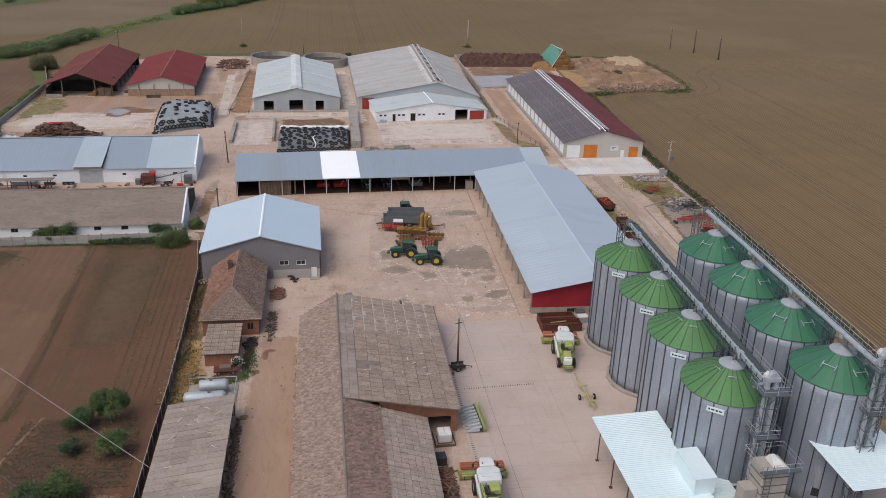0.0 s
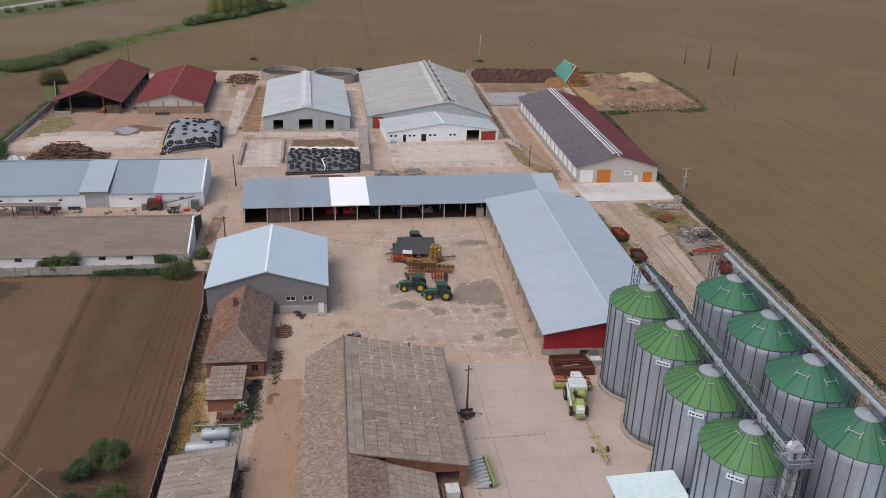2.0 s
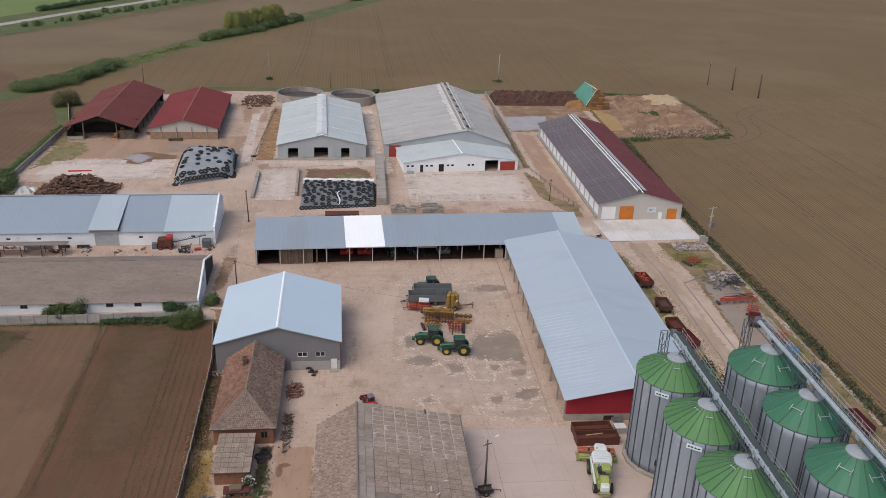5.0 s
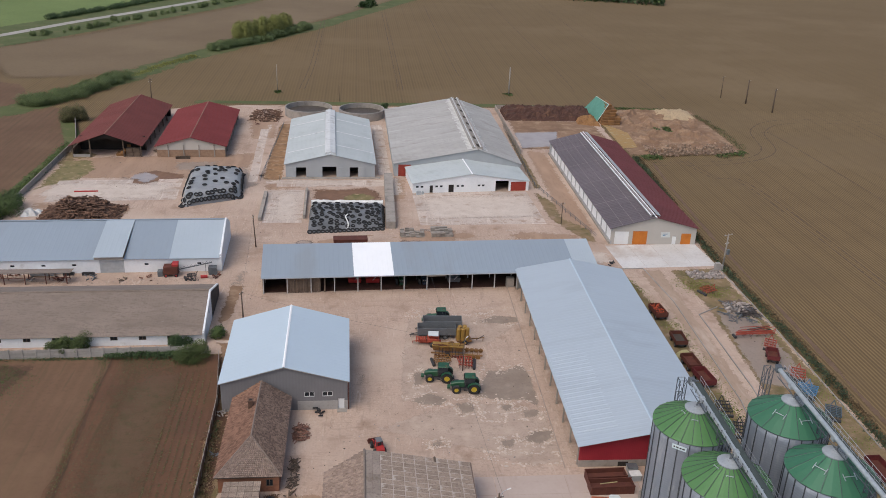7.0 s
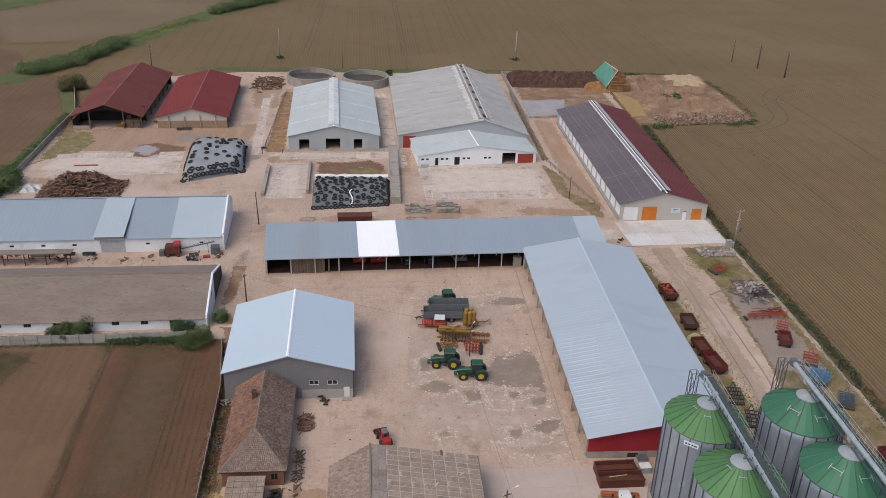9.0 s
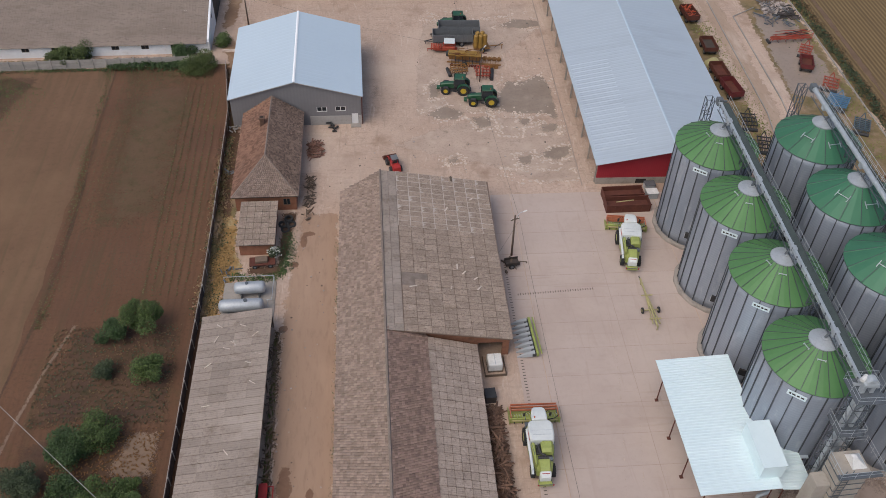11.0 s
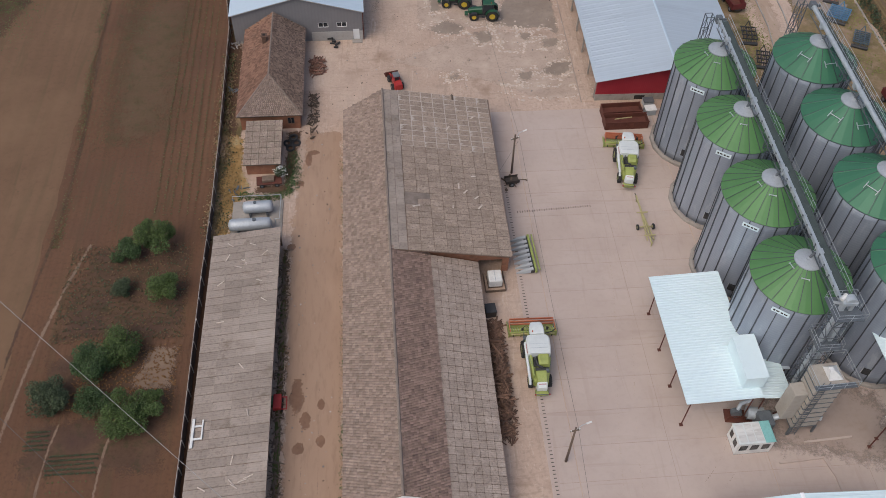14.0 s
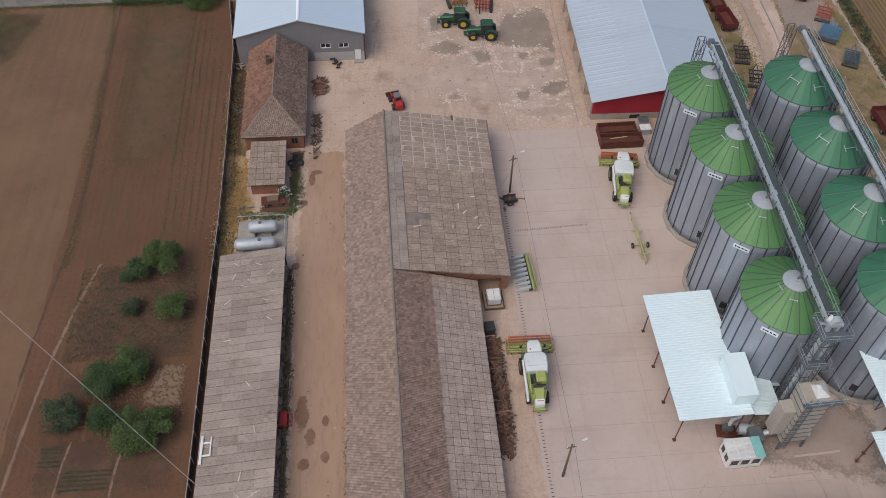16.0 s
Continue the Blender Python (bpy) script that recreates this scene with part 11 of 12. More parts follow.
for pts in ([(59.2, 194.5), (66.2, 194.8), (67.6, 178), (66.4, 140), (63.6, 122)], [(84.0, 195.5), (84.2, 166), (83.4, 126)], [(71.0, 172), (76.0, 175.2)], [(70.9, 172), (70.2, 144), (68.6, 128)]):
    line = []
    for a, b2 in zip(pts, pts[1:]):
        m_ = max(1, round(math.hypot(b2[0] - a[0], b2[1] - a[1]) / 3.5))
        line += [Vector((*a, 0)).lerp(Vector((*b2, 0)), k / m_) for k in range(m_)]
    line.append(Vector((*pts[-1], 0)))
    for a, b2 in zip(line, line[1:]):
        part("kerb_strip", Geo().bar(a + Vector((0, 0, 0.12)), b2 + Vector((0, 0, 0.12)), 0.14, 0.24), FENCE_CONC, fence)
fence = thing("cattle_rail", 0, 0, 0, 0, "steel rail fence beside the cow barn", "fence")
for pts in ([(-25.9, 255.5), (-23.9, 318)], [(-20.4, 255.5), (-20.6, 258)], [(52.6, 249), (60.0, 213)], [(52.0, 250), (52.8, 318)]):
    (x0, y0), (x1, y1) = pts
    n = max(2, round(math.hypot(x1 - x0, y1 - y0) / 3.0))
    for k in range(n):
        a, b2 = Vector((x0, y0, 0)).lerp(Vector((x1, y1, 0)), k / n), Vector((x0, y0, 0)).lerp(Vector((x1, y1, 0)), (k + 1) / n)
        part("post", Geo().tube(a, a + Vector((0, 0, 1.2)), 0.06, 6), GALV_DARK, fence)
        part("rail", Geo().bar(a + Vector((0, 0, 1.1)), b2 + Vector((0, 0, 1.1)), 0.07).bar(a + Vector((0, 0, 0.6)), b2 + Vector((0, 0, 0.6)), 0.06), GALV_DARK, fence)

pole(19.7, 109.0, 7.3, "wooden lamp pole on the concrete yard beside the barn", -0.6, [(0.7, 1.2, 20)], (0.35, 1.1))
pole(20.0, 65.8, 7.6, "wooden lamp pole on the concrete yard", 0.3, [(0.6, 1.1, 10)], (0.25, 1.1))
pole(19.9, 151.4, 6.2, "dark lamp pole among parked machines", 0.5, (), (0.9, 0.6), r=0.1)
pole(-22.0, 207.8, 8.0, "old wooden utility pole by the road", -2.5, [(0.5, 1.6, 80)])
pole(-20.6, 171.6, 6.1, "old wooden utility pole behind the workshop", -1.0, [(0.4, 1.2, 60)])
pole(85.2, 195.3, 8.4, "grey utility pole with a transformer box at the field edge", 0.5, [(0.3, 2.4, 20), (2.4, 1.2, 20)], mat=CONC_GREY, r=0.22)
pole(63.0, 367.4, 11.4, "pale concrete pole standing in the field", 0, (), mat=FENCE_CONC, r=0.32)
pole(160.2, 358.4, 10.0, "dark wooden power pole in the field", 0, [(0.7, 2.2, 35)], r=0.34, group="power poles in the field")
pole(153.5, 368.4, 9.2, "pale thin power pole in the field", 0, [(0.5, 1.6, 35)], r=0.2, group="power poles in the field")
pole(165.1, 344.2, 9.6, "dark wooden power pole in the field", 0, [(0.7, 2.0, 35)], r=0.34, group="power poles in the field")
pole(-30.2, 365.2, 11.2, "thin pale pole standing in the far field", 0, (), mat=CONC_GREY, r=0.16)
pole(-5.6, 352.0, 6.0, "short dark pole at the field edge", 0, (), r=0.12)
pole(-74.4, 345.0, 9.2, "wooden power pole behind the straw barn", 0, [(0.5, 1.6, 30), (1.4, 1.2, 30)], r=0.2)
pole(53.2, 222.5, 6.0, "wooden pole beside the cow barn yard", 0, [(0.4, 0.8, 0)], r=0.12)
tb = thing("transformer_box", 83.4, 194.0, 0, 0, "pale electric cabinets at the field edge", "cabinet")
part("cabinet", Geo().box(-0.7, -0.4, 0, 0.5, 0.4, 1.8, 0.04), FENCE_CONC, tb)
part("meter_box", Geo().box(0.55, -0.3, 0, 1.2, 0.3, 1.3, 0.03), FENCE_CONC, tb)
drum = single("transformer", Geo().tube((85.6, 194.7, 3.6), (85.6, 194.7, 4.8), 0.35, 10).bar((85.3, 195.2, 4.2), (85.6, 194.8, 4.2), 0.12), GALV_DARK, "grey transformer hung on the utility pole", "transformer")
wire((20.1, 108.5, 7.2), (20.3, 65.8, 7.4), 0.5)
wire((20.1, 108.5, 7.2), (16.6, 182.6, 4.3), 0.7)
wire((20.3, 65.8, 7.4), (19.0, 18.0, 7.6), 0.6)
wire((20.0, 108.5, 6.6), (16.4, 104.6, 3.3), 0.1)
wire((-20.7, 171.6, 5.9), (19.9, 151.4, 6.0), 0.8)
wire((-20.7, 171.6, 5.9), (-22.3, 207.8, 7.6), 0.6)
pole(-100.8, 131.0, 34.2, "tall grey mast carrying the high cables", 0, [(0.25, 8.6, 60)], mat=CONC_GREY, r=0.4, group="masts of the high cables")
pole(38.5, 3.5, 20.4, "tall grey mast carrying the high cables", 0, [(0.25, 8.6, 60)], mat=CONC_GREY, r=0.4, group="masts of the high cables")
wire((-99.2, 133.7, 33.9), (40.1, 6.2, 20.2), 0.5, 0.022, WIRE_PALE, "bright high overhead cable crossing the gardens")
wire((-102.4, 128.2, 33.9), (36.9, 0.8, 20.2), 2.5, 0.02, WIRE, "dark high overhead cable crossing the gardens")
dr = thing("drain_channel", 0, 0, 0, 0, "slotted drain covers set in the concrete", "drain", kind="structure")
slot = Geo().box(-0.045, -0.16, 0.05, 0.045, 0.16, 0.072).mesh("slot", DECK)
for k in range(31):
    part("slot", slot, DECK, dr).location = (19.6 + 0.33 * k, 101.75 + 0.018 * k, 0)
for k in range(105):
    part("slot", slot, DECK, dr).matrix_basis = pose(18.55, 107.6 - 0.45 * k, 0, 0, 0, 90)
part("channel_edge", Geo().box(18.15, 59.5, 0.02, 18.95, 108.2, 0.064), CONCRETE, dr, "pale concrete channel edge")


for x, y, lab, mt, seed in ((19.1, 107.0, "small heap of old boards at the lamp pole", WOOD_OLD, 41), (-17.8, 107.6, "dark junk in front of the annex", GALV_DARK, 44),
                             (-20.2, 139.0, "pale junk between fence and house", FENCE_CONC, 45), (-19.8, 128.0, "grey junk beside the house", GALV_DARK, 46), (-4.6, 139.1, "small junk by the workshop wall", P_BLACK, 47), (-24.5, 165.5, "rubble beside the stable", CHALK, 48), (59.6, 197.4, "dark junk behind the machine shed", P_BLACK, 49), (-60.4, 189.8, "rusty scrap between stable and store", RUST, 50), (-54.2, 190.6, "dark scrap between stable and store", GALV_DARK, 51), (-47.6, 189.4, "old boards between stable and store", WOOD_OLD, 52),
                             (-42.8, 190.8, "rusty scrap beside the grain cleaner", RUST_PINK, 53), (-33.4, 189.6, "dark scrap beside the grain cleaner", P_BLACK, 54), (-28.6, 191.0, "rusty scrap at the store corner", RUST, 55), (-66.2, 190.4, "grey scrap between stable and store", FENCE_CONC, 56),
                             (-33.0, 316.0, "rusty scrap near the slurry tank", RUST_PINK, 57), (-20.6, 143.6, "old boards by the workshop corner", WOOD_OLD, 58), (-8.0, 118.6, "dark clutter at the house corner", WOOD_OLD, 59)):
    rng = random.Random(seed)
    g = Geo()
    for k in range(10):
        p = Vector((x + rng.gauss(0, 0.45), y + rng.gauss(0, 0.6), 0.08 + abs(rng.gauss(0, 0.28))))
        a = rng.uniform(0, 3.14)
        g.bar(p, p + Vector((math.cos(a), math.sin(a), rng.uniform(-0.2, 0.4))) * rng.uniform(0.25, 1.0), rng.uniform(0.06, 0.3), rng.uniform(0.05, 0.25))
    single("junk_heap", g, mt, lab, "junk", kind="stuff")
rng = random.Random(77)
for mt, lab, n in ((CHALK, "small pale stones scattered over the yards", 420), (DECK, "dark clods and litter scattered over the yards", 120)):
    g = Geo()
    for k in range(n):
        x0, x1, y0, y1 = rng.choice(((-8, 33, 122, 138), (1, 33, 138, 182), (-24, 60, 196, 222), (-84, -24, 246, 276), (-24, -19, 165, 250), (-40, 50, 250, 258), (-70, -28, 187, 191), (-10, -5, 62, 118), (60, 82, 126, 192)))
        s = rng.uniform(0.03, 0.11) * (1.6 if rng.random() < 0.08 else 1)
        g.box(-s, -s * rng.uniform(0.5, 1), 0, s, s * rng.uniform(0.5, 1), s * 0.6, m=pose(rng.uniform(x0, x1), rng.uniform(y0, y1), 0.1, rng.uniform(-15, 15), rng.uniform(-15, 15), rng.uniform(0, 180)))
    single("yard_litter", g, mt, lab, "litter", kind="stuff")


# ---- plants ----
def leaves(rng, centre, rad, n, size, squash=1.0, shell=0.55):
    """Small leaf clumps scattered through an uneven crown."""
    v, f = [], []
    lobes = [(Vector(centre) + Vector((rng.uniform(-0.6, 0.6) * rad, rng.uniform(-0.6, 0.6) * rad, rng.uniform(-0.35, 0.45) * rad * squash)), rad * rng.uniform(0.26, 0.58)) for _ in range(15)]
    for k in range(n):
        c, r = rng.choice(lobes)
        d = Vector((rng.gauss(0, 1), rng.gauss(0, 1), rng.gauss(0, 1)))
        d.normalize()
        d *= r * (shell + (1 - shell) * rng.random())
        d.z *= squash
        p = c + d
        if p.z < 0.1:
            p.z = 0.1 + 0.1 * rng.random()
        q = Euler((rng.uniform(-0.9, 0.9), rng.uniform(-0.9, 0.9), rng.uniform(0, 6.28))).to_matrix()
        s = size * rng.uniform(0.6, 1.3)
        i = len(v)
        v += [p + q @ Vector(w) * s for w in ((-0.5, 0, 0), (0, -0.32, 0.07), (0.55, 0, -0.05), (0, 0.32, 0.07))]
        f += [(i, i + 1, i + 2, i + 3)]
    return Geo().add(v, f)


def tree(x, y, r, h, label, seed, mat=LEAF, n=2600, size=0.3, lean=0.0, name="fruit_tree", group="", squash=0.85):
    rng = random.Random(seed)
    root = thing(name, x, y, 0, 0, label, "tree", group)
    hc = h - r * squash * 0.9
    part("trunk", Geo().tube((0, 0, -0.2), (lean, 0.1, hc * 0.7), 0.05 * r + 0.05, 8, 0.035 * r + 0.03), BARK, root)
    for k in range(6):
        a = k * 1.05 + rng.uniform(-0.3, 0.3)
        m_ = Vector((lean + 0.35 * r * math.cos(a), 0.1 + 0.35 * r * math.sin(a), hc))
        e = Vector((lean + 0.75 * r * math.cos(a), 0.1 + 0.75 * r * math.sin(a), hc + r * rng.uniform(0.1, 0.5)))
        part("limb", Geo().tube((lean, 0.1, hc * 0.62), m_, 0.03 * r + 0.02, 6, 0.02 * r + 0.015).tube(m_, e, 0.02 * r + 0.015, 6, 0.015), BARK, root)
    part("crown", leaves(rng, (lean, 0.1, hc + 0.1), r, int(n * 1.9), size * 0.66, squash), mat, root, kind="stuff")
    return root


G1 = "fruit trees in the garden"
tree(-26.9, 98.0, 2.6, 4.57, "round green fruit tree in the garden", 1, group=G1, n=5780)
tree(-30.6, 97.1, 2.01, 2.70, "low dark green bush beside a fruit tree", 2, LEAF_DARK, 2890, group=G1)
tree(-30.4, 91.3, 1.37, 1.97, "small greyish bush in the garden", 3, LEAF_GREY, 1870, 0.26, group=G1)
tree(-25.2, 90.7, 2.08, 3.53, "small upright fruit tree in the garden", 4, group=G1, n=3400)
tree(-28.6, 82.3, 2.49, 3.74, "leafy green fruit tree in the garden", 5, LEAF, 4420, group=G1)
tree(-31.6, 80.3, 2.61, 3.74, "dark green fruit tree in the garden", 6, LEAF_DARK, 4420, group=G1)
tree(-35.6, 76.5, 2.61, 3.53, "greyish green fruit tree beside a path", 7, LEAF_GREY, 4420, group=G1)
tree(-30.8, 75.7, 2.01, 2.90, "small dark fruit tree among others", 8, LEAF_DARK, 3230, group=G1)
tree(-26.9, 73.7, 2.85, 3.94, "broad leafy fruit tree beside the fence", 9, LEAF, 5100, group=G1)
tree(-24.8, 74.7, 1.90, 3.12, "leafy fruit tree touching another", 10, LEAF, 2890, group=G1)
tree(-49.0, 159.9, 3.0, 3.4, "round green bush against the stable wall", 11, LEAF_BRIGHT, 4420, 0.3, name="bush")
tree(-51.8, 160.0, 2.1, 2.6, "green bush against the stable wall", 14, LEAF_BRIGHT, 2550, 0.3, name="bush")
tree(-30.6, 160.6, 2.3, 3.2, "dark green bush against the stable wall", 12, LEAF_DARK, 3230, 0.3, name="bush")
tree(-27.6, 156.6, 3.0, 3.4, "leafy green bush at the garden corner", 13, LEAF_BRIGHT, 4420, 0.32, name="bush")
rose = tree(-12.0, 110.0, 0.95, 1.7, "white-flowering bush by the annex", 16, LEAF_GREY, 1190, 0.22, name="bush")
part("blossom", leaves(random.Random(17), (0, 0.1, 1.15), 0.98, 260, 0.2, 0.85, 0.9), BLOSSOM, rose, "white blossoms", kind="stuff")


def thicket(name, line, width, h, n, size, mat, label, seed, wave=0.5):
    """A ragged hedge of leaf clumps along a line, with stems."""
    rng = random.Random(seed)
    pts = spline(line, 10)
    v, f = [], []
    for k in range(n):
        t = rng.random() * (len(pts) - 1.001)
        i = int(t)
        p = pts[i].lerp(pts[i + 1], t - i)
        hh = h * (1 - wave * 0.5 + wave * smooth_noise(p.x, p.y, seed * 1.0, 0.16) + 0.25 * smooth_noise(p.x, p.y, seed + 4.0, 0.6))
        o = rng.gauss(0, 0.33)
        d = (pts[i + 1] - pts[i]).normalized()
        p = p + Vector((-d.y, d.x, 0)) * o * width
        z = max(0.05, hh * (1 - 0.9 * min(1, abs(o) * 1.3) ** 2)) * rng.random() ** 0.45
        p = Vector((p.x + rng.uniform(-0.3, 0.3), p.y + rng.uniform(-0.3, 0.3), z))
        q = Euler((rng.uniform(-1, 1), rng.uniform(-1, 1), rng.uniform(0, 6.28))).to_matrix()
        s = size * rng.uniform(0.6, 1.4)
        j = len(v)
        v += [p + q @ Vector(w) * s for w in ((-0.5, 0, 0), (0, -0.35, 0.1), (0.5, 0, -0.05), (0, 0.35, 0.1))]
        f += [(j, j + 1, j + 2, j + 3)]
    return single(name, Geo().add(v, f), mat, label, "hedge", kind="stuff")


def shrubs(name, line, width, h, n, count, size, mat, label, seed, low=0.45, slim=1.1):
    """A row of rounded bushes of uneven size; leaves cover each one's outside. low: the smallest against the tallest."""
    rng = random.Random(seed)
    pts = spline(line, 10)
    v, f = [], []
    for k in range(n):
        t = (k + rng.random()) / n * (len(pts) - 1.001)
        i = int(t)
        d = (pts[i + 1] - pts[i]).normalized()
        hh = h * rng.uniform(low, 1.0)
        rad = Vector((hh * 0.5 * slim * rng.uniform(0.85, 1.3), hh * 0.5 * slim * rng.uniform(0.85, 1.3), hh * 0.55))
        c = pts[i].lerp(pts[i + 1], t - i) + Vector((-d.y, d.x, 0)) * rng.gauss(0, 0.25) * width + Vector((0, 0, hh * 0.45))
        for _ in range(int(count * (hh / h) ** 2)):
            u = Vector((rng.gauss(0, 1), rng.gauss(0, 1), rng.gauss(0.2, 1))).normalized()
            bump = 0.66 + 0.36 * rng.random() + 0.36 * smooth_noise(u.x * 3 + c.x, u.y * 3 + c.y, u.z * 3, 1.0)
            p = c + Vector((u.x * rad.x, u.y * rad.y, u.z * rad.z)) * bump
            if p.z < 0.05:
                continue
            nrm = (u + Vector((rng.uniform(-0.6, 0.6), rng.uniform(-0.6, 0.6), rng.uniform(-0.2, 0.7)))).normalized()
            q = nrm.to_track_quat("Z", "Y").to_matrix()
            s = size * rng.uniform(0.6, 1.4)
            j = len(v)
            v += [p + q @ Vector(w) * s for w in ((-0.5, 0, 0), (0, -0.4, 0.06), (0.5, 0, 0), (0, 0.4, 0.06))]
            f += [(j, j + 1, j + 2, j + 3)]
    return single(name, Geo().add(v, f), mat, label, "hedge", kind="stuff")


thicket("field_hedge", [(82.4, 60), (84.6, 126), (85.6, 165), (85.4, 205), (88.5, 250), (90.5, 282)], 1.7, 1.2, 6500, 0.42, LEAF_GREY, "low dark scrubby hedge along the field edge", 3, 0.9)
shrubs("field_bush", [(-97.5, 315.5), (-94.5, 317.5), (-91, 320)], 4.0, 6.6, 26, 700, 0.3, LEAF_OLIVE, "scruffy olive bush beside the straw barn", 15, 0.35, 0.75)
thicket("hedge_weeds", [(83.0, 60), (85.4, 126), (86.4, 165), (86.2, 205), (89.3, 250), (91.3, 282)], 1.6, 0.8, 4200, 0.4, TUFT, "dry brown weeds along the scrubby hedge", 103, 0.9)
thicket("fence_weeds", [(-43, 157.4), (-34, 157.7), (-29, 157.6)], 1.6, 1.3, 2600, 0.3, LEAF_DARK, "dark green weeds along the concrete fence", 4)
thicket("garden_weeds", [(-99, 155.7), (-60, 157.0), (-43, 157.3)], 0.7, 0.4, 900, 0.28, LEAF_DARK, "thin weeds at the fence foot", 5)
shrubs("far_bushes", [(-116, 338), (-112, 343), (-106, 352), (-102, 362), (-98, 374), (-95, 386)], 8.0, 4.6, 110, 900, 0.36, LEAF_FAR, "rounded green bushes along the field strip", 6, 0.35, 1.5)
thicket("strip_scrub", [(-92, 392), (-84, 416), (-74, 438)], 4.0, 1.2, 1400, 0.6, LEAF_YEL, "low yellowish scrub on the grassy strip", 36, 1.4)
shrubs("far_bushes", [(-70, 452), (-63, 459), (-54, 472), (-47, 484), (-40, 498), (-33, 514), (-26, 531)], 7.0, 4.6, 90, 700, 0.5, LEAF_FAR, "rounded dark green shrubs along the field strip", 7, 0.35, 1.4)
shrubs("far_willows", [(-58, 476), (-52, 485), (-43, 500), (-36, 513)], 6.0, 11.0, 44, 2200, 0.5, LEAF_YEL, "yellow-green willows along the field strip", 8, 0.7, 0.6)
thicket("far_thicket", [(4, 616), (12, 632)], 5.0, 5.0, 1000, 1.4, LEAF_DARK, "dark shrubs beyond the fields", 10)
thicket("far_trees", [(125, 712), (155, 700), (190, 690), (232, 676)], 12.0, 9.0, 4500, 2.0, LEAF_DARK, "dark tree belt beyond the fields", 11, 0.6)
shrubs("road_bushes", [(-162, 480), (-146, 503), (-136, 524), (-124, 548), (-104, 588), (-84, 630), (-58, 686)], 5.0, 3.6, 46, 260, 0.8, LEAF_FAR, "scattered bushes beside the far road", 12, 0.25)


shrubs("road_bushes", [(-172, 536), (-160, 560), (-146, 590), (-128, 628), (-100, 690), (-60, 775)], 4.0, 3.4, 190, 220, 0.55, LEAF_DARK, "low dark hedge between the far road and the meadow", 39, 0.3, 1.6)
thicket("road_bushes", [(-95, 640), (-93, 648)], 5.0, 9.0, 900, 1.2, LEAF_DARK, "tall dark tree beside the far road", 40, 0.3)
thicket("wall_bushes", [(-88, 224), (-88, 240), (-87.5, 262), (-88, 290)], 3.0, 1.6, 2600, 0.5, LEAF, "green bushes outside the farm wall", 13, 1.0)
thicket("wall_bushes", [(-91, 218), (-89, 228), (-90, 236)], 5.0, 4.6, 2200, 0.55, LEAF_DARK, "tall dark bushes by the farm wall corner", 14, 0.6)
shrubs("wall_bushes", [(-89, 222), (-85.5, 228), (-86.5, 236)], 4.0, 5.0, 16, 900, 0.3, LEAF, "green bushes inside the farm wall corner", 41, 0.5, 1.1)
thicket("pole_weeds", [(62, 367), (64, 368)], 3.0, 0.9, 260, 0.5, LEAF, "tuft of weeds round a pole in the field", 15)
thicket("pole_weeds", [(-31, 365), (-29, 366)], 3.0, 1.0, 220, 0.5, LEAF, "tuft of weeds round a thin pole", 16)
thicket("tank_bush", [(10.5, 339), (12.5, 340)], 2.6, 2.4, 500, 0.5, LEAF_DARK, "small dark bush behind the slurry tank", 17)
thicket("dump_weeds", [(92.5, 279), (97, 282), (99, 283)], 4.0, 1.2, 700, 0.5, LEAF, "green weeds at the dump corner", 18)
thicket("dump_weeds", [(118, 283), (126, 285), (129, 288)], 3.0, 0.9, 500, 0.5, LEAF, "green weeds at the dump edge", 19)
thicket("dump_weeds", [(96, 334), (99, 344), (106, 347)], 3.0, 0.9, 500, 0.5, LEAF, "green weeds by the straw stack", 20)
thicket("dump_weeds", [(112, 312), (113, 320)], 2.6, 0.6, 300, 0.5, LEAF, "green weeds on the soil heaps", 21)
shrubs("stable_bush", [(-25.2, 164.6), (-24.0, 166.0)], 1.2, 2.2, 6, 500, 0.22, LEAF, "small green bush at the stable corner", 51, 0.6, 1.1)
single("pale_plank", Geo().box(-24.4, 162.2, 0.1, -21.4, 163.0, 0.3, 0.03), SLAB_PALE, "pale concrete plank lying on rubble", "plank")
thicket("dump_weeds", [(96, 345), (110, 347), (128, 345)], 3.0, 0.8, 900, 0.45, LEAF, "green weeds behind the dumped soil", 61, 1.8)
thicket("dump_weeds", [(130, 340), (132, 318), (131, 292)], 3.0, 0.7, 900, 0.45, LEAF_OLIVE, "dull weeds at the dump's field edge", 62, 1.8)
thicket("dump_weeds", [(108, 300), (110, 312), (107, 324)], 4.0, 0.6, 500, 0.45, LEAF, "green weeds between soil heaps", 63, 2.0)
thicket("house_weeds", [(-20.6, 100), (-20.2, 112), (-20.6, 122), (-20.8, 137)], 1.6, 0.7, 3200, 0.32, GRASS_DRY, "dry straw-coloured weeds beside the house", 22, 1.0)
thicket("house_weeds", [(-20.8, 101), (-19.6, 108), (-20.4, 116), (-20.8, 137)], 1.8, 0.8, 600, 0.3, LEAF_DARK, "dark green weeds beside the house", 122, 1.0)
thicket("annex_weeds", [(-10.6, 107.4), (-10.2, 111), (-10.4, 115)], 1.5, 0.5, 800, 0.22, LEAF_DARK, "dark weeds beside the annex", 125, 1.2)
thicket("straw_clumps", [(-19.4, 100), (-18.8, 108), (-18.8, 116)], 2.6, 0.3, 2600, 0.3, STRAW_GROUND, "flattened straw clumps beside the annex", 123, 1.4)
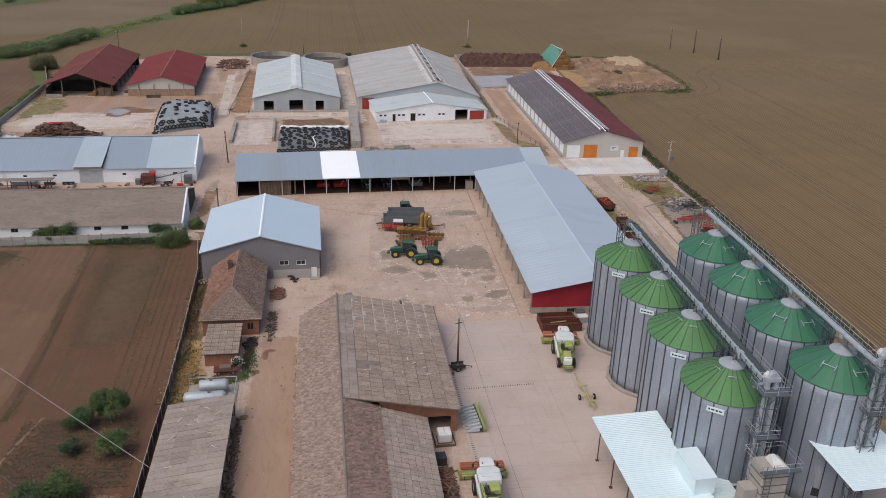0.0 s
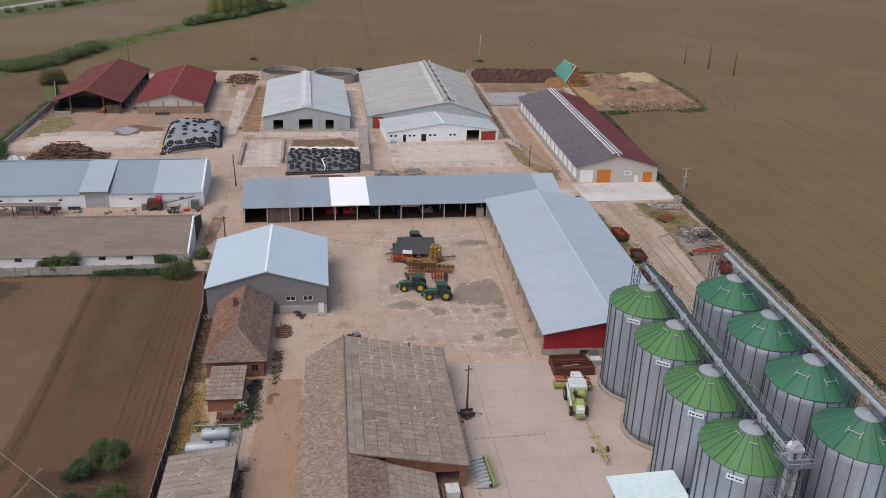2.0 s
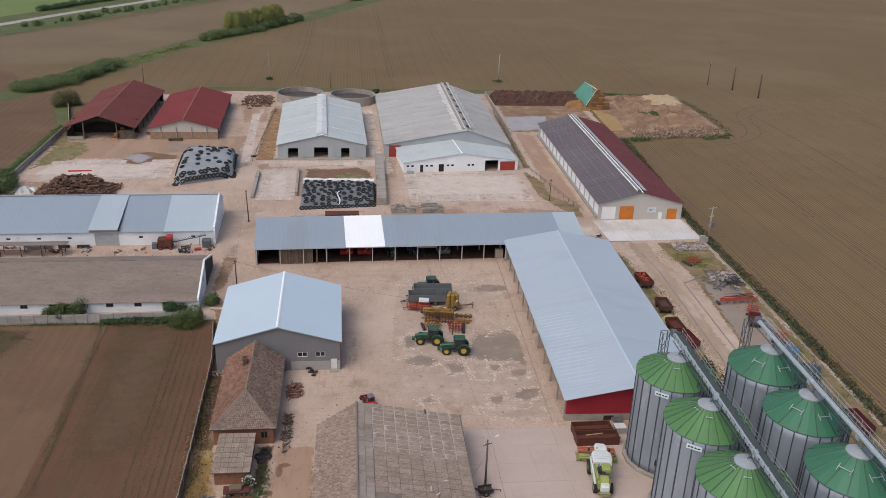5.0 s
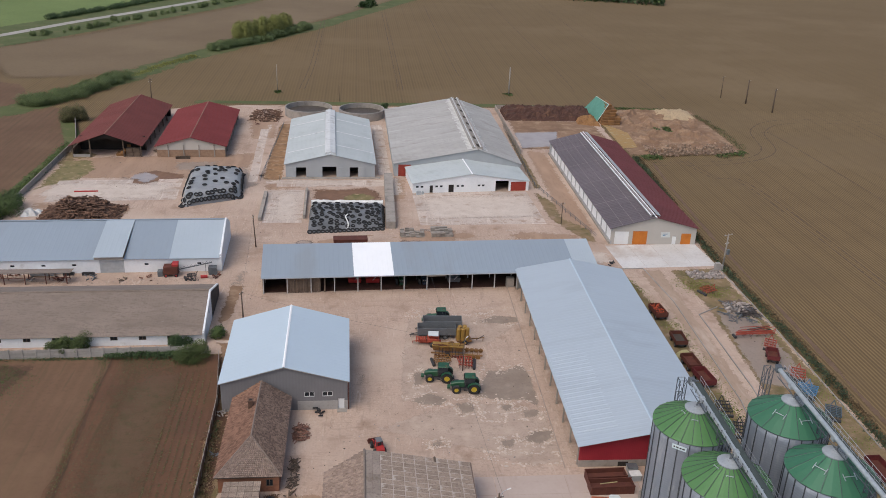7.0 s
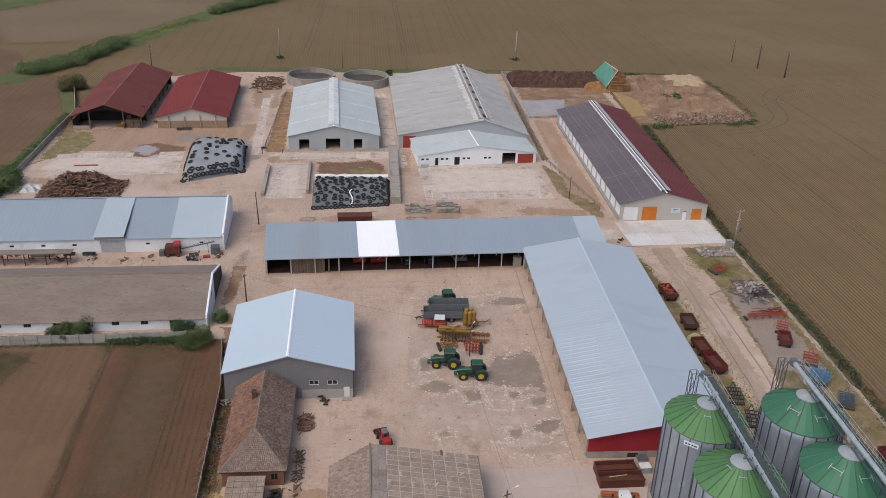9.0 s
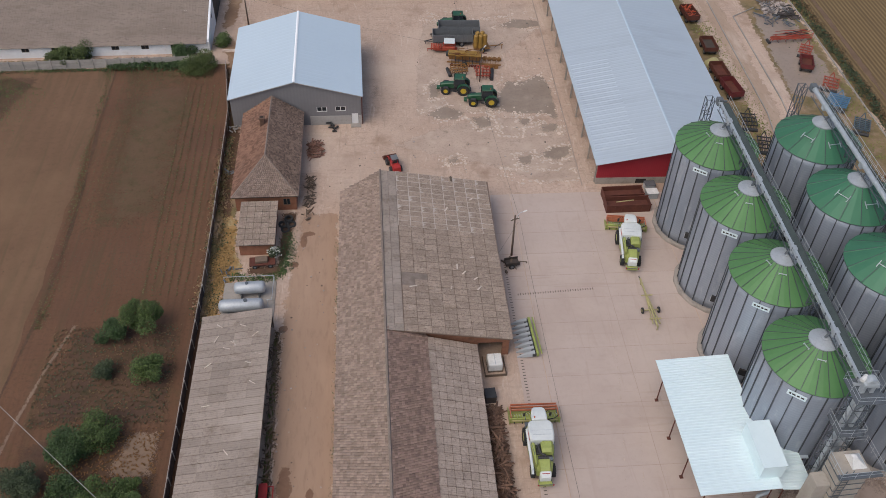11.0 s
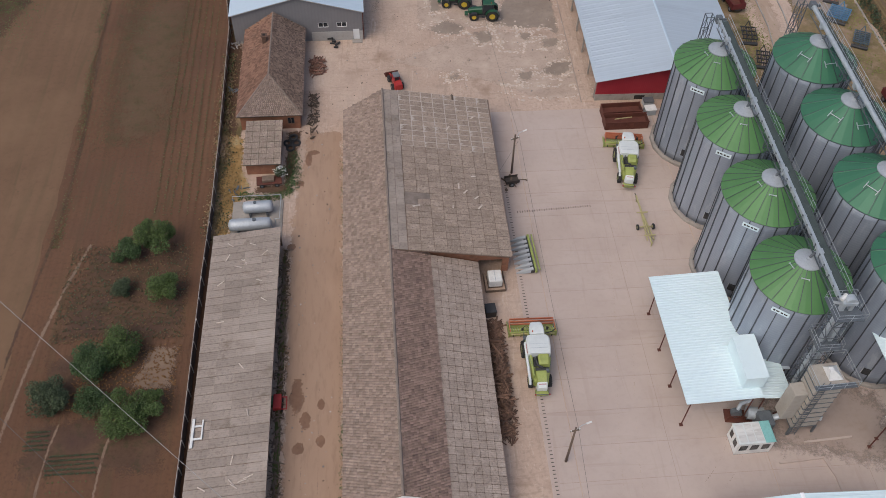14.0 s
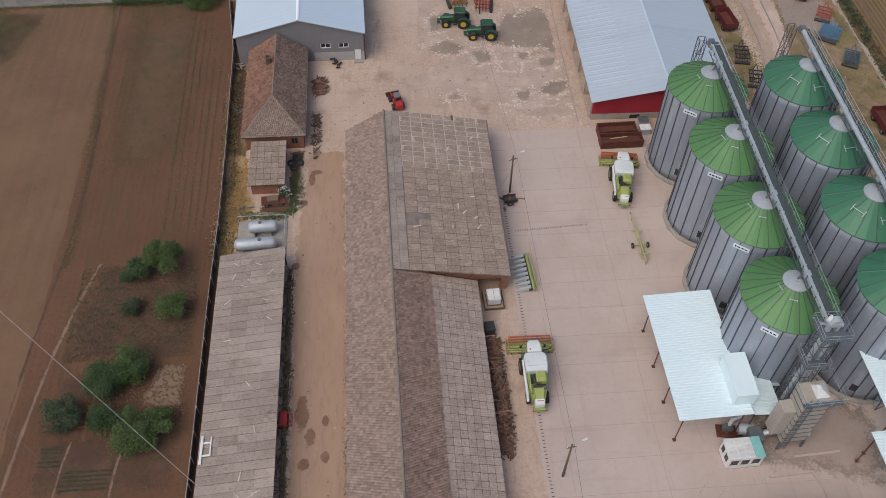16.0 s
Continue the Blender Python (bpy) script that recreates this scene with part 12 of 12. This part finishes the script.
thicket("straw_weeds", [(-19.8, 99), (-18.6, 107), (-19.2, 118)], 3.2, 0.45, 420, 0.24, LEAF_GREY, "dull green weeds among straw", 124, 1.4)
thicket("annex_weeds", [(-17.6, 106.8), (-13.2, 106.2), (-10.4, 107.6)], 1.2, 0.6, 700, 0.24, LEAF, "weeds in front of the annex", 23, 1.0)
thicket("lane_weeds", [(-10.9, 60), (-10.7, 78), (-10.8, 97)], 0.8, 0.5, 1500, 0.24, TUFT, "dry brown weeds along the lean-to shed", 24, 1.0)
thicket("barn_weeds", [(-3.9, 61), (-3.7, 84), (-3.5, 118)], 0.5, 0.35, 700, 0.2, LEAF_DARK, "thin weeds at the barn foot", 25, 1.3)
thicket("track_grass", [(59.5, 190), (62.5, 176), (64.4, 158), (64.0, 140), (61.5, 126)], 4.0, 0.3, 2600, 0.3, LEAF_YEL, "patchy yellow grass by the track", 26, 1.4)
thicket("track_grass", [(73, 190), (76, 184), (82, 178), (82, 150), (80, 126)], 6.0, 0.3, 3200, 0.3, LEAF_YEL, "patchy yellow grass among machines", 27, 1.4)


def crop_rows(name, x0, x1, y0, y1, rows, gap, size, mat, label, seed, along="y", slant=0.0, wild=0.0):
    """Small plants in rows; wild: how far they stray."""
    rng = random.Random(seed)
    v, f = [], []
    for r in range(rows):
        t = r / max(1, rows - 1)
        a0, a1 = (y0, y1) if along == "y" else (x0, x1)
        n = int((a1 - a0) / gap)
        for k in range(n):
            if rng.random() < 0.22:
                continue
            a = a0 + (a1 - a0) * k / n + rng.uniform(-0.1, 0.1)
            b = (x0 + (x1 - x0) * t if along == "y" else y0 + (y1 - y0) * t) + slant * (a - a0) + rng.uniform(-0.24, 0.24) * size + rng.gauss(0, wild)
            p = Vector((b, a, 0.09) if along == "y" else (a, b, 0.09))
            for q in range(3):
                e = Euler((rng.uniform(-0.6, 0.6), rng.uniform(-0.6, 0.6), q * 1.05 + rng.random())).to_matrix()
                s = size * rng.uniform(0.6, 1.3)
                i = len(v)
                v += [p + e @ Vector(w) * s for w in ((-0.5, 0, 0.25), (0, -0.18, 0.1), (0.5, 0, 0.25), (0, 0.18, 0.1))]
                f += [(i, i + 1, i + 2, i + 3)]
    single(name, Geo().add(v, f), mat, label, "crop", kind="stuff")


crop_rows("bean_rows", -28.2, -23.0, 104, 152, 6, 0.36, 0.34, LEAF_OLIVE, "rows of small dark crop plants", 1, slant=-0.012)
crop_rows("sparse_rows", -39.5, -34, 118, 154, 5, 0.9, 0.2, LEAF_DARK, "sparse rows of small green plants", 2)
crop_rows("tuft_rows", -37.8, -22.4, 84.6, 98.8, 17, 0.2, 0.34, TUFT, "straggling low brown tufts in the weedy plot", 3, "x", wild=0.22)
crop_rows("weed_rows", -37.4, -22.6, 84.6, 98.4, 16, 0.42, 0.34, LEAF_GREY, "green weeds among the brown tufts", 13, "x", wild=0.3)
thicket("plot_weeds", [(-43, 157), (-42.2, 152.8), (-41.7, 136.5), (-40.7, 123.6), (-39.9, 105), (-40.2, 99)], 1.1, 0.4, 1500, 0.24, LEAF_OLIVE, "broken strip of weeds between two plots", 31, 2.4)
thicket("plot_grass", [(-38, 156), (-36.5, 146), (-37.5, 132), (-38, 118)], 4.5, 0.12, 2600, 0.16, LEAF_OLIVE, "low patchy grass on the tilled plot", 35, 2.2)
thicket("plot_grass", [(-40, 156.2), (-32, 155.6), (-25, 155.2)], 3.0, 0.15, 2200, 0.18, LEAF_OLIVE, "low patchy grass at the plot's end", 36, 2.2)
thicket("plot_weeds", [(-34, 156), (-36, 148), (-37, 138)], 9.0, 0.12, 900, 0.15, LEAF_DARK, "scattered low weeds on tilled soil", 32, 1.6)
thicket("plot_weeds", [(-32, 155), (-33, 140), (-32, 120), (-31, 101)], 13.0, 0.10, 5200, 0.13, LEAF_GREY, "tiny scattered weeds over the bare plot", 34, 1.6)
thicket("plot_weeds", [(-58, 155), (-62, 148), (-66, 140)], 12.0, 0.15, 6000, 0.24, LEAF, "green low crop at the plot's end", 33, 1.0)
crop_rows("dry_rows", -34.0, -22.4, 75.5, 83.4, 12, 0.2, 0.34, STRAW, "straggling dry stalks between trees", 4, "x", wild=0.25)
crop_rows("onion_rows", -34.9, -29.6, 67.9, 70.0, 5, 0.06, 0.25, LEAF_GREY, "short dense rows of vegetables", 5, "x")
crop_rows("onion_rows", -37.8, -35.3, 70.9, 73.0, 5, 0.06, 0.25, LEAF_GREY, "short rows of vegetables by a path", 6, "x")
crop_rows("bed_rows", -34.4, -30.0, 62.5, 67, 5, 0.5, 0.25, LEAF, "faint rows of seedlings", 7, "x")

# ---- pavements ----
slabs("pavement_edge", "pinkish-grey concrete strip beside the barn", 18.0, 38.3, 1, 20, 3.08, 4.17, CONCRETE)
slabs("pavement_yard", "pinkish-grey cast concrete yard", 21.14, 38.3, 2, 20, 10.44, 4.17, CONCRETE)
slabs("pavement_silo", "concrete yard before the silos", 42.05, 38.3, 4, 7, 10.5, 4.17, CONCRETE)
sheet("pavement_pad", [(40.2, 66.7), (66, 66.7), (66, 121.2), (42.1, 121.2), (42.1, 90)], 0.07, CONCRETE, "concrete pad under the grain silos", 3, 0.1, "pavement")
slabs("pavement_dairy", "pale stained concrete apron before the dairy", 17.2, 221.6, 6, 5, 5.4, 5.0, SLAB_PALE, 2.0)
slabs("pavement_bunker", "pale concrete bunker floor", -22.2, 223.0, 2, 5, 4.9, 4.9, SLAB_PALE, 1.5)
slabs("pavement_calf", "bright concrete apron before the calf barn", 61.6, 195.0, 4, 2, 5.7, 6.7, SLAB_WHITE, 3.0)
slabs("pavement_store", "pale concrete floor by the silage heaps", -79.0, 237.6, 5, 2, 6.6, 8.6, SLAB_PALE, 4.0)
slabs("pavement_strip", "pale concrete strip beside the cow barn", -29.2, 254.4, 1, 10, 2.6, 6.2, SLAB_PALE, 2.0)
slabs("pavement_alley", "pale concrete alley between the cow barns", 7.6, 262.0, 1, 9, 3.6, 6.2, SLAB_PALE, 1.5)
slabs("pavement_front", "pale concrete strip before the cow barn", -21.0, 250.6, 6, 1, 5.2, 5.6, SLAB_PALE, 1.6)
